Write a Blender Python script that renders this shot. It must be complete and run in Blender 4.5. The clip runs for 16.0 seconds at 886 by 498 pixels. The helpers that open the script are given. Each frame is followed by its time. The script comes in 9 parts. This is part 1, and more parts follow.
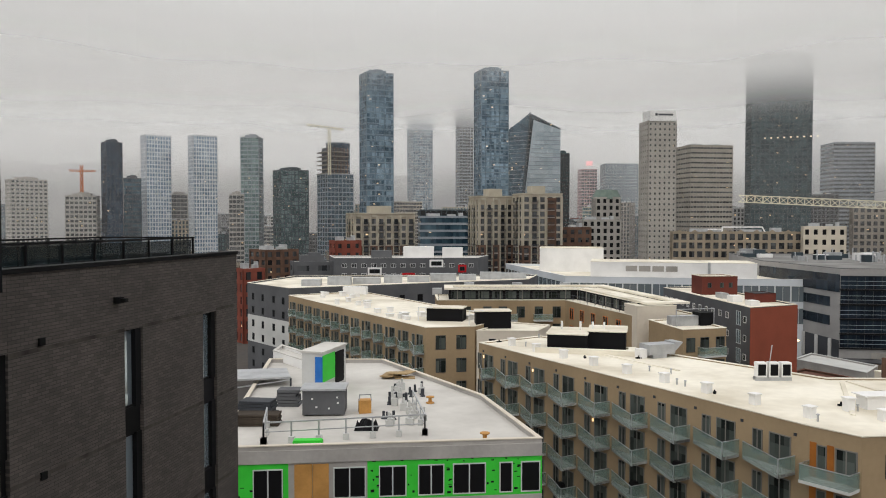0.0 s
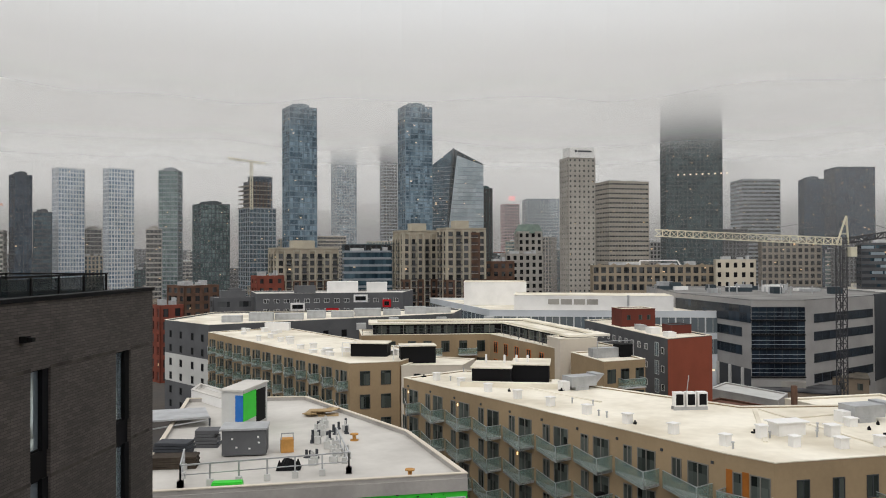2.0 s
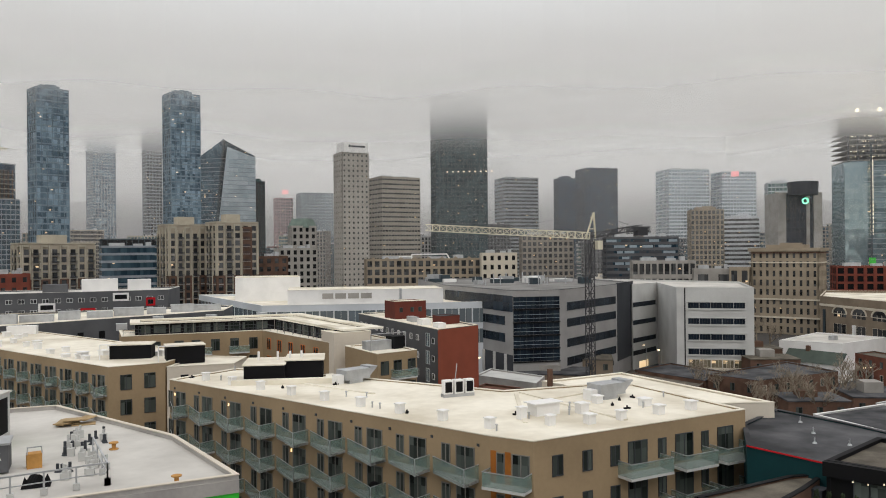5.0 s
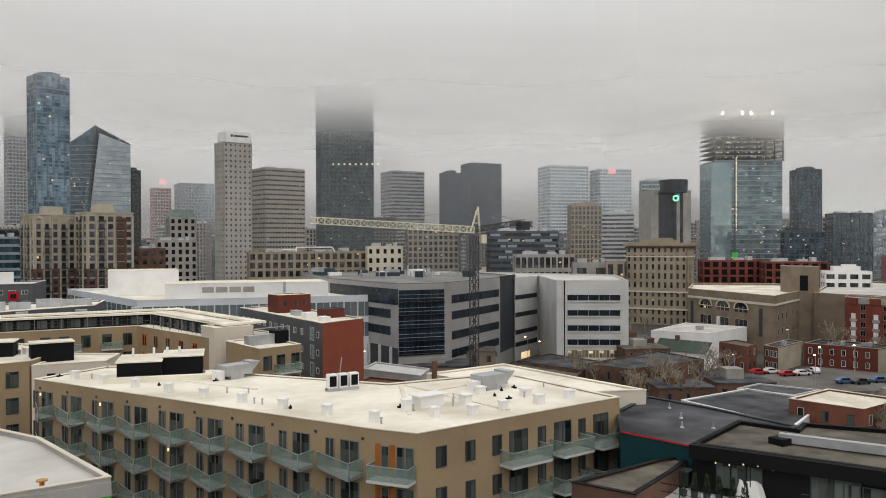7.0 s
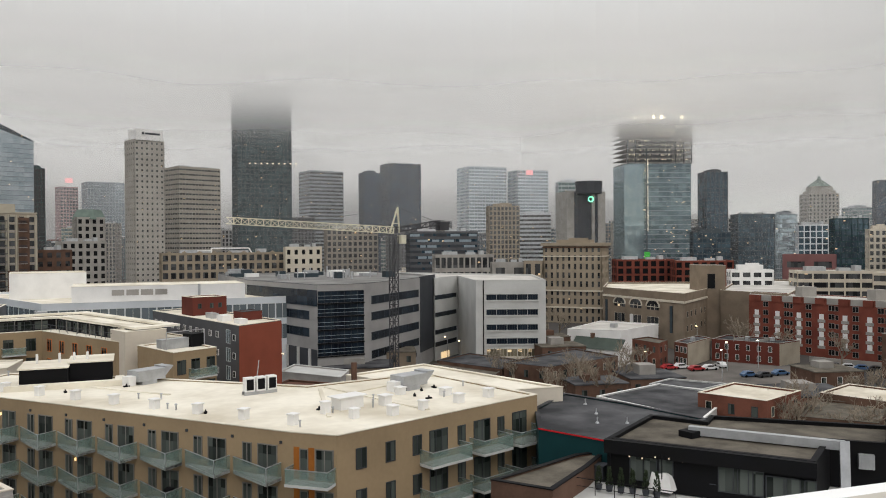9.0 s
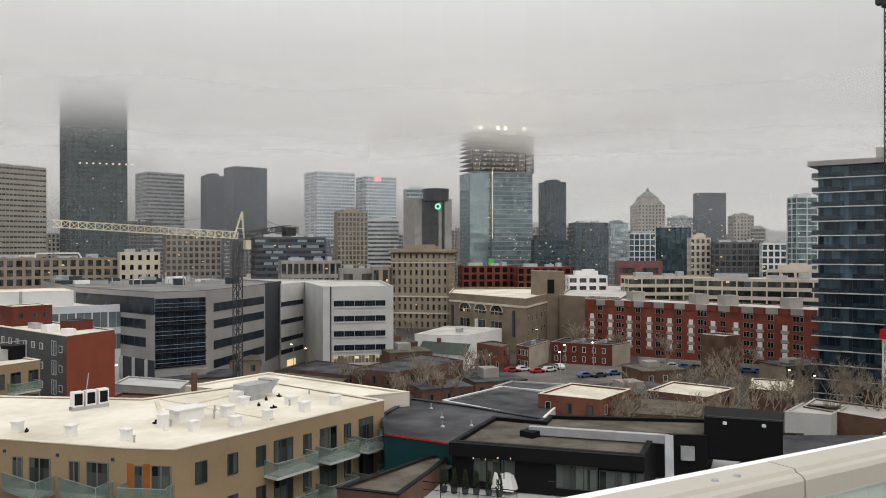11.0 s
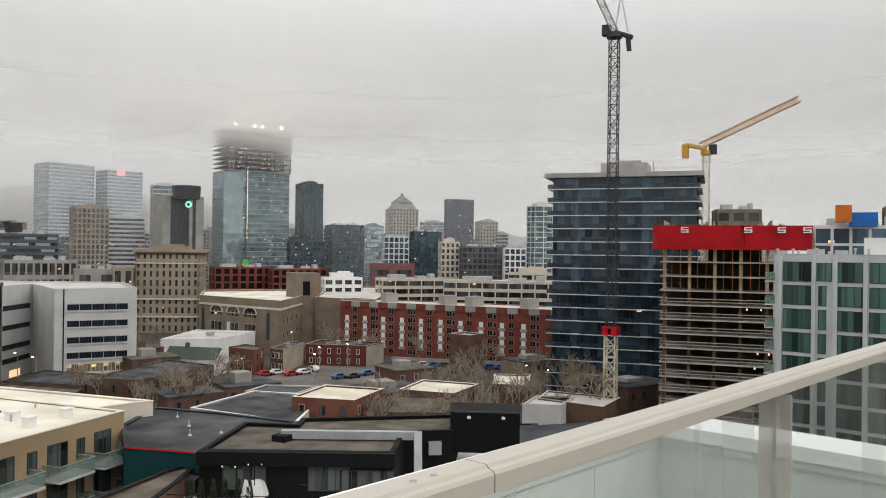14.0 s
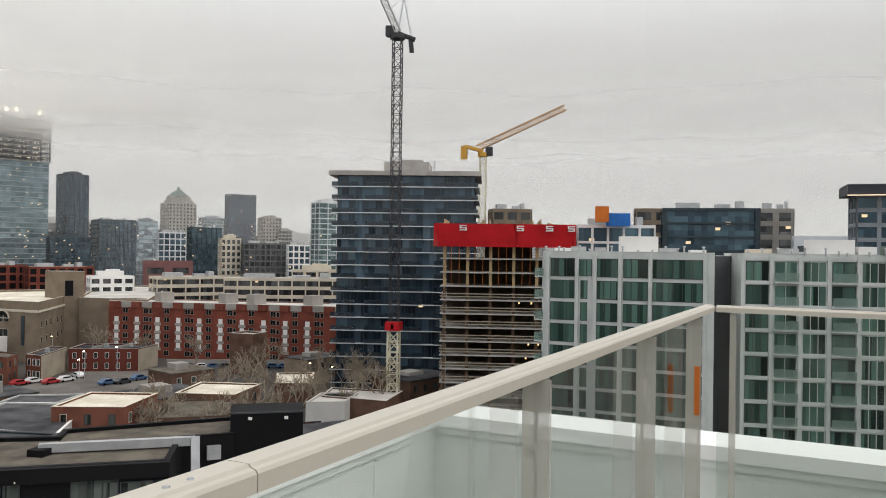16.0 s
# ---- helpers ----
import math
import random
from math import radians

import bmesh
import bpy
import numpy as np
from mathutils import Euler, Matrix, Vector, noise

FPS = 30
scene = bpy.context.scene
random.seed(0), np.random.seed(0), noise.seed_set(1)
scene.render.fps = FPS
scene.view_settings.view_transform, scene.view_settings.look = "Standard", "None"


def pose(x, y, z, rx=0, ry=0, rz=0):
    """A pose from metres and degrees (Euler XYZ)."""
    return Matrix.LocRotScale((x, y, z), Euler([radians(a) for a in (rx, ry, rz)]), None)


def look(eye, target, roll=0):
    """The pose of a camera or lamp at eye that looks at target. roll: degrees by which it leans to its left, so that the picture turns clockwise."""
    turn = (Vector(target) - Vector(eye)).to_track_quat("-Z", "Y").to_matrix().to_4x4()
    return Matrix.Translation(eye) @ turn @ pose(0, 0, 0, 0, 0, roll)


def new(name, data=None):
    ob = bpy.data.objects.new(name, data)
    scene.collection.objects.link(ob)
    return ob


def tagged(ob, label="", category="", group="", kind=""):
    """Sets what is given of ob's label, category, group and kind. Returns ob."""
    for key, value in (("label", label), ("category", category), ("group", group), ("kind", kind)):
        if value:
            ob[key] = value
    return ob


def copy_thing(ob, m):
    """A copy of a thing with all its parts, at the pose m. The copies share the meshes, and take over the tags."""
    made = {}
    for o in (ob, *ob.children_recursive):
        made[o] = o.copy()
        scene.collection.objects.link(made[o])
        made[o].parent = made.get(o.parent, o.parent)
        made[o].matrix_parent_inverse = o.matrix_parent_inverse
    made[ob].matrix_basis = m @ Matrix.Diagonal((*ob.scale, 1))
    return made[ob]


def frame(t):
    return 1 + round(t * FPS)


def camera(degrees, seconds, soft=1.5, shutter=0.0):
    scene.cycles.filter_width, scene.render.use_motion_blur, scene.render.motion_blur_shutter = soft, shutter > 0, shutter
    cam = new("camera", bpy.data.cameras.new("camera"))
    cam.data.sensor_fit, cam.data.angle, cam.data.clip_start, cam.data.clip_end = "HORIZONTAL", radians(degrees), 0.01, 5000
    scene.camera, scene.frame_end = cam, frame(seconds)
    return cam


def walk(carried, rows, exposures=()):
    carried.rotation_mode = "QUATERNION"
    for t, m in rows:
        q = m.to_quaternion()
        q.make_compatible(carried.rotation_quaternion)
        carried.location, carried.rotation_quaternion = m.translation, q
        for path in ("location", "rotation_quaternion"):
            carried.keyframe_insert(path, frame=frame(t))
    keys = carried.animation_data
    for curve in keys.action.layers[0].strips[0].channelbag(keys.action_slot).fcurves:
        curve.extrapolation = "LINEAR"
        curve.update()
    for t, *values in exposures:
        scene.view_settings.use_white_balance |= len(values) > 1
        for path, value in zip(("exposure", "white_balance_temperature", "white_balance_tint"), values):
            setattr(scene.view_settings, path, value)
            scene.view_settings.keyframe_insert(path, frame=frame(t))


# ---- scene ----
cam = camera(57.98, 16.0, soft=1.0)
EYE, REACH = 34.0, 0.25
ROWS = [
    (0.0, -0.0, -1.9, 0.01),
    (0.5, -0.08, -1.019, 0.012),
    (1.0, -0.989, -0.236, 0.063),
    (1.5, -2.811, 0.283, 0.143),
    (2.0, -5.41, 0.557, 0.197),
    (2.5, -8.51, 0.631, 0.284),
    (3.0, -11.488, 0.563, 0.381),
    (3.5, -14.546, 0.427, 0.505),
    (4.0, -16.984, 0.309, 0.597),
    (6.5, -27.791, -0.353, 0.216),
    (7.0, -29.632, -0.478, 0.211),
    (7.5, -31.071, -0.527, 0.229),
    (8.0, -32.334, -0.504, 0.331),
    (10.5, -42.883, -0.236, 0.098),
    (11.0, -46.232, -0.072, 0.057),
    (11.5, -48.911, -0.029, -0.005),
    (12.0, -51.43, 0.044, -0.043),
    (12.5, -54.113, 0.151, -0.187),
    (13.0, -57.202, 0.175, -0.447),
    (13.5, -60.367, 0.167, -0.61),
    (14.0, -63.548, 0.156, -0.71),
    (14.5, -66.991, 0.181, -0.805),
    (15.0, -70.843, 0.246, -0.923),
    (15.5, -74.556, 0.176, -1.023),
    (16.0, -78.911, 0.136, -0.764),
]


SWAY = {10.5: (-0.008, 0.011, -0.015), 11.0: (-0.003, 0.004, -0.008), 11.5: (-0.003, 0.006, -0.003), 12.0: (-0.002, 0.006, 0.0), 12.5: (0.0, -0.005, 0.005), 13.0: (-0.005, -0.009, 0.005), 13.5: (-0.010, -0.020, 0.012), 14.0: (-0.006, -0.018, 0.011), 14.5: (-0.002, -0.008, 0.007), 15.0: (0.007, -0.002, 0.004), 15.5: (0.016, 0.014, 0.002), 16.0: (0.018, 0.021, -0.003)}


def standpoint(t, yaw):
    """The camera swings at arm's length round the one who carries it, and sways a little."""
    a, (dx, dy, dz) = radians(yaw), SWAY.get(t, (0, 0, 0))
    return -math.sin(a) * REACH + dx, math.cos(a) * REACH + dy, EYE + dz


walk(cam, [(t, pose(*standpoint(t, yaw), 90 + pitch, roll, yaw)) for t, yaw, pitch, roll in ROWS], [(0, 0.06), (4, -0.03), (8, 0.0), (11, 0.05), (13, 0.12), (16, 0.2)])

# ---- sky and light ----
world = bpy.data.worlds.new("overcast")
scene.world = world
world.use_nodes = True
wn, wl = world.node_tree.nodes, world.node_tree.links
wn.clear()
w_out, w_bg = wn.new("ShaderNodeOutputWorld"), wn.new("ShaderNodeBackground")
w_sky = wn.new("ShaderNodeTexSky")
w_sky.sky_type, w_sky.sun_disc = "NISHITA", False
w_sky.sun_elevation, w_sky.sun_rotation = radians(40), radians(200)
w_co, w_sep = wn.new("ShaderNodeTexCoord"), wn.new("ShaderNodeSeparateXYZ")
w_ramp, w_noise, w_map = wn.new("ShaderNodeValToRGB"), wn.new("ShaderNodeTexNoise"), wn.new("ShaderNodeMapping")
w_map.inputs["Scale"].default_value = (1.0, 1.0, 3.5)
w_noise.inputs["Scale"].default_value, w_noise.inputs["Detail"].default_value = 0.6, 0
ramp = w_ramp.color_ramp
ramp.elements[0].position, ramp.elements[0].color = 0.0, (0.53, 0.525, 0.515, 1)
ramp.elements[1].position, ramp.elements[1].color = 1.0, (1.15, 1.13, 1.10, 1)
for pos, col in ((0.06, (0.605, 0.595, 0.575, 1)), (0.15, (0.70, 0.69, 0.665, 1)), (0.32, (0.87, 0.855, 0.83, 1))):
    ramp.elements.new(pos).color = col
w_mul, w_mix, w_rng = wn.new("ShaderNodeMixRGB"), wn.new("ShaderNodeMixRGB"), wn.new("ShaderNodeMapRange")
w_rng.inputs["To Min"].default_value, w_rng.inputs["To Max"].default_value = 0.985, 1.015
w_mul.blend_type = "MULTIPLY"
w_mul.inputs[0].default_value = 1.0
w_mix.inputs[0].default_value = 0.03
wl.new(w_co.outputs["Generated"], w_sep.inputs[0])
wl.new(w_sep.outputs["Z"], w_ramp.inputs[0])
wl.new(w_co.outputs["Generated"], w_map.inputs[0])
wl.new(w_map.outputs[0], w_noise.inputs["Vector"])
wl.new(w_noise.outputs["Fac"], w_rng.inputs["Value"])
wl.new(w_ramp.outputs[0], w_mul.inputs[1])
wl.new(w_rng.outputs[0], w_mul.inputs[2])
wl.new(w_mul.outputs[0], w_mix.inputs[1])
wl.new(w_sky.outputs[0], w_mix.inputs[2])
wl.new(w_mix.outputs[0], w_bg.inputs["Color"])
wl.new(w_bg.outputs[0], w_out.inputs[0])
w_bg.inputs["Strength"].default_value = 1.0

sun = new("sun", bpy.data.lights.new("sun", "SUN"))
sun.data.energy, sun.data.angle, sun.data.color = 0.55, radians(40), (1.0, 0.94, 0.86)
sun.matrix_world = look((0, -60, 120), (20, 40, 0))


# ---- materials ----
def nodes_of(name):
    m = bpy.data.materials.new(name)
    m.use_nodes = True
    n, l = m.node_tree.nodes, m.node_tree.links
    return m, n, l, n["Principled BSDF"]


def mat(name, col, rough=0.75, var=0.18, big=0.35, fine=6.0, bump=0.08, metal=0.0, tint=None, space="Object", rand=0.0):
    """A surface with stains at one scale and grain at another; tint is the colour of the stains."""
    m, n, l, p = nodes_of(name)
    co = n.new("ShaderNodeTexCoord")
    na, nb = n.new("ShaderNodeTexNoise"), n.new("ShaderNodeTexNoise")
    na.inputs["Scale"].default_value, na.inputs["Detail"].default_value = big, 6
    nb.inputs["Scale"].default_value, nb.inputs["Detail"].default_value = fine, 4
    for q in (na, nb):
        l.new(co.outputs[space], q.inputs["Vector"])
    r = n.new("ShaderNodeValToRGB")
    dark = tint or tuple(c * (1 - 2.2 * var) for c in col)
    r.color_ramp.elements[0].position, r.color_ramp.elements[0].color = 0.32, (*[max(c, 0.004) for c in dark], 1)
    r.color_ramp.elements[1].position, r.color_ramp.elements[1].color = 0.62, (*col, 1)
    l.new(na.outputs["Fac"], r.inputs[0])
    g, k = n.new("ShaderNodeMapRange"), n.new("ShaderNodeMixRGB")
    g.inputs["To Min"].default_value, g.inputs["To Max"].default_value = 1 - var, 1 + var * 0.8
    k.blend_type = "MULTIPLY"
    k.inputs[0].default_value = 1
    l.new(nb.outputs["Fac"], g.inputs["Value"])
    l.new(r.outputs[0], k.inputs[1])
    l.new(g.outputs[0], k.inputs[2])
    last = k.outputs[0]
    if rand:
        oi, g2, k2 = n.new("ShaderNodeObjectInfo"), n.new("ShaderNodeMapRange"), n.new("ShaderNodeMixRGB")
        g2.inputs["To Min"].default_value, g2.inputs["To Max"].default_value = 1 - rand, 1 + rand
        k2.blend_type = "MULTIPLY"
        k2.inputs[0].default_value = 1
        l.new(oi.outputs["Random"], g2.inputs["Value"])
        l.new(last, k2.inputs[1])
        l.new(g2.outputs[0], k2.inputs[2])
        last = k2.outputs[0]
    l.new(last, p.inputs["Base Color"])
    p.inputs["Roughness"].default_value, p.inputs["Metallic"].default_value = rough, metal
    p.inputs["Specular IOR Level"].default_value = 0.18 if rough > 0.4 else 0.5
    if bump:
        b = n.new("ShaderNodeBump")
        b.inputs["Strength"].default_value, b.inputs["Distance"].default_value = bump, 0.05
        l.new(nb.outputs["Fac"], b.inputs["Height"])
        l.new(b.outputs[0], p.inputs["Normal"])
    return m


def pane_mat(name, dark, light, fh, bay, lit=0.0, rough=0.12, metal=0.35, tone=(1.0, 0.72, 0.4)):
    """Facade glass whose panes differ in blinds, tilt and colour; a few have a lamp on behind."""
    m, n, l, p = nodes_of(name)
    co, add, snap, wnz = n.new("ShaderNodeTexCoord"), n.new("ShaderNodeVectorMath"), n.new("ShaderNodeVectorMath"), n.new("ShaderNodeTexWhiteNoise")
    add.operation, snap.operation = "ADD", "SNAP"
    add.inputs[1].default_value = (0.37 * bay, 0.41 * bay, 0.02)
    snap.inputs[1].default_value = (bay, bay, fh)
    l.new(co.outputs["Object"], add.inputs[0])
    l.new(add.outputs[0], snap.inputs[0])
    oi, far, off = n.new("ShaderNodeObjectInfo"), n.new("ShaderNodeMath"), n.new("ShaderNodeVectorMath")
    far.operation, off.operation, far.inputs[1].default_value = "MULTIPLY", "ADD", 97.0
    l.new(oi.outputs["Random"], far.inputs[0])
    l.new(snap.outputs[0], off.inputs[0])
    l.new(far.outputs[0], off.inputs[1])
    l.new(off.outputs[0], wnz.inputs["Vector"])
    r = n.new("ShaderNodeValToRGB")
    r.color_ramp.elements[0].position, r.color_ramp.elements[0].color = 0.25, (*dark, 1)
    r.color_ramp.elements[1].position, r.color_ramp.elements[1].color = 1.0, (*light, 1)
    wide, wn3, mixv = n.new("ShaderNodeVectorMath"), n.new("ShaderNodeTexWhiteNoise"), n.new("ShaderNodeMix")
    wide.operation, wide.inputs[1].default_value, mixv.inputs[0].default_value = "SNAP", (bay * 3, bay * 3, fh), 0.45
    l.new(add.outputs[0], wide.inputs[0])
    l.new(wide.outputs[0], wn3.inputs["Vector"])
    l.new(wnz.outputs["Value"], mixv.inputs[2])
    l.new(wn3.outputs["Value"], mixv.inputs[3])
    l.new(mixv.outputs[0], r.inputs[0])
    l.new(r.outputs[0], p.inputs["Base Color"])
    p.inputs["Roughness"].default_value, p.inputs["Metallic"].default_value = rough, metal
    p.inputs["Specular IOR Level"].default_value = 0.5 if metal else 0.28
    sub, sc, ge, ad = n.new("ShaderNodeVectorMath"), n.new("ShaderNodeVectorMath"), n.new("ShaderNodeNewGeometry"), n.new("ShaderNodeVectorMath")
    sub.operation, sc.operation, ad.operation = "SUBTRACT", "SCALE", "ADD"
    sub.inputs[1].default_value = (0.5, 0.5, 0.5)
    sc.inputs["Scale"].default_value = 0.05
    l.new(wnz.outputs["Color"], sub.inputs[0])
    l.new(sub.outputs[0], sc.inputs[0])
    l.new(ge.outputs["Normal"], ad.inputs[0])
    l.new(sc.outputs[0], ad.inputs[1])
    l.new(ad.outputs[0], p.inputs["Normal"])
    if lit:
        sn, wn2, gt, mu = n.new("ShaderNodeVectorMath"), n.new("ShaderNodeTexWhiteNoise"), n.new("ShaderNodeMath"), n.new("ShaderNodeMath")
        sn.operation, gt.operation, mu.operation = "SNAP", "GREATER_THAN", "MULTIPLY"
        sn.inputs[1].default_value = (1.1, 1.1, 0.65)
        gt.inputs[1].default_value, mu.inputs[1].default_value = 1 - lit * 0.16, 0.9
        l.new(co.outputs["Object"], sn.inputs[0])
        l.new(sn.outputs[0], wn2.inputs["Vector"])
        l.new(wn2.outputs["Value"], gt.inputs[0])
        l.new(gt.outputs[0], mu.inputs[0])
        p.inputs["Emission Color"].default_value = (*tone, 1)
        l.new(mu.outputs[0], p.inputs["Emission Strength"])
    return m


def clear_glass(name, tint=(0.955, 0.97, 0.96), gloss=0.10):
    m, n, l, p = nodes_of(name)
    n.remove(p)
    out = n["Material Output"]
    tr, gl, mx, lw, mr = n.new("ShaderNodeBsdfTransparent"), n.new("ShaderNodeBsdfGlossy"), n.new("ShaderNodeMixShader"), n.new("ShaderNodeLayerWeight"), n.new("ShaderNodeMapRange")
    tr.inputs[0].default_value = (*tint, 1)
    gl.inputs["Roughness"].default_value = 0.03
    lw.inputs["Blend"].default_value = 0.12
    mr.inputs["To Min"].default_value, mr.inputs["To Max"].default_value = gloss * 0.3, 0.4
    l.new(lw.outputs["Fresnel"], mr.inputs["Value"])
    l.new(mr.outputs[0], mx.inputs[0])
    l.new(tr.outputs[0], mx.inputs[1])
    l.new(gl.outputs[0], mx.inputs[2])
    l.new(mx.outputs[0], out.inputs[0])
    return m


def lamp_mat(name, col, strength):
    m, n, l, p = nodes_of(name)
    p.inputs["Emission Color"].default_value, p.inputs["Emission Strength"].default_value = (*col, 1), strength
    return m


def frosted(name, col, alpha):
    m, n, l, p = nodes_of(name)
    nz, mr = n.new("ShaderNodeTexNoise"), n.new("ShaderNodeMapRange")
    nz.inputs["Scale"].default_value = 1.5
    mr.inputs["To Min"].default_value, mr.inputs["To Max"].default_value = alpha * 0.85, alpha * 1.15
    l.new(nz.outputs["Fac"], mr.inputs["Value"])
    l.new(mr.outputs[0], p.inputs["Alpha"])
    p.inputs["Base Color"].default_value, p.inputs["Roughness"].default_value = (*col, 1), 0.08
    return m


def fog_mat(name, haze, low, high, peak):
    """Wet air: thin near the ground, thick where the cloud hangs, ragged at its lower side."""
    m, n, l, p = nodes_of(name)
    n.remove(p)
    out = n["Material Output"]
    ge, sep, nz, mp = n.new("ShaderNodeNewGeometry"), n.new("ShaderNodeSeparateXYZ"), n.new("ShaderNodeTexNoise"), n.new("ShaderNodeMapping")
    mp.inputs["Scale"].default_value = (0.012, 0.012, 0.018)
    nz.inputs["Scale"].default_value, nz.inputs["Detail"].default_value = 1.0, 0.0
    l.new(ge.outputs["Position"], sep.inputs[0])
    l.new(ge.outputs["Position"], mp.inputs[0])
    l.new(mp.outputs[0], nz.inputs["Vector"])
    ma = n.new("ShaderNodeMath")
    ma.operation = "MULTIPLY_ADD"
    ma.inputs[1].default_value = 16.0
    l.new(nz.outputs["Fac"], ma.inputs[0])
    l.new(sep.outputs["Z"], ma.inputs[2])
    up, dn = n.new("ShaderNodeMapRange"), n.new("ShaderNodeMapRange")
    for q, a, b, c, d in ((up, low + 5, high + 11, haze, peak), (dn, high + 30, high + 110, 1.0, 0.0)):
        q.interpolation_type = "SMOOTHSTEP"
        for key, val in (("From Min", a), ("From Max", b), ("To Min", c), ("To Max", d)):
            q.inputs[key].default_value = val
        l.new(ma.outputs[0] if q is up else sep.outputs["Z"], q.inputs["Value"])
    mu = n.new("ShaderNodeMath")
    mu.operation = "MULTIPLY"
    l.new(up.outputs[0], mu.inputs[0])
    l.new(dn.outputs[0], mu.inputs[1])
    df, tl, hf, tr, mx = n.new("ShaderNodeBsdfDiffuse"), n.new("ShaderNodeBsdfTranslucent"), n.new("ShaderNodeMixShader"), n.new("ShaderNodeBsdfTransparent"), n.new("ShaderNodeMixShader")
    df.inputs[0].default_value = tl.inputs[0].default_value = (0.955, 0.95, 0.935, 1)
    l.new(df.outputs[0], hf.inputs[1])
    l.new(tl.outputs[0], hf.inputs[2])
    l.new(mu.outputs[0], mx.inputs[0])
    l.new(tr.outputs[0], mx.inputs[1])
    l.new(hf.outputs[0], mx.inputs[2])
    l.new(mx.outputs[0], out.inputs[0])
    return m


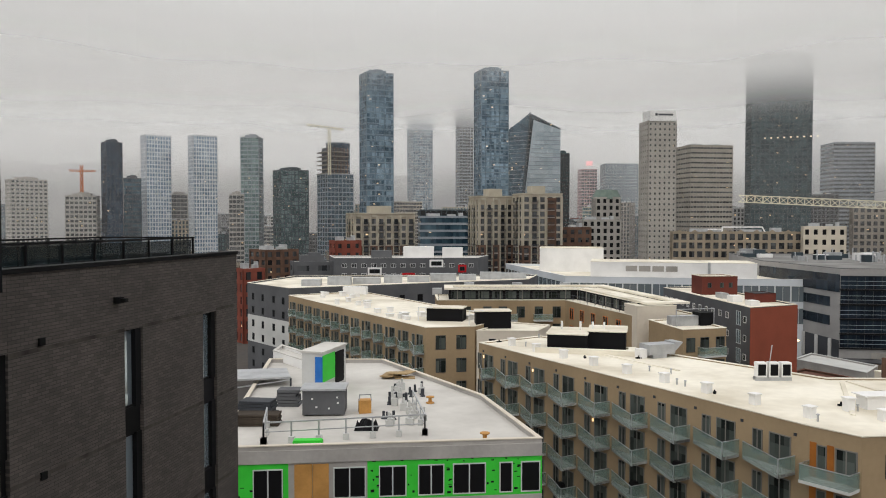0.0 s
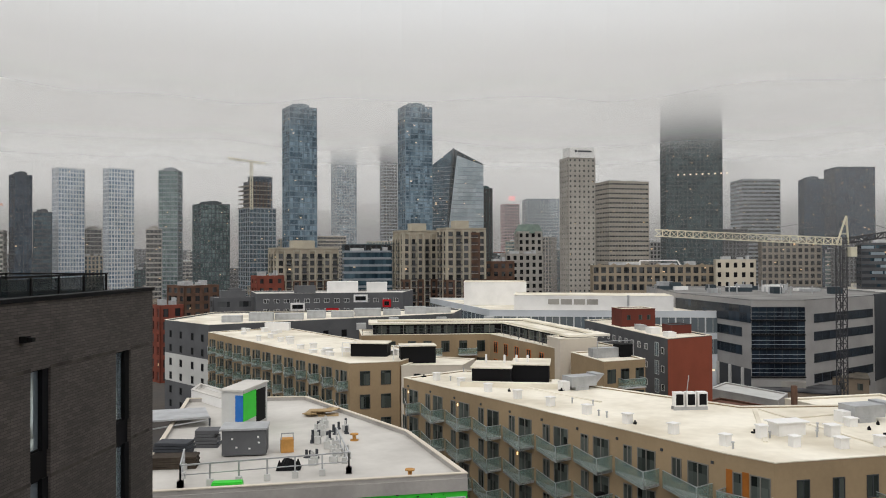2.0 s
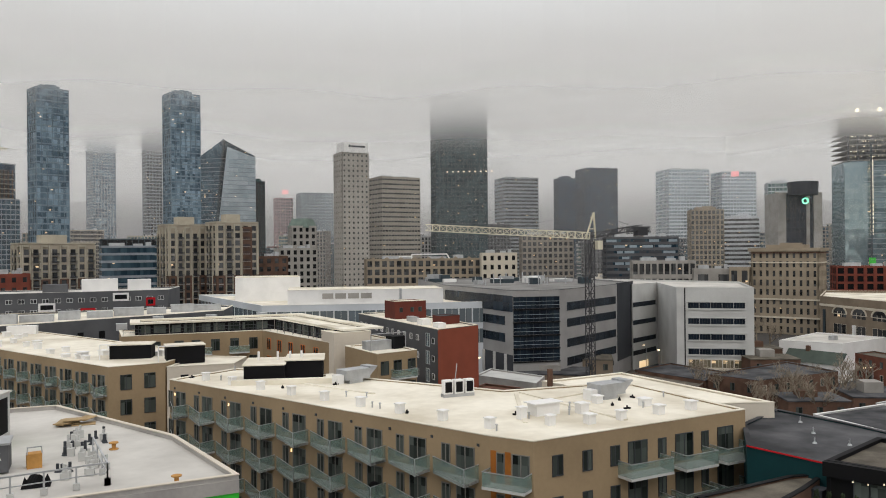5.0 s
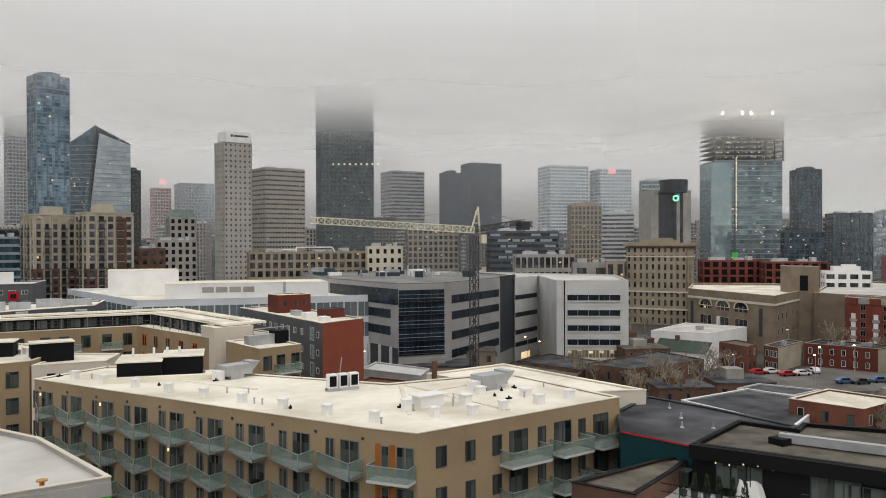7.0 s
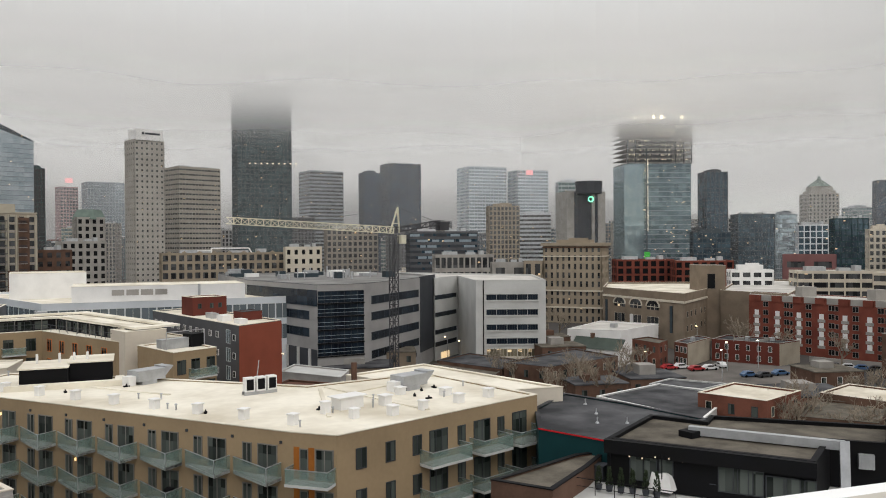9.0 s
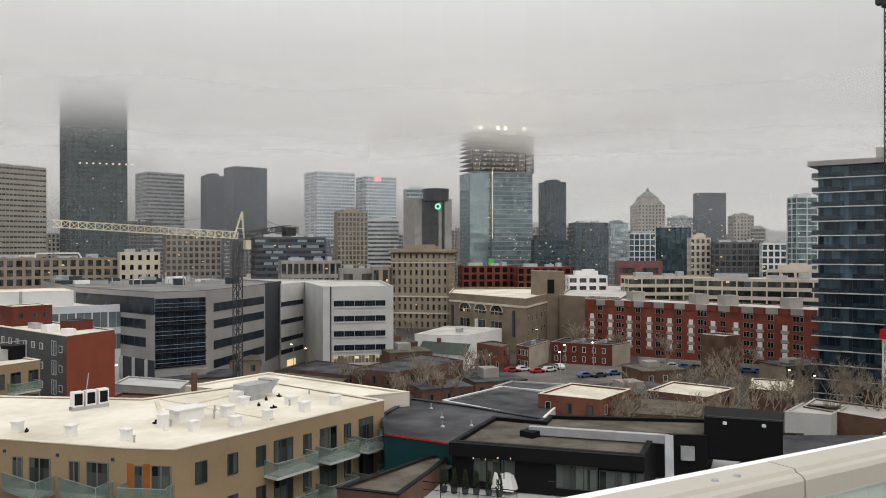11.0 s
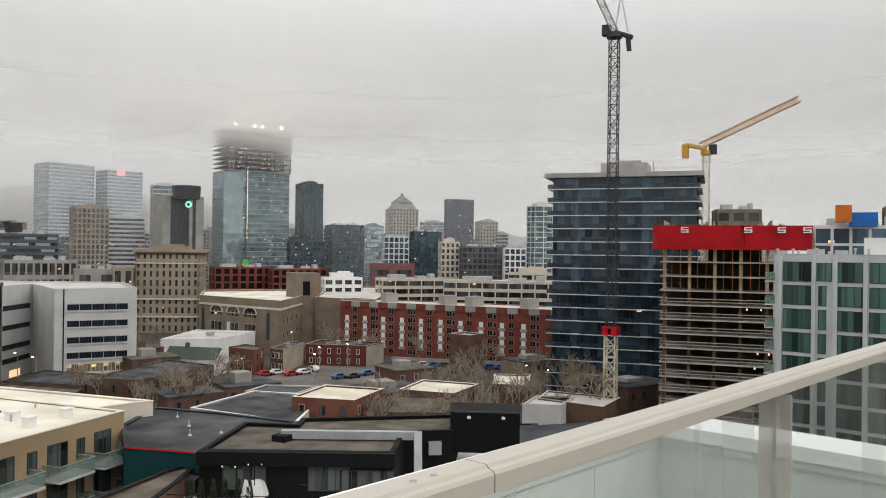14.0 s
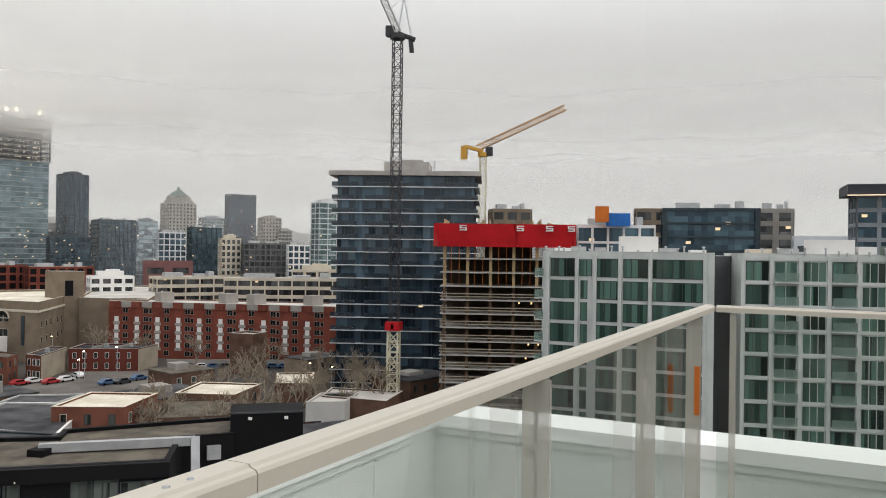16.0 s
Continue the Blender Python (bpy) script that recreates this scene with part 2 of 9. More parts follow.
M = {
    "beige": mat("beige_panel", (0.34, 0.25, 0.15), 0.8, 0.09, 0.2, 3.0, 0.03),
    "beige_light": mat("light_beige_panel", (0.62, 0.56, 0.47), 0.8, 0.06, 0.2, 3.0, 0.03),
    "white_roof": mat("white_membrane", (0.80, 0.755, 0.645), 0.8, 0.09, 0.16, 1.3, 0.06, tint=(0.56, 0.505, 0.40)),
    "grey_roof": mat("concrete_roof", (0.58, 0.56, 0.52), 0.85, 0.08, 0.15, 1.5, 0.08, tint=(0.42, 0.40, 0.37)),
    "dark_roof": mat("tar_roof", (0.024, 0.025, 0.028), 0.8, 0.2, 0.22, 2.0, 0.1, tint=(0.10, 0.10, 0.105)),
    "gravel": mat("gravel_roof", (0.15, 0.132, 0.105), 0.9, 0.25, 0.5, 9.0, 0.3),
    "concrete": mat("concrete", (0.42, 0.40, 0.375), 0.85, 0.12, 0.3, 4.0, 0.1),
    "light_concrete": mat("light_concrete", (0.55, 0.55, 0.53), 0.85, 0.08, 0.15, 3.0, 0.06),
    "office_grey": mat("office_grey_panel", (0.33, 0.32, 0.31), 0.7, 0.07, 0.2, 3.0, 0.03),
    "charcoal": mat("charcoal_panel", (0.05, 0.054, 0.062), 0.6, 0.1, 0.2, 3.0, 0.03),
    "slate": mat("slate_cladding", (0.11, 0.112, 0.118), 0.7, 0.1, 0.25, 3.0, 0.03),
    "black": mat("black_metal", (0.0045, 0.0045, 0.006), 0.75, 0.15, 0.5, 5.0, 0.03),
    "white": mat("white_paint", (0.80, 0.79, 0.77), 0.6, 0.05, 0.3, 4.0, 0.02),
    "red_brick": mat("red_brick", (0.215, 0.062, 0.042), 0.85, 0.16, 0.25, 5.0, 0.12),
    "red_panel": mat("rust_red_brick", (0.265, 0.072, 0.042), 0.8, 0.06, 0.3, 6.0, 0.05),
    "brick_dull": mat("weathered_red_brick", (0.19, 0.075, 0.05), 0.88, 0.2, 0.3, 5.0, 0.12),
    "brown_brick": mat("brown_brick", (0.145, 0.085, 0.06), 0.9, 0.2, 0.3, 5.0, 0.12),
    "tan_brick": mat("tan_brick", (0.33, 0.275, 0.205), 0.85, 0.1, 0.25, 4.0, 0.08),
    "tan_dark": mat("brown_tan_brick", (0.24, 0.19, 0.14), 0.85, 0.12, 0.25, 4.0, 0.08),
    "cream": mat("cream_concrete", (0.60, 0.54, 0.44), 0.8, 0.08, 0.2, 3.0, 0.05),
    "stone": mat("grey_stone", (0.36, 0.34, 0.31), 0.85, 0.12, 0.2, 3.0, 0.05),
    "tan_tower": mat("tan_concrete", (0.40, 0.375, 0.335), 0.85, 0.08, 0.1, 2.0, 0.04),
    "brown_tower": mat("brown_concrete", (0.27, 0.24, 0.205), 0.85, 0.08, 0.1, 2.0, 0.04),
    "pale": mat("pale_panel", (0.60, 0.63, 0.66), 0.7, 0.06, 0.1, 2.0, 0.03),
    "buff": mat("buff_brick", (0.40, 0.35, 0.275), 0.85, 0.12, 0.2, 3.0, 0.06),
    "floor_line": mat("pale_floor_line", (0.30, 0.36, 0.40), 0.7, 0.1, 0.2, 2.0, 0.03),
    "slab": mat("slab_edge", (0.27, 0.295, 0.32), 0.7, 0.1, 0.2, 2.0, 0.03),
    "slab_white": mat("white_slab_edge", (0.68, 0.70, 0.72), 0.7, 0.08, 0.2, 2.0, 0.03),
    "steel_dark": mat("dark_steel", (0.05, 0.068, 0.08), 0.5, 0.1, 0.3, 3.0, 0.02, 0.3),
    "galv": mat("galvanised_metal", (0.48, 0.49, 0.50), 0.45, 0.1, 0.8, 6.0, 0.03, 0.55),
    "alu": mat("beige_aluminium", (0.50, 0.465, 0.395), 0.4, 0.04, 0.6, 30.0, 0.02, 0.0),
    "upstand": mat("white_parapet_panel", (0.70, 0.73, 0.70), 0.55, 0.04, 0.5, 12.0, 0.02),
    "crane_cream": mat("cream_crane_paint", (0.72, 0.68, 0.53), 0.6, 0.1, 0.3, 4.0, 0.02),
    "crane_dark": mat("dark_crane_paint", (0.055, 0.055, 0.06), 0.6, 0.1, 0.3, 4.0, 0.02),
    "yellow": mat("yellow_crane_paint", (0.62, 0.34, 0.06), 0.6, 0.1, 0.3, 4.0, 0.02),
    "red": mat("red_safety_screen", (0.50, 0.012, 0.018), 0.7, 0.1, 0.3, 3.0, 0.05),
    "orange": mat("orange_paint", (0.62, 0.17, 0.03), 0.6, 0.1, 0.4, 4.0, 0.02),
    "green_wrap": mat("green_membrane", (0.05, 0.60, 0.05), 0.55, 0.05, 0.8, 5.0, 0.05),
    "blue_wrap": mat("blue_membrane", (0.03, 0.16, 0.50), 0.55, 0.08, 0.8, 5.0, 0.05),
    "plywood": mat("plywood", (0.52, 0.27, 0.08), 0.75, 0.12, 0.8, 7.0, 0.05),
    "teal": mat("teal_panel", (0.006, 0.042, 0.046), 0.6, 0.1, 0.3, 3.0, 0.03),
    "copper": mat("green_copper", (0.17, 0.22, 0.19), 0.7, 0.12, 0.3, 3.0, 0.03),
    "ground": mat("city_ground", (0.085, 0.074, 0.064), 0.9, 0.25, 0.03, 0.5, 0.1, tint=(0.06, 0.058, 0.058)),
    "asphalt": mat("asphalt", (0.06, 0.06, 0.062), 0.85, 0.15, 0.12, 3.0, 0.1),
    "lot": mat("worn_parking_asphalt", (0.17, 0.155, 0.14), 0.9, 0.2, 0.08, 2.0, 0.1),
    "bark": mat("bare_bark", (0.33, 0.275, 0.21), 0.9, 0.2, 1.0, 8.0, 0.1),
    "twigs": mat("bare_twigs", (0.13, 0.10, 0.08), 0.9, 0.3, 0.05, 1.0, 0.1),
    "mullion": mat("light_mullion", (0.57, 0.60, 0.58), 0.55, 0.08, 0.3, 4.0, 0.02),
    "mull_dark": mat("dark_mullion", (0.05, 0.055, 0.06), 0.5, 0.1, 0.3, 4.0, 0.02),
    "salmon": mat("dull_red_panel", (0.22, 0.105, 0.10), 0.7, 0.08, 0.2, 3.0, 0.03),
    "pink": mat("pink_stone", (0.42, 0.26, 0.26), 0.7, 0.08, 0.2, 3.0, 0.03),
    "dark_red": mat("dark_red_brick", (0.13, 0.035, 0.025), 0.85, 0.1, 0.3, 5.0, 0.05),
    "frame_grey": mat("grey_window_frame", (0.20, 0.19, 0.17), 0.6, 0.08, 0.3, 4.0, 0.02),
    "roof_grey": mat("grey_felt_roof", (0.24, 0.235, 0.225), 0.85, 0.2, 0.12, 1.6, 0.08),
    "cream_pier": mat("cream_render", (0.44, 0.40, 0.32), 0.8, 0.1, 0.2, 3.0, 0.05),
    "hill_wood": mat("bare_winter_wood", (0.10, 0.09, 0.082), 0.95, 0.3, 0.02, 0.2, 0.1),
    "white_cap": mat("white_metal_cap", (0.88, 0.88, 0.87), 0.5, 0.02, 0.4, 10.0, 0.01),
    "ink_band": mat("ink_blue_band", (0.028, 0.042, 0.062), 0.6, 0.1, 0.2, 2.0, 0.03),
    "dusk_band": mat("grey_green_band", (0.055, 0.075, 0.08), 0.6, 0.1, 0.2, 2.0, 0.03),
    "ribbed_tan": mat("ribbed_tan_concrete", (0.36, 0.33, 0.285), 0.85, 0.08, 0.1, 2.0, 0.04),
    "wood_orange": mat("orange_stained_wood", (0.36, 0.125, 0.022), 0.7, 0.15, 0.5, 5.0, 0.03),
    "blue_band": mat("blue_grey_band", (0.15, 0.20, 0.24), 0.6, 0.1, 0.2, 2.0, 0.03),
    "copper_dark": mat("dark_green_roof", (0.075, 0.095, 0.08), 0.7, 0.12, 0.3, 3.0, 0.03),
    "brown_roof": mat("brown_red_roof", (0.16, 0.075, 0.05), 0.8, 0.15, 0.2, 2.0, 0.05),
    "crane_tan": mat("tan_crane_paint", (0.62, 0.42, 0.25), 0.6, 0.1, 0.3, 4.0, 0.02),
    "crane_grey": mat("pale_crane_paint", (0.42, 0.42, 0.40), 0.6, 0.1, 0.3, 4.0, 0.02),
    "timber_edge": mat("formwork_timber", (0.42, 0.30, 0.16), 0.8, 0.15, 0.5, 5.0, 0.05),
    "car_red": mat("red_car_paint", (0.40, 0.03, 0.035), 0.3, 0.05),
    "car_white": mat("white_car_paint", (0.70, 0.70, 0.70), 0.3, 0.05),
    "car_dark": mat("dark_car_paint", (0.04, 0.045, 0.05), 0.3, 0.05),
    "car_blue": mat("blue_car_paint", (0.06, 0.13, 0.25), 0.3, 0.05),
}
G = {
    "blue": pane_mat("blue_tower_glass", (0.03, 0.07, 0.105), (0.33, 0.46, 0.56), 3.3, 1.5, 0.03),
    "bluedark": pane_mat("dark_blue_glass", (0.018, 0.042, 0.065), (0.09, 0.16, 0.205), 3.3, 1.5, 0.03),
    "pale": pane_mat("pale_blue_glass", (0.16, 0.26, 0.38), (0.66, 0.76, 0.86), 3.3, 1.1, 0.02),
    "teal": pane_mat("teal_glass", (0.045, 0.095, 0.10), (0.26, 0.36, 0.36), 3.3, 1.5, 0.02),
    "grey": pane_mat("grey_window_glass", (0.02, 0.022, 0.025), (0.16, 0.165, 0.17), 3.3, 1.5, 0.03),
    "black": mat("black_metal", (0.0045, 0.0045, 0.006), 0.75, 0.15, 0.5, 5.0, 0.03),
    "navy": pane_mat("navy_glass", (0.005, 0.009, 0.016), (0.022, 0.034, 0.05), 3.6, 1.5, 0.01, 0.2, 0.0),
    "mirror": pane_mat("sky_mirror_glass", (0.30, 0.38, 0.43), (0.48, 0.55, 0.60), 3.3, 3.0, 0.012, 0.08, 0.7),
    "home": pane_mat("home_glass", (0.006, 0.009, 0.008), (0.13, 0.15, 0.135), 1.5, 0.75, 0.004, 0.1, 0.0),
    "green": pane_mat("green_tinted_glass", (0.003, 0.012, 0.009), (0.14, 0.27, 0.22), 2.88, 0.7, 0.012, 0.1, 0.1),
    "ink": pane_mat("ink_blue_glass", (0.012, 0.026, 0.048), (0.05, 0.09, 0.135), 3.3, 1.5, 0.02, 0.2, 0.15),
    "ink_green": pane_mat("dark_sea_green_glass", (0.018, 0.036, 0.042), (0.075, 0.12, 0.13), 3.6, 1.6, 0.03, 0.2, 0.15),
    "rail": clear_glass("railing_glass", (0.91, 0.93, 0.915)),
    "balcony": frosted("frosted_balcony_glass", (0.22, 0.31, 0.275), 0.46),
    "school_lit": pane_mat("lit_ground_storey_glass", (0.05, 0.045, 0.03), (0.30, 0.26, 0.18), 2.2, 1.2, 0.6, 0.15, 0.0),
    "lamp": lamp_mat("warm_lamp_glow", (1.0, 0.72, 0.36), 6.0),
    "lampw": lamp_mat("white_lamp_glow", (1.0, 0.93, 0.7), 9.0),
    "redlamp": lamp_mat("red_sign_glow", (1.0, 0.04, 0.05), 0.55),
    "greenlamp": lamp_mat("green_sign_glow", (0.1, 1.0, 0.55), 1.5),
}


# ---- building blocks ----
class Shape:
    """Collects boxes, prisms and bars into one mesh."""

    def __init__(self):
        self.v, self.f = [], []

    def hull(self, pts, faces):
        k = len(self.v)
        self.v += [tuple(p) for p in pts]
        self.f += [tuple(k + i for i in q) for q in faces]
        return self

    def box(self, x0, x1, y0, y1, z0, z1):
        p = [(x, y, z) for z in (z0, z1) for x, y in ((x0, y0), (x1, y0), (x1, y1), (x0, y1))]
        return self.hull(p, [(3, 2, 1, 0), (4, 5, 6, 7), (0, 1, 5, 4), (1, 2, 6, 5), (2, 3, 7, 6), (3, 0, 4, 7)])

    def prism(self, poly, z0, z1):
        n = len(poly)
        p = [(x, y, z0) for x, y in poly] + [(x, y, z1) for x, y in poly]
        return self.hull(p, [tuple(range(n - 1, -1, -1)), tuple(range(n, 2 * n))] + [(i, (i + 1) % n, n + (i + 1) % n, n + i) for i in range(n)])

    def bar(self, a, b, w, h=None, sides=4):
        """A straight bar from a to b, w wide and h high; more sides make it rounder."""
        a, b = Vector(a), Vector(b)
        d = (b - a).normalized()
        s = d.cross(Vector((0, 0, 1)))
        s = s.normalized() if s.length > 1e-4 else Vector((1, 0, 0))
        u = s.cross(d)
        h = h or w
        off = 0.5 if sides == 4 else 0.0
        k = 0.7071 if sides == 4 else 0.5
        ring = [s * (w * k * math.cos(2 * math.pi * (i + off) / sides)) + u * (h * k * math.sin(2 * math.pi * (i + off) / sides)) for i in range(sides)]
        p = [a + q for q in ring] + [b + q for q in ring]
        return self.hull(p, [tuple(range(sides)), tuple(range(2 * sides - 1, sides - 1, -1))] + [(i, sides + i, sides + (i + 1) % sides, (i + 1) % sides) for i in range(sides)])

    def cone(self, x, y, z0, z1, r0, r1, n=10):
        p = [(x + r0 * math.cos(2 * math.pi * i / n), y + r0 * math.sin(2 * math.pi * i / n), z0) for i in range(n)]
        p += [(x + r1 * math.cos(2 * math.pi * i / n), y + r1 * math.sin(2 * math.pi * i / n), z1) for i in range(n)]
        return self.hull(p, [tuple(range(n - 1, -1, -1)), tuple(range(n, 2 * n))] + [(i, (i + 1) % n, n + (i + 1) % n, n + i) for i in range(n)])

    def data(self, name, material):
        me = bpy.data.meshes.new(name)
        me.from_pydata(self.v, [], self.f)
        me.materials.append(material)
        me.update()
        return me


def part(name, shape, material, parent, label="", m=None, kind=""):
    """One mesh object under a thing or a part; shape may be a ready mesh, shared by alike pieces."""
    ob = new(name, shape.data(name, material) if isinstance(shape, Shape) else shape)
    if parent:
        ob.parent = parent
    if m is not None:
        ob.matrix_basis = m
    return tagged(ob, label, kind=kind)


def thing(name, label, category, m=None, group="", kind=""):
    ob = new(name)
    ob.empty_display_size = 0.5
    if m is not None:
        ob.matrix_basis = m
    return tagged(ob, label, category, group, kind)


def solid(name, shape, material, label, category, m=None, group="", kind=""):
    """A thing of a single piece."""
    ob = new(name, shape.data(name, material))
    if m is not None:
        ob.matrix_basis = m
    return tagged(ob, label, category, group, kind)


def grid_shapes(w, d, h, fh, bay, band, pier, deep, base=0.0):
    """Glass core, floor bands and piers of a rectangular building standing on z = 0, its middle on the axis."""
    core = Shape().box(-w / 2 + deep, w / 2 - deep, -d / 2 + deep, d / 2 - deep, 0, h)
    bands, piers = Shape(), Shape()
    n = max(1, int((h - base) / fh))
    for i in range(n + 1):
        z = base + i * (h - base) / n
        z0, z1 = (z - band / 2, z + band / 2) if 0 < i < n else ((0, base + band / 2) if i == 0 else (h - band / 2, h + 0.4))
        bands.box(-w / 2, w / 2, -d / 2, -d / 2 + deep * 1.5, z0, z1).box(-w / 2, w / 2, d / 2 - deep * 1.5, d / 2, z0, z1)
        bands.box(-w / 2, -w / 2 + deep * 1.5, -d / 2 + deep * 1.5, d / 2 - deep * 1.5, z0, z1).box(w / 2 - deep * 1.5, w / 2, -d / 2 + deep * 1.5, d / 2 - deep * 1.5, z0, z1)
    e = 0.03
    if pier:
        for L, axis in ((w, 0), (d, 1)):
            k = max(1, round(L / bay))
            for i in range(k + 1):
                c = -L / 2 + i * L / k
                a, b = max(c - pier / 2, -L / 2 - e), min(c + pier / 2, L / 2 + e)
                o = d / 2 if axis == 0 else w / 2
                for s0, s1 in ((-o - e, -o + deep * 1.4), (o - deep * 1.4, o + e)):
                    piers.box(a, b, s0, s1, 0, h) if axis == 0 else piers.box(s0, s1, a, b, 0, h)
    return core, bands, piers


def tower(name, label, x, y, w, d, h, turn, glass, wall, fh=3.3, bay=3.0, band=0.9, pier=0.3, deep=0.25, pier_mat=None, base=0.0, top="box", category="building"):
    """A rectangular high-rise: glazing set back behind floor bands and piers, a roof and a plant room."""
    t = thing(name, label, category, pose(x, y, 0, 0, 0, turn))
    core, bands, piers = grid_shapes(w, d, h, fh, bay, band, pier, deep, base)
    part("glazing", core, G[glass], t)
    part("spandrel_grid", bands, M[wall], t, kind="stuff")
    if piers.v:
        part("pier_grid", piers, M[pier_mat or wall], t, kind="stuff")
    part("roof", Shape().box(-w / 2 + 0.5, w / 2 - 0.5, -d / 2 + 0.5, d / 2 - 0.5, h - 0.1, h + 0.15), M["grey_roof"], t)
    if top == "box":
        part("plant_room", Shape().box(-w * 0.3, w * 0.28, -d * 0.28, d * 0.3, h + 0.12, h + 2.2).box(-w * 0.1, w * 0.2, -d * 0.2, d * 0.1, h + 2.2, h + 2.9), M[wall], t)
    elif top == "low":
        for a, b, c, e, g in ((-0.35, -0.1, -0.2, 0.2, 1.8), (0.05, 0.2, -0.3, 0.0, 1.4), (0.28, 0.36, -0.1, 0.25, 2.2)):
            part("roof_unit", Shape().box(w * a, w * b, d * c, d * e, h + 0.12, h + g), M["galv"], t)
    return t

# ---- ground ----
ground = solid("ground", Shape().box(-4000, 4000, -4000, 4000, -2, 0), M["ground"], "brown-grey city ground of bare lots and winter grass", "ground", kind="structure")


# ---- wet air and low cloud ----
def fog_bank(radius, haze, low, high, peak, az0=-50, az1=160):
    s, n = Shape(), 72
    a0, a1 = radians(az0), radians(az1)
    for i in range(n + 1):
        a = a0 + (a1 - a0) * i / n
        s.v += [(radius * math.sin(a), radius * math.cos(a), 0.2), (radius * math.sin(a), radius * math.cos(a), 420)]
    s.f = [(2 * i, 2 * i + 2, 2 * i + 3, 2 * i + 1) for i in range(n)]
    ob = solid("backdrop", s, fog_mat("wet_air", haze, low, high, peak), "thin grey mist thickening into low cloud", "fog", kind="structure")
    ob.visible_shadow = False


fog_bank(450, 0.03, 104, 140, 0.5)
fog_bank(590, 0.045, 104, 142, 0.9)
fog_bank(606, 0.0, 92, 128, 0.9, 41, 62)
fog_bank(730, 0.09, 110, 150, 0.9)
fog_bank(880, 0.09, 124, 165, 0.9)
fog_bank(1060, 0.48, 60, 125, 0.92)
fog_bank(1300, 0.45, 90, 140, 0.9)


# ---- wooded hill behind the city ----
def ridge(az):
    k = min(1.0, max(0.0, (66 - az) / 28))
    return 50 + 62 * k * k * (3 - 2 * k) + 6 * math.sin(az * 0.21) + 3 * math.sin(az * 0.83 + 1) + 1.4 * math.sin(az * 2.7)


hill_shape, steps = Shape(), 320
for i in range(steps + 1):
    az = -50 + 200 * i / steps
    a = radians(az)
    for r, z in ((1090, 0.1), (1150, ridge(az) * 0.72), (1205, ridge(az) + 1.6 * math.sin(i * 2.4)), (1280, 0.1)):
        hill_shape.v.append((r * math.sin(a), r * math.cos(a), z))
hill_shape.f = [(4 * i + j, 4 * i + 4 + j, 4 * i + 5 + j, 4 * i + 1 + j) for i in range(steps) for j in range(3)]
solid("hill", hill_shape, M["hill_wood"], "distant wooded hill behind the city, hazy", "hill", kind="structure")


# ---- hazy low city behind the towers ----
city = random.Random(7)
for k in range(105):
    az, dist = radians(-28 + 136 * (k + city.uniform(-0.4, 0.4)) / 105), city.uniform(900, 1120)
    wall = city.choice(("concrete", "office_grey", "red_brick", "slate", "brown_brick", "charcoal", "gravel"))
    tower("city_block", {"red_brick": "distant red brick block in haze", "brown_brick": "distant brown brick block in haze"}.get(wall, "distant grey block in haze"), dist * math.sin(az), dist * math.cos(az), city.uniform(20, 46), 16, city.triangular(30, 64, 42), -math.degrees(az) + city.uniform(-25, 25), city.choice(("grey", "black", "bluedark")), wall, fh=3.4, bay=5, band=1.2, pier=1.6, top="low")


mid = random.Random(19)
for k in range(66):
    az, dist = radians(-22 + 84 * (k + mid.uniform(-0.4, 0.4)) / 66), mid.uniform(705, 850)
    wall = mid.choice(("concrete", "slate", "stone", "charcoal", "brown_tower", "office_grey", "buff", "steel_dark"))
    tall = mid.uniform(34, 58) if math.degrees(az) > -6 else mid.uniform(22, 40)
    tower("city_block", {"charcoal": "dark mid-rise block in the misty centre", "buff": "buff mid-rise block in the misty centre"}.get(wall, "grey mid-rise block in the misty centre"), dist * math.sin(az), dist * math.cos(az), mid.uniform(14, 30), 14, tall, -math.degrees(az) + mid.uniform(-25, 25), mid.choice(("grey", "black", "bluedark", "teal")), wall, fh=3.3, bay=3, band=1.1, pier=mid.choice((0.2, 0.9, 1.3)), top="low")


# ---- helpers for nearer houses ----
def inset(poly, r):
    """The polygon (counter-clockwise) drawn in by r."""
    n, res = len(poly), []
    for i in range(n):
        p0, p1, p2 = Vector(poly[i - 1]), Vector(poly[i]), Vector(poly[(i + 1) % n])
        d0, d1 = (p1 - p0).normalized(), (p2 - p1).normalized()
        n0, n1 = Vector((-d0.y, d0.x)), Vector((-d1.y, d1.x))
        b = n0 + n1
        res.append(tuple(p1 + b * (r / max(0.3, b.dot(n0)))))
    return res


def ring(shape, poly, r, z0, z1):
    q = inset(poly, r)
    n = len(poly)
    p = [(x, y, z0) for x, y in poly] + [(x, y, z0) for x, y in q] + [(x, y, z1) for x, y in poly] + [(x, y, z1) for x, y in q]
    f = []
    for i in range(n):
        j = (i + 1) % n
        f += [(i, j, 2 * n + j, 2 * n + i), (n + j, n + i, 3 * n + i, 3 * n + j), (2 * n + i, 2 * n + j, 3 * n + j, 3 * n + i), (j, i, n + i, n + j)]
    return shape.hull(p, f)


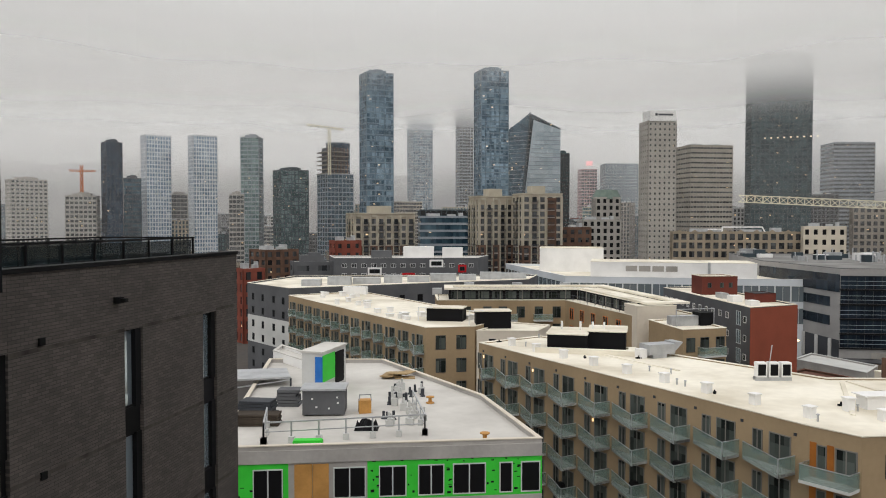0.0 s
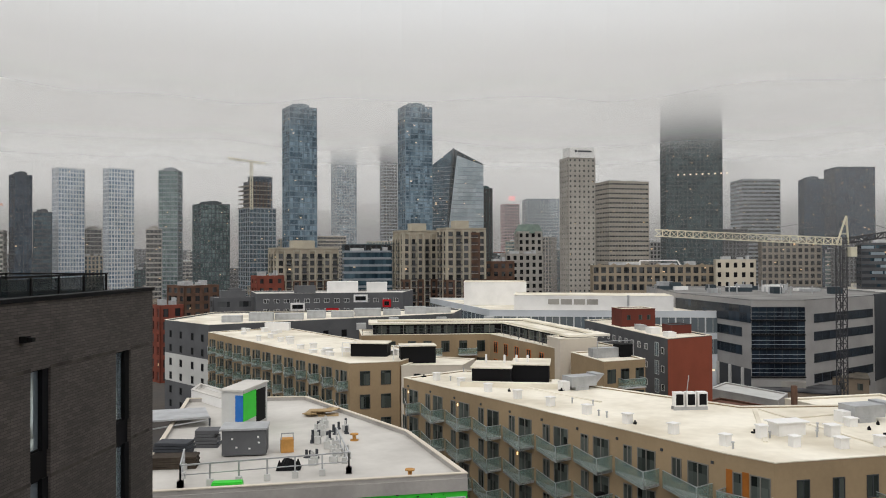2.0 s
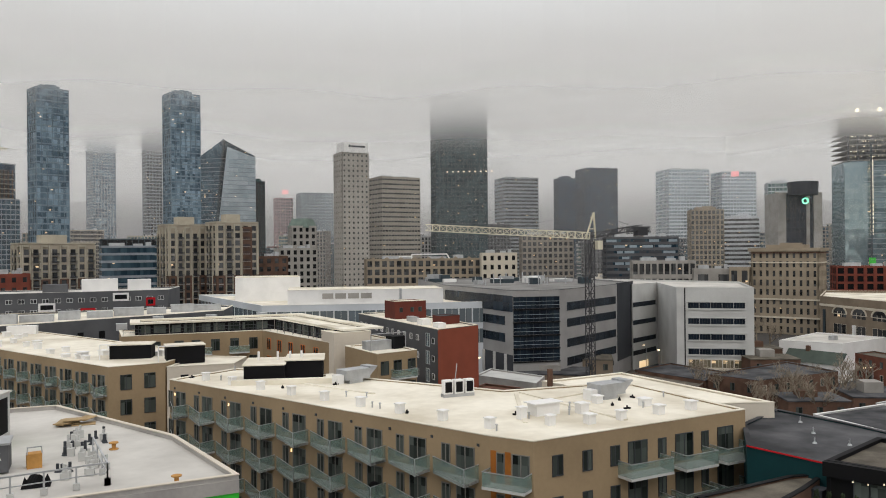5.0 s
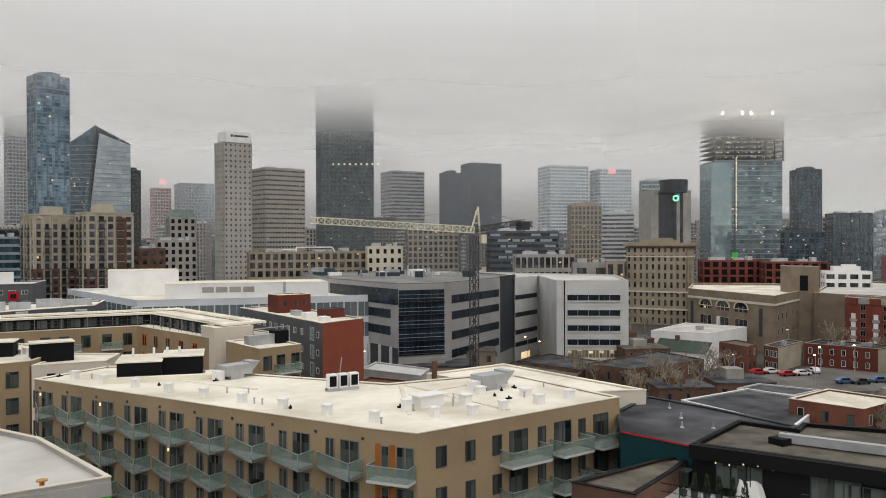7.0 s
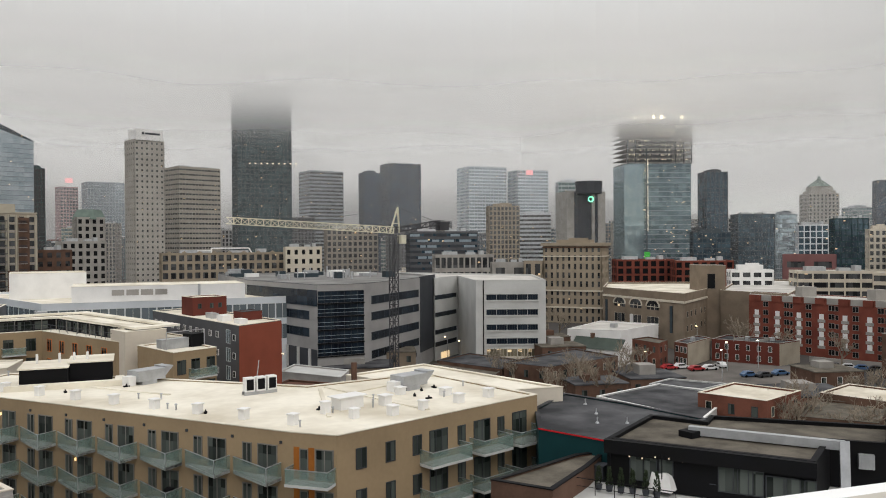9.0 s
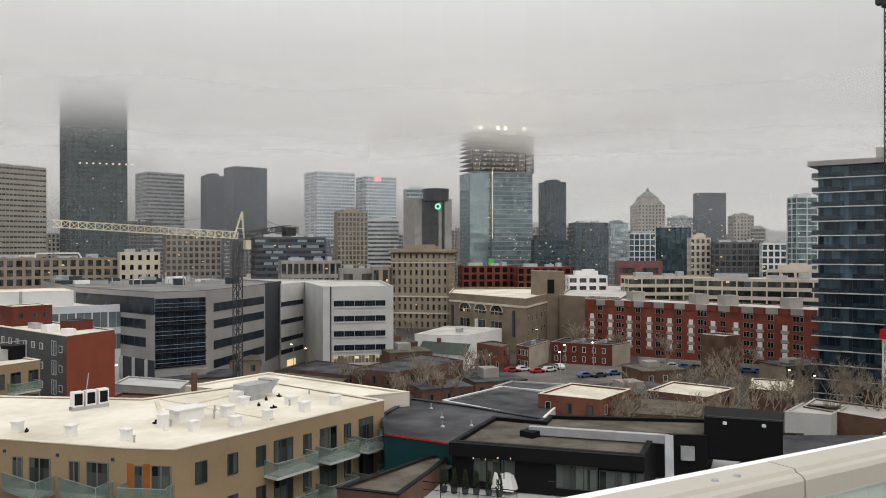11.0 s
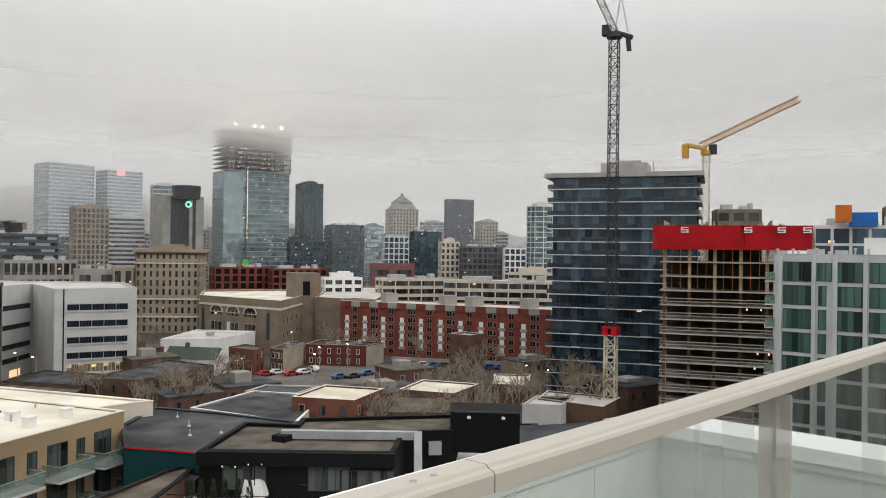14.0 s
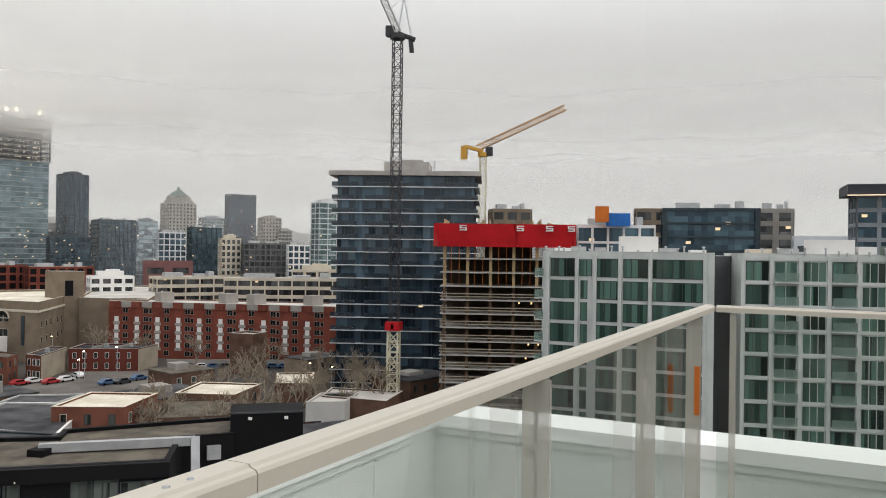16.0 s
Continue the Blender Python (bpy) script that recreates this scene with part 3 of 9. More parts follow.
def house(name, label, poly, h, wall, roof, curb=0.35, cap=None, z0=0.0, category="building", curb_w=0.3):
    """A flat-roofed house on any plan, with a parapet round its roof."""
    cx, cy = sum(p[0] for p in poly) / len(poly), sum(p[1] for p in poly) / len(poly)
    loc = [(x - cx, y - cy) for x, y in poly]
    if sum(a[0] * b[1] - b[0] * a[1] for a, b in zip(loc, loc[1:] + loc[:1])) < 0:
        loc.reverse()
    t = thing(name, label, category, pose(cx, cy, z0))
    part("wall", Shape().prism(loc, 0, h - 0.02), M[wall], t)
    part("roof", Shape().prism(inset(loc, curb_w * 0.9), h - 0.1, h + 0.03), M[roof], t)
    part("parapet", ring(Shape(), loc, curb_w, h - 0.02, h + curb), M[wall], t)
    part("coping", ring(Shape(), inset(loc, -0.04), curb_w + 0.1, h + curb, h + curb + 0.07), M[cap or roof], t)
    t["cx"], t["cy"] = cx, cy
    return t


WINDOWS = {}


def window_mesh(w, h, glass, frame_mat, split=2):
    key = (round(w, 2), round(h, 2), glass, frame_mat, split)
    if key not in WINDOWS:
        fr = Shape()
        k = 0.07
        fr.box(0, w, -0.06, 0.04, 0, k).box(0, w, -0.06, 0.04, h - k, h).box(0, k, -0.06, 0.04, k, h - k).box(w - k, w, -0.06, 0.04, k, h - k)
        for i in range(1, split):
            fr.box(w * i / split - 0.04, w * i / split + 0.04, -0.055, 0.04, k, h - k)
        gl = Shape().box(k * 0.5, w - k * 0.5, 0.0, 0.05, k * 0.5, h - k * 0.5)
        WINDOWS[key] = fr.data("window_frame", M[frame_mat]), gl.data("pane", G[glass])
    return WINDOWS[key]


def on_wall(t, p, q):
    """A frame on the wall from p to q (left to right as seen from outside): x along it, y into the house."""
    a, b = Vector((p[0] - t["cx"], p[1] - t["cy"], 0)), Vector((q[0] - t["cx"], q[1] - t["cy"], 0))
    ang = math.atan2(b.y - a.y, b.x - a.x)
    return Matrix.Translation(a) @ Matrix.Rotation(ang, 4, "Z"), (b - a).length


def put_window(t, m, u, z, w, h, glass="home", frame_mat="mull_dark", split=2, name="window"):
    fr, gl = window_mesh(w, h, glass, frame_mat, split)
    k = part(name, fr, None, t, m=m @ Matrix.Translation((u, -0.01, z)))
    part("pane", gl, None, k, m=Matrix.Translation((0, -0.02 + random.uniform(-0.01, 0.01), 0)))
    return k


def rows_of_windows(t, p, q, zs, us, w, h, glass="home", frame_mat="mull_dark", split=2):
    m, L = on_wall(t, p, q)
    for z in zs:
        for u in us:
            put_window(t, m, u * L, z, w, h, glass, frame_mat, split)


BALC = {}


def balcony(t, m, u, z, w, d, solid_side=False):
    """A concrete slab with frosted glass guards and a metal rail on three sides."""
    key = (w, d)
    if key not in BALC:
        slab = Shape().box(0, w, -d, -0.02, -0.2, 0.0)
        guard = [Shape().box(0.03, w - 0.03, -d + 0.01, -d + 0.035, -0.18, 1.02), Shape().box(0.01, 0.035, -d + 0.04, -0.03, -0.18, 1.02), Shape().box(w - 0.035, w - 0.01, -d + 0.04, -0.03, -0.18, 1.02)]
        rail = Shape().box(0, w, -d, -d + 0.05, 1.02, 1.07).box(0, 0.05, -d + 0.05, -0.02, 1.02, 1.07).box(w - 0.05, w, -d + 0.05, -0.02, 1.02, 1.07)
        BALC[key] = slab.data("slab", M["light_concrete"]), [g.data("guard_pane", G["balcony"]) for g in guard], rail.data("handrail", M["galv"])
    s, gs, r = BALC[key]
    b = part("balcony", s, None, t, m=m @ Matrix.Translation((u, 0, z)))
    for g in gs:
        part("guard_pane", g, None, b)
    part("handrail", r, None, b)


def wedge_balcony(t, m, u0, u1, z, d):
    """A triangular balcony: one long slanting glass guard, one short guard back to the wall."""
    key = (round(u1 - u0, 2), d)
    w = u1 - u0
    if key not in BALC:
        slab = Shape().prism([(0, -0.02), (0.15, -0.2), (w, -d), (w, -0.02)], -0.22, 0.0)
        long_g = Shape().prism([(0.12, -0.2), (w, -d), (w, -d + 0.03), (0.12, -0.17)], -0.2, 1.05)
        short_g = Shape().prism([(w - 0.03, -d + 0.04), (w, -d + 0.04), (w, -0.03), (w - 0.03, -0.03)], -0.2, 1.05)
        hr = Shape().bar((0.12, -0.19, 1.07), (w, -d, 1.07), 0.05).bar((w - 0.02, -d, 1.07), (w - 0.02, -0.03, 1.07), 0.05).bar((w, -d, -0.2), (w, -d, 1.07), 0.05)
        BALC[key] = slab.data("slab", M["light_concrete"]), [g.data("guard_pane", G["balcony"]) for g in (long_g, short_g)], hr.data("handrail", M["galv"])
    s, gs, r = BALC[key]
    b = part("balcony", s, None, t, m=m @ Matrix.Translation((u0, 0, z)))
    for g in gs:
        part("guard_pane", g, None, b)
    part("handrail", r, None, b)


def balcony_goods(t, m, u, z):
    """A chair, a planter or a covered grill left on a balcony."""
    kind = random.choice(("grill_cover", "folding_chair", "planter"))
    a, b, h = {"grill_cover": (0.35, 0.25, 1.0), "folding_chair": (0.22, 0.22, 0.45), "planter": (0.4, 0.15, 0.4)}[kind]
    s = Shape().box(-a, a, -b, b, 0.0, h)
    if kind == "folding_chair":
        s.box(-a, a, b - 0.05, b, h, h + 0.45)
    elif kind == "grill_cover":
        s.box(-a * 0.8, a * 0.8, -b * 0.8, b * 0.8, h, h + 0.12)
    w = t.matrix_basis @ m @ Matrix.Translation((u, -0.7, z + 0.005))
    solid(kind, s, M[{"grill_cover": "black", "folding_chair": "white", "planter": "brown_brick"}[kind]], {"grill_cover": "black covered grill on a balcony", "folding_chair": "white folding chair on a balcony", "planter": "brown planter box on a balcony"}[kind], kind.split("_")[-1], w)


def roof_box(x, y, z, w, d, h, turn, material="white", label="small white roof vent box", name="roof_vent", hood=True):
    s = Shape().box(-w / 2, w / 2, -d / 2, d / 2, 0, h)
    if hood:
        s.box(-w * 0.62, w * 0.62, -d * 0.62, d * 0.62, h, h + 0.09)
    return solid(name, s, M[material], label, "vent", pose(x, y, z, 0, 0, turn), group="roof vents" if hood else "")


# ---- beige apartment house with stacked balconies ----
A0, A1, A2, A3 = (4.0, 88.8), (24.0, 52.4), (26.1, 49.6), (47.2, 52.4)
A1b, A1c = (25.3, 53.3), (27.9, 50.0)
A4, A5, A6, A7 = (46.0, 68.0), (33.0, 68.5), (20.5, 84.5), (11.5, 94.0)
AH = 20.5
condo = house("apartment_house", "beige panelled apartment house with a white flat roof", [A0, A1, A2, A3, A4, A5, A6, A7], AH, "beige", "white_roof", 0.12, "white_roof", curb_w=0.25)
mA, LA = on_wall(condo, A0, A1)
FL = 2.95
G["wall_lamp"] = lamp_mat("amber_wall_light", (1.0, 0.6, 0.22), 1.6)
for i in range(9):
    u = max(0.1, -1.2 + 4.66 * i)
    ue = -1.2 + 4.66 * (i + 1) - 0.12
    for k in range(6):
        z = AH - 3.15 - k * FL
        put_window(condo, mA, ue - 3.5, z + 0.45, 0.85, 1.75, "home", "frame_grey", 2)
        put_window(condo, mA, ue - 2.1, z + 0.05, 1.75, 2.2, "home", "frame_grey", 2, "balcony_door")
        wedge_balcony(condo, mA, u + 0.2, ue, z, 1.75)
        if random.random() < 0.3:
            balcony_goods(condo, mA, ue - random.uniform(0.6, 1.6), z)
for i, k in ((0, 0), (2, 0), (4, 1)):
    part("wall_lamp", Shape().box(-0.05, 0.05, -0.1, 0, 0, 0.26), G["wall_lamp"], condo, "warm lit wall lamp", mA @ Matrix.Translation((-1.2 + 4.66 * (i + 1) - 2.4, 0, AH - 1.4 - k * FL)))
for i in range(10):
    part("wall_vent", Shape().box(-0.1, 0.1, -0.08, 0, 0, 0.2), M["charcoal"], condo, m=mA @ Matrix.Translation((1.0 + 4.4 * i, 0, AH - 0.75)))
mA2, LA2 = on_wall(condo, A2, A3)
for k in range(6):
    z = AH - 3.15 - k * FL
    for u, w, sp in ((1.6, 0.95, 2), (4.3, 0.9, 2), (6.9, 0.9, 2), (8.6, 1.9, 3), (11.6, 0.85, 2), (13.4, 1.9, 2), (16.2, 0.8, 2), (18.0, 1.8, 2)):
        put_window(condo, mA2, u, z + (0.6 if w < 1 else 0.1), w, 1.5 if w < 1 else 2.1, "home", "mull_dark", sp)
    balcony(condo, mA2, 7.6, z - 0.1, 4.2, 1.5)
    balcony(condo, mA2, 12.9, z - 0.1, 3.4, 1.7)
    balcony(condo, mA2, 17.1, z - 0.1, 3.4, 1.9)
mA1, LA1 = on_wall(condo, A1, A2)
for k in range(6):
    z = AH - 3.15 - k * FL
    part("wall_panel", Shape().box(0.15, 0.6, -0.03, 0, z, z + 2.3), M["wood_orange"], condo, "orange wood recess panel", mA1)
    part("wall_panel", Shape().box(1.3, 1.75, -0.03, 0, z, z + 2.3), M["wood_orange"], condo, "orange wood recess panel", mA1)
    put_window(condo, mA1, 0.62, z + 0.05, 0.66, 2.15, "home", "frame_grey", 1)
    put_window(condo, mA1, 1.85, z + 0.05, 1.4, 2.2, "home", "frame_grey", 2, "balcony_door")
    balcony(condo, mA1, 0.1, z, 3.3, 1.3)

# its lower wing behind, with a broad white roof
rear = house("apartment_wing", "rear wing with a white membrane roof and pale fascia", [(46.6, 56.8), (52.6, 54.8), (50.2, 74.6), (39.6, 73.2), (41.0, 68.8), (46.3, 68.6)], AH - 0.3, "beige_light", "white_roof", 0.15)
for k in range(9):
    x, y = A0[0] + (A1[0] - A0[0]) * (k + 0.6) / 9, A0[1] + (A1[1] - A0[1]) * (k + 0.6) / 9
    roof_box(x + 2.2, y + 1.0, AH + 0.03, 0.6, 0.6, 0.75, -62)
for x, y, w, h in ((30, 54.2, 0.6, 0.7), (33, 53.4, 0.7, 0.7), (36, 53.6, 0.6, 0.7), (40, 54.2, 0.7, 0.7), (43.5, 54.6, 0.7, 0.7), (31.5, 58.0, 2.3, 0.95), (29, 57.0, 0.6, 0.9), (34.5, 57.0, 0.8, 0.8), (41, 57.5, 0.8, 0.6), (38, 60.2, 0.7, 0.6)):
    roof_box(x, y, AH + 0.03, w, min(w, 1.3), h, 8)
for p, q in (((28.6, 55.6), (33.6, 67.2)), ((36.2, 53.2), (34.2, 67.5)), ((14.4, 84.6), (21.4, 72.4)), ((34.4, 63.2), (46.0, 66.5))):
    s = Shape()
    s.bar((p[0], p[1], AH + 0.07), (q[0], q[1], AH + 0.07), 0.35, 0.12)
    part("membrane_upstand", s, M["white_roof"], condo, m=Matrix.Translation((-condo["cx"], -condo["cy"], 0)))

pipes = random.Random(31)
for k in range(26):
    f, g = pipes.random(), pipes.uniform(0.15, 0.75)
    if k < 15:
        x, y = A0[0] + (A1[0] - A0[0]) * f + 9.5 * g, A0[1] + (A1[1] - A0[1]) * f + 7.0 * g
    else:
        x, y = 28 + 17 * f, 54.5 + 9 * g
    if k % 3:
        solid("vent_pipe", Shape().cone(0, 0, 0, 0.45, 0.07, 0.07, 8).cone(0, 0, 0.45, 0.53, 0.13, 0.1, 8), M["galv"], "short metal vent pipe on the white roof", "pipe", pose(x, y, AH + 0.02), group="vent pipes")
    else:
        solid("pipe_support", Shape().box(-0.28, 0.28, -0.12, 0.12, 0, 0.14).box(-0.05, 0.05, -0.05, 0.05, 0.14, 0.3), M["black"], "black rubber pipe support block on the white roof", "support", pose(x, y, AH + 0.02, 0, 0, pipes.uniform(0, 90)), group="pipe supports")


def air_handler(x, y, z, turn, label):
    t = thing("air_handling_unit", label, "roof unit", pose(x, y, z, 0, 0, turn))
    part("body", Shape().box(-1.6, 1.4, -0.9, 0.9, 0.35, 1.35).box(-1.2, 0.4, -0.95, 0.85, 0, 0.35), M["galv"], t)
    part("intake_hood", Shape().hull([(1.4, -0.9, 0.6), (2.3, -0.9, 1.4), (2.3, 0.9, 1.4), (1.4, 0.9, 0.6), (1.4, -0.9, 1.5), (1.4, 0.9, 1.5), (2.3, -0.9, 1.5), (2.3, 0.9, 1.5)], [(0, 3, 2, 1), (4, 6, 7, 5), (0, 1, 6, 4), (3, 5, 7, 2), (1, 2, 7, 6), (0, 4, 5, 3)]), M["galv"], t)
    part("duct", Shape().box(-2.4, -1.6, -0.5, 0.5, 0.0, 0.9), M["white"], t)
    return t


air_handler(40.3, 62.2, AH + 0.03, 10, "galvanised roof air unit with a sloped hood on the white roof")
air_handler(21.6, 80.2, AH + 0.03, 20, "galvanised roof air unit beside the black enclosure")
part("flue", Shape().cone(0, 0, 0, 1.7, 0.28, 0.28, 12), M["brown_brick"], thing("roof_chimney", "short brown round flue on the white roof", "chimney", pose(38.5, 69.5, AH)))

pent = thing("roof_enclosure", "black metal plant enclosure with a white flat roof", "roof structure", pose(15.2, 85.6, AH + 0.03, 0, 0, -14))
part("wall", Shape().box(-3.7, 0.4, -2.8, 2.6, 0, 1.75).box(0.4, 4.3, -1.2, 3.6, 0, 1.95), M["black"], pent)
part("roof", Shape().box(-3.85, 0.5, -2.95, 2.75, 1.75, 1.88).box(0.3, 4.45, -1.35, 3.75, 1.95, 2.07), M["white_roof"], pent)
for x in (-2.5, -0.5, 0.8, 2.0):
    part("vent_pipe", Shape().cone(x, 0.5, 1.8, 2.8, 0.12, 0.12, 8), M["white"], pent)
part("duct", Shape().box(-4.8, 5.4, -4.2, -3.4, 0, 0.5).box(4.6, 5.4, -3.4, -1.2, 0, 0.5), M["white_roof"], pent)
ac = thing("condenser_bank", "row of three roof condensers with dark fan grilles", "roof unit", pose(28.3, 68.2, AH + 0.03, 0, 0, 0))
for i in range(3):
    part("condenser", Shape().box(-1.6 + i * 1.05, -0.75 + i * 1.05, -0.35, 0.35, 0.3, 1.55), M["white"], ac)
    part("grille", Shape().box(-1.5 + i * 1.05, -0.85 + i * 1.05, -0.38, -0.35, 0.45, 1.4), M["black"], ac)
part("stand", Shape().box(-1.7, 1.4, -0.3, -0.24, 0, 0.3).box(-1.7, 1.4, 0.24, 0.3, 0, 0.3).bar((-0.4, 0, 1.5), (-0.2, 0, 3.0), 0.06), M["galv"], ac)

# ---- second beige house, farther up the street ----
B0, B1, B2, B3 = (-28.4, 147.0), (-2.2, 101.5), (4.1, 102.6), (12.1, 102.6)
condo_b = house("apartment_house", "long beige apartment house with small balconies", [B0, B1, B2, (9.0, 112.0), (-15.8, 155.3)], AH, "beige", "white_roof", 0.12, curb_w=0.25)
mB, LB = on_wall(condo_b, B0, B1)
for i in range(13):
    u = 0.3 + i * (LB - 0.6) / 13
    ue = 0.3 + (i + 1) * (LB - 0.6) / 13 - 0.12
    for k in range(5):
        z = AH - 3.15 - k * FL
        put_window(condo_b, mB, ue - 3.3, z + 0.45, 0.8, 1.7, "home", "frame_grey", 1)
        put_window(condo_b, mB, ue - 2.0, z + 0.05, 1.65, 2.2, "home", "frame_grey", 2, "balcony_door")
        wedge_balcony(condo_b, mB, u + 0.3, ue, z, 1.55)
rows_of_windows(condo_b, B1, B2, [AH - 2.7 - k * FL for k in range(6)], [0.2, 0.62], 1.3, 1.8, "home", "mull_dark", 2)
link = house("apartment_wing", "off-white low wing between two beige houses", [(4.3, 102.4), (12.1, 102.0), (14.5, 108.0), (8.5, 111.5)], AH - 0.5, "beige_light", "white_roof", 0.12)
rows_of_windows(link, (4.3, 102.4), (12.1, 102.0), [AH - 2.0], [0.2, 0.6, 0.8], 0.9, 0.6, "black", "mull_dark", 1)
for i in range(26):
    k, v = random.random(), random.uniform(0.12, 0.8)
    x = B0[0] + (B1[0] - B0[0]) * k + 11 * v
    y = B0[1] + (B1[1] - B0[1]) * k + 7 * v
    roof_box(x, y, AH + 0.03, random.uniform(0.5, 1.3), random.uniform(0.5, 1.0), random.uniform(0.35, 0.8), -60)
for x, y, w, d, a in ((0.5, 110.5, 5.0, 3.0, -12), (6.6, 106.4, 4.6, 2.6, 3)):
    e = thing("roof_enclosure", "black slatted plant enclosure with white top on a flat roof", "roof structure", pose(x, y, AH - 0.45, 0, 0, a))
    part("wall", Shape().box(-w / 2, w / 2, -d / 2, d / 2, 0, 2.2), M["black"], e)
    part("roof", Shape().box(-w / 2 - 0.1, w / 2 + 0.1, -d / 2 - 0.1, d / 2 + 0.1, 2.2, 2.35), M["white_roof"], e)
    part("pipe_frame", Shape().bar((-w / 2 - 1, -d / 2 - 0.6, 0), (-w / 2 - 1, -d / 2 - 0.6, 2.4), 0.12).bar((-w / 2 - 1, -d / 2 - 0.6, 2.4), (-w / 2 + 1, -d / 2 - 0.6, 2.4), 0.12), M["white"], e)
roof_box(-16.5, 150.5, AH + 0.03, 4.5, 1.5, 1.4, -8, "white", "bank of pale condensers on the flat roof", "condenser_bank", False)

# ---- courtyard house behind: two wings with a dark set-back top floor ----
wing1 = house("courtyard_house", "beige courtyard house with a black set-back top floor", [(-1.0, 137.0), (21.0, 137.0), (27.2, 114.0), (37.0, 116.0), (30.5, 148.0), (-1.5, 148.0)], AH, "beige", "white_roof", 0.15)
rows_of_windows(wing1, (-1.0, 137.0), (21.0, 137.0), [AH - 2.8 - k * FL for k in range(3)], [0.06, 0.2, 0.36, 0.48, 0.62, 0.76, 0.9], 1.4, 1.9, "home", "mull_dark", 2)
rows_of_windows(wing1, (21.0, 137.0), (27.2, 114.0), [AH - 2.8 - k * FL for k in range(3)], [0.08, 0.25, 0.42, 0.6, 0.78], 1.5, 1.9, "home", "orange", 2)
m1, L1 = on_wall(wing1, (-1.0, 137.0), (21.0, 137.0))
for k in range(3):
    for u in (3.5, 10.5, 16.5):
        balcony(wing1, m1, u, AH - 3.15 - k * FL, 3.2, 1.3)
topf = house("set_back_storey", "black glazed top storey with a white overhanging roof", [(1.0, 139.8), (23.6, 139.8), (28.6, 116.5), (34.0, 117.5), (29.0, 146.0), (1.0, 146.0)], 1.6, "black", "white_roof", 0.1, z0=AH + 0.04)
for p, q, us in (((1.0, 139.8), (23.6, 139.8), [0.02 + 0.105 * k for k in range(9)]), ((23.6, 139.8), (28.6, 116.5), [0.03 + 0.12 * k for k in range(8)])):
    rows_of_windows(topf, p, q, [0.15], us, 1.9, 1.3, "home", "mull_dark", 2)
    mt, Lt = on_wall(topf, p, q)
    for k in range(6):
        part("roof_post", Shape().box(-0.05, 0.05, -0.75, -0.65, 0, 1.72), M["frame_grey"], topf, "slim grey roof post", mt @ Matrix.Translation((Lt * (k + 0.4) / 6, 0, 0)))
terrace = thing("terrace_railing", "thin dark terrace railing along the roof edge", "railing", pose(0, 0, AH + 0.2))
for p, q in (((-0.8, 137.3), (21.2, 137.3)), ((21.2, 137.3), (27.3, 114.6))):
    part("handrail", Shape().bar((*p, 1.0), (*q, 1.0), 0.08).bar((*p, 0.5), (*q, 0.5), 0.04), M["charcoal"], terrace)
    for k in range(9):
        x, y = p[0] + (q[0] - p[0]) * k / 8.5, p[1] + (q[1] - p[1]) * k / 8.5
        part("post", Shape().bar((x, y, 0), (x, y, 1.0), 0.06), M["charcoal"], terrace)
roofcap = solid("roof_slab", ring(Shape(), [(0.2, 139.0), (24.2, 139.0), (29.0, 113.8), (35.6, 115.2), (29.6, 147.0), (0.2, 147.0)], 1.6, 0, 0.3), M["white_roof"], "pale roof slab edge over the black storey", "roof", pose(0, 0, AH + 1.78))
endw = house("stair_tower", "plain off-white stair tower end wall", [(27.4, 112.6), (33.2, 113.6), (32.2, 118.2), (26.6, 117.2)], AH + 1.55, "beige_light", "white_roof", 0.1)
wing2 = house("apartment_wing", "beige wing with corner balconies", [(30.2, 100.5), (36.4, 102.6), (35.2, 112.0), (33.4, 112.6), (28.6, 111.0)], AH - 0.2, "beige", "white_roof", 0.15)
rows_of_windows(wing2, (30.2, 100.5), (36.4, 102.6), [AH - 2.9 - k * FL for k in range(6)], [0.08, 0.40, 0.76], 1.3, 1.8, "home", "mull_dark", 2)
m2, L2 = on_wall(wing2, (30.2, 100.5), (36.4, 102.6))
for k in range(6):
    balcony(wing2, m2, 2.2, AH - 3.3 - k * FL, 3.4, 1.4)
e = thing("roof_unit", "grey duct and black box on the wing roof", "roof unit", pose(31.8, 106, AH - 0.15, 0, 0, 15))
part("duct", Shape().box(-2, 2, -0.6, 0.6, 0, 1.3), M["galv"], e)
part("cabinet", Shape().box(2.1, 4.2, -1, 1, 0, 1.7), M["black"], e)
part("guard_frame", Shape().bar((-1.8, -1.4, 0), (-1.8, -1.4, 2.3), 0.1).bar((3.8, -1.4, 0), (3.8, -1.4, 2.3), 0.1).bar((-1.8, -1.4, 2.3), (3.8, -1.4, 2.3), 0.1), M["galv"], e)
rb = thing("ridge_ducts", "row of grey duct boxes behind the black storey", "roof unit", pose(12, 150, AH))
for i in range(9):
    part("duct", Shape().box(i * 3.0 - 14, i * 3.0 - 12.2, -0.8, 0.8, 0, 1.2 + 0.5 * (i % 3)), M["galv"], rb)

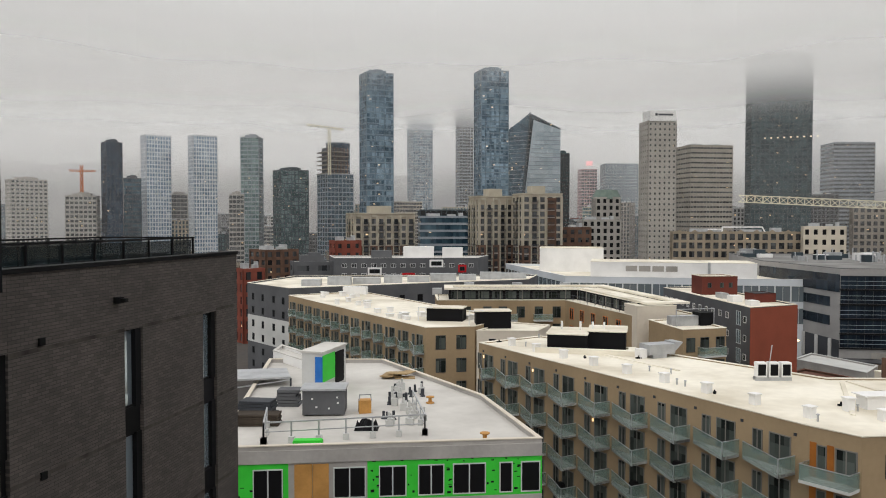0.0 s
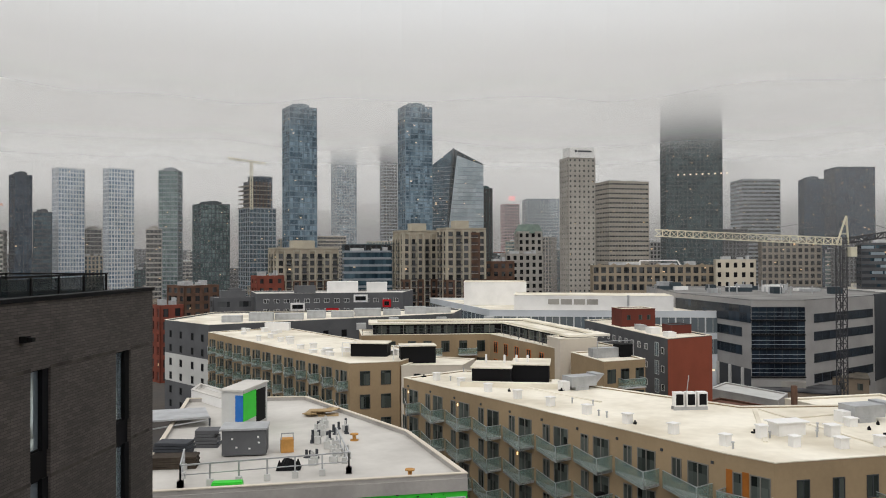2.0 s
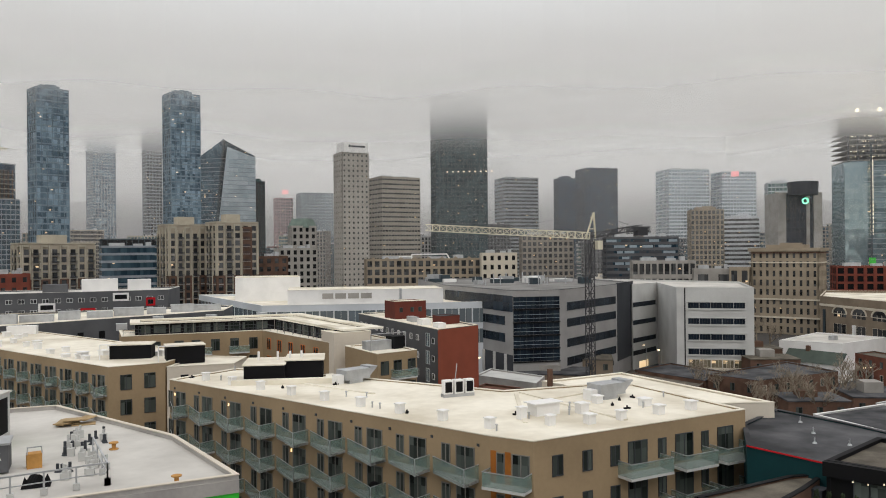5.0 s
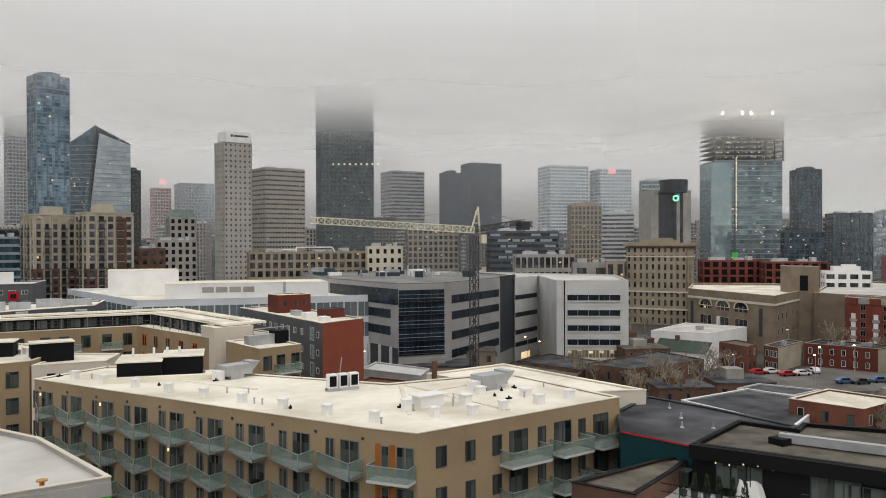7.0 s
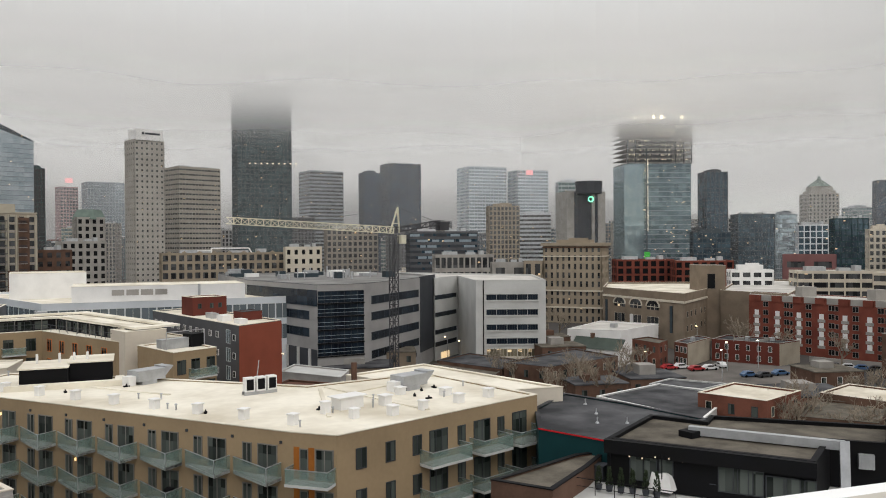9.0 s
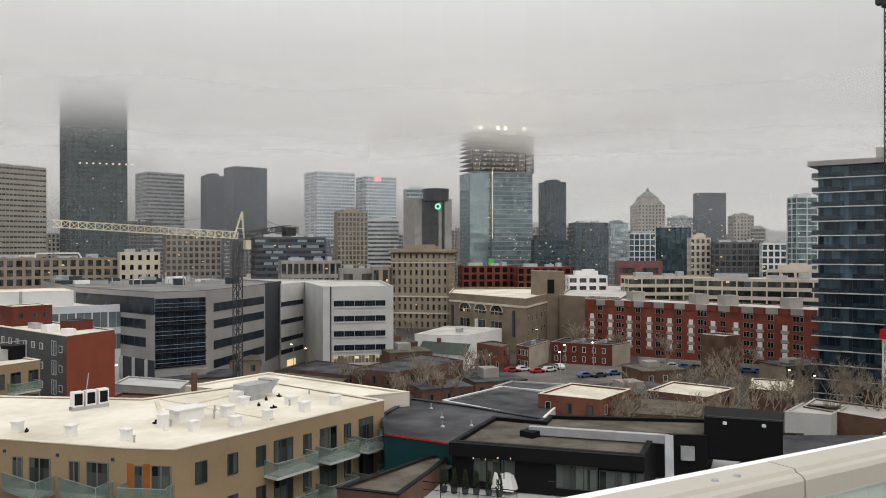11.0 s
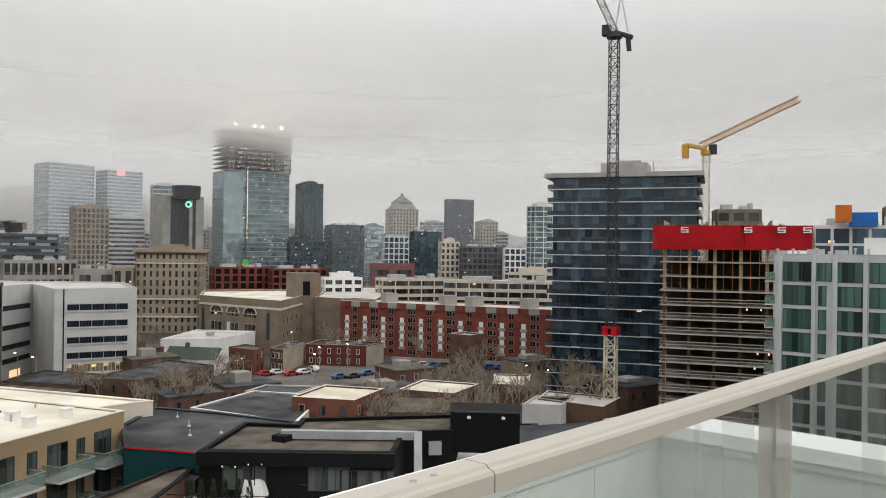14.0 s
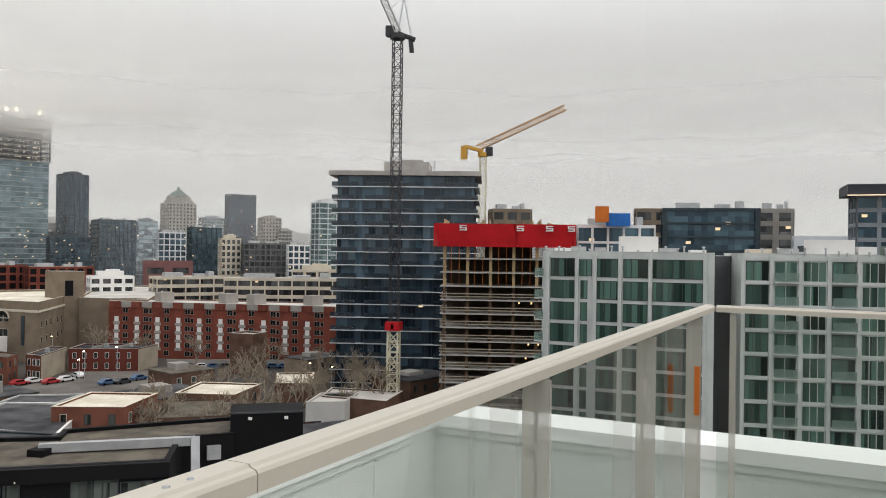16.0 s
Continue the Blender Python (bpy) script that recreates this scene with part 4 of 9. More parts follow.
# ---- slate house with a red end wall ----
R0, R1, R2, R3 = (43.6, 158.0), (46.3, 120.4), (55.4, 125.0), (53.0, 161.0)
SH = 20.95
slate = house("apartment_house", "slate-clad apartment house with a rust red end wall", [R0, R1, R2, R3], SH, "slate", "white_roof", 0.2, "white_roof")
mR, LR = on_wall(slate, R1, R2)
part("end_wall", Shape().box(0, LR, -0.12, 0.0, 0, SH + 0.1), M["red_panel"], slate, "rust red brick end wall", mR)
mR, LR = on_wall(slate, R0, R1)
for k in range(7):
    for i in range(11):
        put_window(slate, mR, 1.2 + i * (LR - 7.0) / 11, SH - 2.3 - k * 2.9, 1.1, 1.0, "home", "white", 2)
    put_window(slate, mR, LR - 4.6, SH - 2.9 - k * 2.9, 1.5, 2.2, "mirror", "mullion", 2)
    put_window(slate, mR, LR - 2.2, SH - 2.3 - k * 2.9, 1.0, 1.0, "home", "white", 1)
hut = house("stair_hut", "dark red brick stair head on the slate house", [(46.6, 143.6), (53.2, 144.4), (52.6, 149.5), (46.2, 148.6)], 3.2, "dark_red", "white_roof", 0.15, z0=SH)
rows_of_windows(hut, (46.6, 143.6), (53.2, 144.4), [1.3], [0.15, 0.5, 0.75], 0.7, 0.9, "home", "mull_dark", 1)
house("stair_hut", "low dark red brick roof structure", [(50.5, 129.5), (54.4, 130.6), (53.9, 134.0), (50.2, 133.0)], 1.4, "dark_red", "dark_roof", 0.1, z0=SH)
roof_box(48.0, 131.5, SH + 0.03, 2.5, 1.6, 1.0, -88, "white", "white metal roof cabinet box", "roof_cabinet", False)
roof_box(48.6, 125.5, SH + 0.03, 2.2, 1.4, 0.8, -88, "white", "white metal roof cabinet box", "roof_cabinet", False)
roof_box(48.2, 138.0, SH + 0.03, 3.0, 1.2, 0.9, -88, "galv", "grey metal roof duct box", "roof_cabinet", False)

# ---- concrete house under construction wrapped in green membrane ----
C0, C1, C2, C3, C4 = (-14.0, 48.5), (6.3, 50.7), (3.2, 63.5), (-6.0, 80.2), (-17.5, 80.4)
GH = 19.9
site = house("house_under_construction", "concrete house under construction with bare roof", [C0, C1, C2, C3, C4], GH, "concrete", "grey_roof", 0.35, "beige_light", curb_w=0.22)
mS, LS = on_wall(site, C0, C1)
for k in range(4):
    zt = GH - 0.65 - k * 3.0
    part("floor_beam", Shape().box(0, LS, -0.10, 0.0, zt - 0.05, zt + 0.75) if k == 0 else Shape().box(0, LS, -0.06, 0.0, zt + 0.2, zt + 0.5), M["concrete"], site, m=mS)
    part("membrane", Shape().box(0, 4.5, -0.008, 0, zt - 2.75, zt).box(4.5, 9.35, -0.007, 0, zt - 2.75, zt - 2.5).box(9.35, LS, -0.008, 0, zt - 2.75, zt - 0.02), M["green_wrap"], site, "bright green weather membrane", mS)
    for u, w, sp in ((2.35, 1.82, 2), (7.25, 2.0, 2), (10.06, 1.72, 2), (12.5, 1.66, 2), (14.7, 2.1, 2), (17.67, 0.85, 1), (19.05, 1.25, 1)):
        put_window(site, mS, u, zt - 2.35, w, 1.95, "black", "mullion", sp)
    part("boarding", Shape().box(4.87, 5.95, -0.08, 0, zt - 2.5, zt - 0.15).box(5.98, 6.97, -0.075, 0, zt - 2.5, zt - 0.15), M["plywood"], site, "orange plywood boarding", mS)
    marks = Shape()
    for i in range(46):
        u, z = random.choice((random.uniform(1.4, 2.2), random.uniform(9.4, 9.95), random.uniform(11.85, 12.3), random.uniform(14.22, 14.5), random.uniform(16.9, 17.5), random.uniform(18.6, 18.9), random.uniform(9.4, 20))), random.uniform(zt - 2.6, zt - 0.1)
        if z < zt - 0.35 and u > 10.0 and not any(a < u < b for a, b in ((11.8, 12.4), (14.2, 14.6), (16.85, 17.6), (18.55, 18.95))):
            z = zt - random.uniform(0.08, 0.3)
        marks.box(u, u + random.uniform(0.08, 0.25), -0.014, -0.009, z, z + random.uniform(0.04, 0.14))
    part("membrane_print", marks, M["black"], site, "dark printed marks on the membrane", mS, kind="stuff")

# ---- the skyline ----
tower('office_tower', 'pale beige office block with small windows, hazy', -356.2, 685.2, 29.0, 17.4, 70.2, 42.5, 'grey', 'tan_tower', bay=3.5, band=1.8, pier=1.4)
tower('office_tower', 'grey concrete office block with broad floor bands', -266.3, 592.2, 21.4, 15.0, 53.4, 14.2, 'grey', 'stone', band=1.5, pier=0.8)
tower('office_tower', 'dark slender tower with black glass', -247.0, 598.3, 12.0, 10.8, 93.2, 42.4, 'ink', 'ink_band', band=0.5, pier=0.4)
tower('office_tower', 'low dark glass office block', -251.4, 648.5, 13.5, 10.8, 69.4, 21.2, 'bluedark', 'charcoal', band=0.8)
tower('apartment_tower', 'pale blue and white apartment tower, one of a pair', -239.1, 668.3, 20.8, 12.5, 105.5, 41.7, 'pale', 'slab_white', band=1.0, bay=2.2, pier=0.7, top='')
tower('apartment_tower', 'pale blue and white apartment tower, one of a pair', -203.6, 680.0, 20.8, 12.5, 106.7, 38.7, 'pale', 'slab_white', band=1.0, bay=2.2, pier=0.7, top='')
tower('office_tower', 'low dark block between pale towers', -227.6, 689.4, 14.7, 11.7, 57.7, 18.3, 'grey', 'stone')
tower('apartment_tower', 'grey green slab tower with narrow balconies', -150.1, 630.3, 14.6, 11.7, 100.2, -4.6, 'teal', 'slab', band=1.0, pier=0.3)
tower('office_tower', 'greenish glass office block', -118.0, 621.3, 22.6, 18.1, 73.9, 30.8, 'teal', 'steel_dark', band=0.7, pier=0.4)
tower('apartment_tower', 'blue glass podium tower', -150.9, 585.2, 10.7, 8.6, 54.1, 14.5, 'grey', 'stone', band=1.1)
crown = tower('tower_under_construction', 'unfinished tower, glazed below and bare concrete on top', -81.7, 607.8, 21.4, 19.3, 70.0, 31.7, 'bluedark', 'slab', band=0.7, pier=0.3, top='')
for i in range(6):
    z = 70.4 + i * 3.2
    part("open_floor", Shape().box(-10.9, 6.5, -9.9, 9.9, z, z + 0.6), M["brown_tower"], crown, "bare concrete floor slab")
    for j in range(7):
        part("column", Shape().box(-10.4 + j * 2.7, -9.8 + j * 2.7, -9.3, -8.7, z + 0.6, z + 3.2), M["brown_brick"], crown)
# Charcoal colour stands for the shade behind the open slabs.
part("core", Shape().box(-7.5, 5.5, -6.5, 8.0, 70.2, 90.2), M["charcoal"], crown, "core coloured charcoal for inner shade")
part("glazed_drum", Shape().cone(3.5, 2.5, 60, 93.5, 9.0, 9.0, 24), G["ink"], crown, "round dark glazed drum")
part("drum_rim", Shape().cone(3.5, 2.5, 93.5, 94.3, 9.4, 9.4, 24), M["slab"], crown)
tower('apartment_tower', 'tall blue glass apartment tower with pale floor lines', -40.4, 487.5, 17.3, 13.0, 123.3, 24.7, 'blue', 'blue_band', band=0.7, pier=0.12, top='box')
tower('apartment_tower', 'blue glass tower whose head fades into cloud', -28.0, 973.7, 25.5, 20.4, 198.4, 21.6, 'blue', 'slab', band=0.7, pier=0.5)
tower('apartment_tower', 'grey tower hidden in cloud behind a glass one', 23.2, 868.5, 15.9, 12.7, 187.3, 18.5, 'grey', 'slab', band=1.0, pier=0.5)
tower('apartment_tower', 'tall blue glass apartment tower with pale floor lines', 29.3, 488.5, 17.7, 13.3, 124.8, 16.6, 'blue', 'blue_band', band=0.7, pier=0.12)
tower('office_tower', 'dark narrow office block beside the pointed glass tower', 106.2, 717.8, 13.9, 11.1, 95.2, -8.4, 'black', 'teal', band=0.5)
tower('office_tower', 'pink stone office tower with red roof lamp', 161.2, 895.4, 17.7, 14.2, 92.7, 9.8, 'grey', 'pink', band=1.2, pier=0.8, top='')
tower('office_tower', 'wide blue glass office block', 192.2, 875.7, 35.8, 25.1, 97.0, 1.6, 'mirror', 'slab', band=0.6, pier=0.3, top='')
tower('hotel', 'tan concrete hotel tower with small windows', 137.1, 512.9, 18.6, 15.8, 97.6, 7.0, 'grey', 'tan_tower', bay=3.0, band=2.1, pier=2.0, top='')
tower('office_tower', 'brown concrete office tower with close floor lines', 178.1, 550.0, 30.6, 24.5, 85.4, 10.1, 'grey', 'ribbed_tan', fh=3.2, bay=2.4, band=2.2, pier=0.25, top='low')
tower('office_tower', 'very tall dark office tower vanishing into cloud', 252.6, 605.4, 42.7, 23.5, 157.8, -10.7, 'ink_green', 'dusk_band', fh=3.6, bay=3.2, band=0.8, pier=0.5, top='')
tower('office_tower', 'grey office slab in thick mist', 472.3, 986.1, 29.7, 20.8, 156.5, -13.6, 'grey', 'slab', band=1.2)
tower('office_tower', 'stepped grey office tower with ribbon windows', 350.9, 696.4, 34.6, 27.6, 101.8, -2.7, 'grey', 'slab', band=1.7, pier=0.0, bay=8, top='low')
tower('office_tower', 'slim dark blue glass tower', 376.4, 647.9, 16.8, 13.4, 98.3, -10.2, 'ink', 'ink_band', band=0.4, pier=0.3)
tower('office_tower', 'broad dark office tower', 438.0, 691.2, 34.8, 24.4, 113.0, -8.4, 'ink', 'ink_band', band=0.5, pier=0.25, bay=2.4, top='low')
tower('office_tower', 'pale grey panelled office tower', 521.0, 662.9, 43.2, 30.2, 111.5, -12.2, 'mirror', 'pale', band=1.3, pier=0.3, top='low')
tower('office_tower', 'pale grey panelled office tower with red roof sign', 562.1, 636.3, 35.4, 24.8, 108.1, -15.5, 'mirror', 'pale', band=1.3, pier=0.3, top='')
tower('office_tower', 'beige office block with lit windows', 389.3, 469.7, 23.0, 16.1, 60.8, -29.7, 'grey', 'tan_brick', fh=3.4, bay=3, band=1.0, pier=1.0)
tower('office_tower', 'grey ribbon window block', 433.8, 482.5, 25.0, 17.5, 56.1, -42.0, 'grey', 'pale', band=1.7, pier=0)
ringed = tower('office_tower', 'dark glass office tower with grey corner piers', 436.9, 435.1, 29.5, 23.6, 70.7, -23.1, 'navy', 'charcoal', band=0.25, pier=0.12, bay=3, top='low')
for u0, u1 in ((-15.1, -9.6), (9.2, 15.1)):
    part("corner_pier", Shape().box(u0, u1, -12.3, 12.3, 0, 71.4), M["stone"], ringed, "grey concrete corner pier")
part("corner_pier", Shape().box(4.2, 6.6, -12.4, -11.6, 0, 71.2), M["stone"], ringed, "grey concrete pier")
tower('office_tower', 'pale green block behind dark tower', 495.5, 507.3, 20.9, 14.6, 85.6, -34.3, 'teal', 'pale', band=0.9)
tower('office_tower', 'dark bronze glass office tower with rounded head', 575.9, 418.2, 18.7, 16.8, 91.1, -28.0, 'bluedark', 'charcoal', band=0.4, pier=0.5, bay=4)
tower('office_tower', 'dark glass block with steaming roof', 527.7, 349.1, 26.0, 18.2, 53.0, -38.5, 'bluedark', 'steel_dark', band=0.7, top='low')
tower('office_tower', 'low dark teal glass block', 459.6, 336.0, 24.2, 14.5, 39.4, -43.8, 'bluedark', 'steel_dark', band=0.8)
tower('office_tower', 'old stone office tower with stepped head', 710.7, 401.0, 26.8, 24.1, 76.1, -40.6, 'grey', 'tan_tower', bay=3.4, band=1.4, pier=1.7, top='')
tower('office_tower', 'broad dark slab office tower', 695.6, 329.4, 26.1, 13.1, 83.3, -50.7, 'ink', 'ink_band', band=0.5, pier=0.25, top='')
tower('office_tower', 'brown stepped stone tower', 762.8, 329.4, 19.7, 15.8, 64.8, -46.6, 'grey', 'ribbed_tan', bay=3.4, band=1.5, pier=1.7, top='box')
tower('office_tower', 'small grey tower in the mist', 764.0, 312.8, 13.5, 10.8, 52.2, -67.7, 'grey', 'stone', band=1.2)
tower('apartment_tower', 'pale teal glass apartment tower with white edge', 497.5, 177.0, 13.3, 10.6, 64.0, -40.4, 'teal', 'slab_white', band=0.5, pier=0.5, bay=7)
tower('office_tower', 'teal glass mid-rise office block', 467.9, 245.9, 18.5, 12.9, 46.3, -48.3, 'bluedark', 'teal', band=0.6, top='low')
tower('office_tower', 'beige mid-rise block with small windows', 436.2, 213.1, 11.6, 8.1, 39.4, -50.0, 'grey', 'cream', band=1.3, pier=1.2)
tower('office_tower', 'dark mid-rise block with window grid', 437.8, 192.4, 24.3, 12.2, 36.7, -56.3, 'grey', 'slate', band=0.9, pier=0.5, top='low')
tower('office_tower', 'white panelled mid-rise office block', 432.9, 169.3, 12.5, 7.5, 36.0, -58.6, 'bluedark', 'white', band=0.9, pier=0.8, top='low')
tower('office_tower', 'glass mid-rise with white fins', 438.9, 252.1, 15.9, 9.5, 42.5, -50.1, 'bluedark', 'slab_white', band=0.6, pier=0.6, top='low')
tower('office_tower', 'blue mirror glass block', 550.3, 337.6, 18.1, 10.9, 53.0, -58.5, 'mirror', 'slab', band=0.6)
tower('apartment_tower', 'low blue-grey glass apartment block', 807.8, 415.8, 28.1, 16.8, 66.2, -62.8, 'teal', 'slab')
def stepped_flats(label, x, y, w, d, h, turn, waist, brown_bay=None):
    """Cream flats: upright cream frames with dark windows and balcony stacks, browner below the waist."""
    t = thing("apartment_block", label, "building", pose(x, y, 0, 0, 0, turn))
    fh = 3.0
    n = int(h / fh)
    part("lower_wall", Shape().box(-w / 2, w / 2, -d / 2, d / 2, 0, waist), M["brown_brick"], t, "brown brick lower wall")
    part("upper_wall", Shape().box(-w / 2, w / 2, -d / 2, d / 2, waist, h), M["buff"], t, "buff upper wall")
    part("roof", Shape().box(-w / 2 - 0.3, w / 2 + 0.3, -d / 2 - 0.3, d / 2 + 0.3, h, h + 0.5), M["cream_pier"], t)
    frames, glass, slabs, rails = Shape(), Shape(), Shape(), Shape()

    def put(shape, axis, s, u0, u1, out, z0, z1):
        """A box on one of the four faces, from u0 to u1 along it, out metres proud."""
        if axis == 0:
            y0, y1 = (-d / 2 - out, -d / 2 + 0.02) if s < 0 else (d / 2 - 0.02, d / 2 + out)
            shape.box(u0, u1, y0, y1, z0, z1)
        else:
            x0, x1 = (-w / 2 - out, -w / 2 + 0.02) if s < 0 else (w / 2 - 0.02, w / 2 + out)
            shape.box(x0, x1, u0, u1, z0, z1)

    for axis, L in ((0, w), (1, d)):
        nb = max(2, round(L / 3.3))
        for s in (-1, 1):
            for i in range(nb):
                a, b = -L / 2 + i * L / nb, -L / 2 + (i + 1) * L / nb
                tall = i % 2 == 0
                z_low = waist - (fh * 4 if not tall else 0)
                put(frames, axis, s, a + 0.1, a + 0.6, 0.4, z_low, h - (0.5 if tall else 2.0))
                put(frames, axis, s, b - 0.6, b - 0.1, 0.4, z_low, h - (0.5 if tall else 2.0))
                if tall:
                    put(frames, axis, s, a + 0.75, b - 0.75, 0.55, h - 1.2, h - 0.5)
                for k in range(n):
                    z = k * fh
                    put(glass, axis, s, a + 0.8, b - 0.8, 0.06, z + 0.45, z + 2.5)
                    if not tall:
                        put(slabs, axis, s, a + 0.3, b - 0.3, 1.3, z - 0.12, z + 0.12)
                        put(rails, axis, s, a + 0.35, b - 0.35, 1.25, z + 0.75, z + 0.95)
                        put(rails, axis, s, a + 0.35, b - 0.35, 1.22, z + 0.35, z + 0.5)
                    elif k % 2:
                        put(slabs, axis, s, a + 0.8, b - 0.8, 0.3, z - 0.25, z + 0.2)
    part("frame_grid", frames, M["cream_pier"], t, "cream upright frames", kind="stuff")
    part("glazing", glass, G["grey"], t, kind="stuff")
    part("balcony_stack", slabs, M["stone"], t, kind="stuff")
    part("balcony_railing", rails, M["charcoal"], t, kind="stuff")
    part("plant_room", Shape().box(-w * 0.2, w * 0.15, -d * 0.2, d * 0.25, h + 0.5, h + 3.6), M["cream_pier"], t)
    if brown_bay:
        part("brown_strip", Shape().box(w * brown_bay[0], w * brown_bay[1], -d / 2 - 0.7, -d / 2, waist * 0.5, h - 1.5), M["brown_brick"], t, "brown brick upright strip")
    return t


stepped_flats("cream stepped flats with framed window strips, browner below", -27.2, 349.0, 27.5, 11.0, 37.6, 24.5, 24.0)
stepped_flats("cream and brown flats with stacked balconies", 22.0, 346.1, 18.5, 12.4, 44.8, 18.4, 24.5)
stepped_flats("cream and brown flats with a brown brick corner strip", 39.6, 336.9, 17.5, 11.5, 45.6, 15.4, 24.5, (0.12, 0.34))
tower('office_tower', 'low blue-grey glass office block', 0.8, 428.4, 27.5, 13.7, 37.0, 5.9, 'bluedark', 'slab', fh=3.6, band=1.2, pier=0, top='low')
tower('office_tower', 'dark flat roofed glass hall', -0.3, 480.0, 28.2, 16.9, 41.3, 6.0, 'black', 'steel_dark', band=0.6, top='')
tower('apartment_block', 'dark red brick block with white windows', 54.2, 354.3, 20.1, 12.1, 31.6, 5.3, 'grey', 'brown_brick', fh=3.2, bay=3.2, band=1.5, pier=1.6, top='low')
tower('apartment_block', 'red brick block with flat roof', -37.0, 303.0, 10.3, 7.2, 26.9, 27.0, 'grey', 'red_brick', fh=3.2, bay=4, band=1.7, pier=2, top='low')
tower('office_tower', 'old grey stone block with green copper attic', 88.9, 437.4, 13.6, 9.5, 47.4, 2.5, 'black', 'stone', fh=3.6, bay=3.2, band=1.5, pier=1.7, top='')
tower('office_tower', 'grey stone block with regular windows', 78.1, 400.6, 19.5, 11.7, 35.1, 3.0, 'black', 'stone', fh=3.4, bay=3, band=1.4, pier=1.6, top='low')
depot = tower('office_tower', 'long tan brick depot with dark window bays', 140.7, 386.7, 58.8, 14.7, 29.2, -12.0, 'grey', 'tan_brick', fh=4, bay=3.6, band=1.3, pier=1.3, top='low')
part("roof_pipe", Shape().bar((-6, -4, 29.3), (-6, -4, 31.8), 0.6).bar((-6, -4, 31.8), (12, -4, 31.8), 0.6).bar((12, -4, 31.8), (13.5, -4, 29.3), 0.6).bar((-16, -2, 30.6), (-6, -4, 30.6), 0.5), M["white"], depot, "bent white roof pipe")
for i in range(9):
    part("gable", Shape().hull([(-28 + i * 7, -7.6, 29.2), (-24 + i * 7, -7.6, 29.2), (-26 + i * 7, -7.6, 30.6), (-28 + i * 7, -7.2, 29.2), (-24 + i * 7, -7.2, 29.2), (-26 + i * 7, -7.2, 30.6)], [(0, 1, 2), (5, 4, 3), (0, 2, 5, 3), (2, 1, 4, 5)]), M["tan_brick"], depot)
tower('office_tower', 'cream depot wing with small windows', 173.8, 365.7, 18.1, 7.2, 31.9, -17.4, 'black', 'cream', fh=4, bay=3.5, band=2.2, pier=2, top='low')
tower('office_tower', 'dark brown office block with window grid', 236.1, 429.3, 31.0, 15.5, 42.2, -20.8, 'grey', 'brown_tower', fh=3.3, bay=3, band=1.3, pier=1.2, top='low')
banded = tower('office_tower', 'slate panelled block with uneven grey bands', 254.6, 359.8, 37.6, 15.1, 39.6, -25.3, 'bluedark', 'slate', fh=3.0, bay=6, band=1.6, pier=0.4, top='low')
dash = random.Random(23)
for i in range(13):
    u = -18.6
    while u < 15:
        w = dash.uniform(2.5, 7.0)
        part("wall_panel", Shape().box(u, min(u + w, 18.6), -7.75, -7.5, 1.2 + i * 3.0, 2.5 + i * 3.0), M["floor_line" if dash.random() < 0.55 else "charcoal"], banded)
        u += w + dash.uniform(0.6, 3.0)
tower('office_tower', 'pale concrete low block with vertical ribs', 232.2, 310.6, 28.5, 11.4, 27.7, -28.8, 'grey', 'stone', fh=6, bay=3, band=2.0, pier=0.8, top='low')
tower('office_tower', 'grey low concrete link block', 228.4, 271.4, 16.2, 8.1, 24.8, -36.1, 'grey', 'stone', fh=8, bay=9, band=4, pier=4, top='low')
old_hotel = tower('hotel', 'tall tan brick hotel with small paired windows', 242.9, 244.5, 24.8, 13.6, 32.6, -58.8, 'grey', 'tan_brick', fh=3.3, bay=2.6, band=1.3, pier=1.5, deep=0.35, top='box')
for z0, z1, out, mm in ((32.2, 33.5, 0.9, "tan_brick"), (31.4, 31.9, 0.5, "brown_brick"), (27.6, 28.1, 0.35, "cream"), (13.2, 13.8, 0.45, "cream"), (6.2, 6.8, 0.45, "cream")):
    part("cornice", Shape().box(-12.4 - out, 12.4 + out, -6.8 - out, 6.8 + out, z0, z1), M[mm], old_hotel, "projecting brick and stone cornice")
tower('hotel_annex', 'tan brick annex with tall windows', 227.3, 254.0, 7.8, 4.7, 25.6, -47.8, 'grey', 'tan_brick', fh=6, bay=3.2, band=1.8, pier=1.7, top='')
tower('apartment_block', 'orange red apartment block with dark balconies', 311.0, 266.9, 27.8, 13.9, 24.7, -37.4, 'black', 'red_brick', fh=3.1, bay=4, band=1.0, pier=1.4, top='low')
tower('apartment_block', 'orange red apartment block with dark balconies', 320.1, 238.9, 26.8, 13.4, 24.4, -41.3, 'black', 'red_brick', fh=3.1, bay=4, band=1.0, pier=1.4, top='low')
tower('apartment_block', 'dark red flat-topped brick block', 368.8, 213.2, 23.5, 11.8, 26.8, -60.0, 'grey', 'salmon', fh=8, bay=12, band=6, pier=4, top='')
tower('apartment_block', 'white low block with roof boxes', 279.9, 186.3, 16.0, 9.6, 22.3, -46.3, 'grey', 'white', fh=3.1, bay=4, band=1.4, pier=1.2, top='box')
tower('apartment_block', 'cream apartment block with ribbon balconies', 289.2, 158.4, 27.2, 12.2, 22.4, -45.3, 'grey', 'cream', fh=3.0, bay=5, band=1.3, pier=0.5, top='low')
tower('apartment_block', 'cream apartment block with long pale balconies', 285.6, 116.1, 44.5, 13.4, 22.7, -71.9, 'grey', 'cream', fh=3.0, bay=5, band=1.3, pier=0.5, top='low')
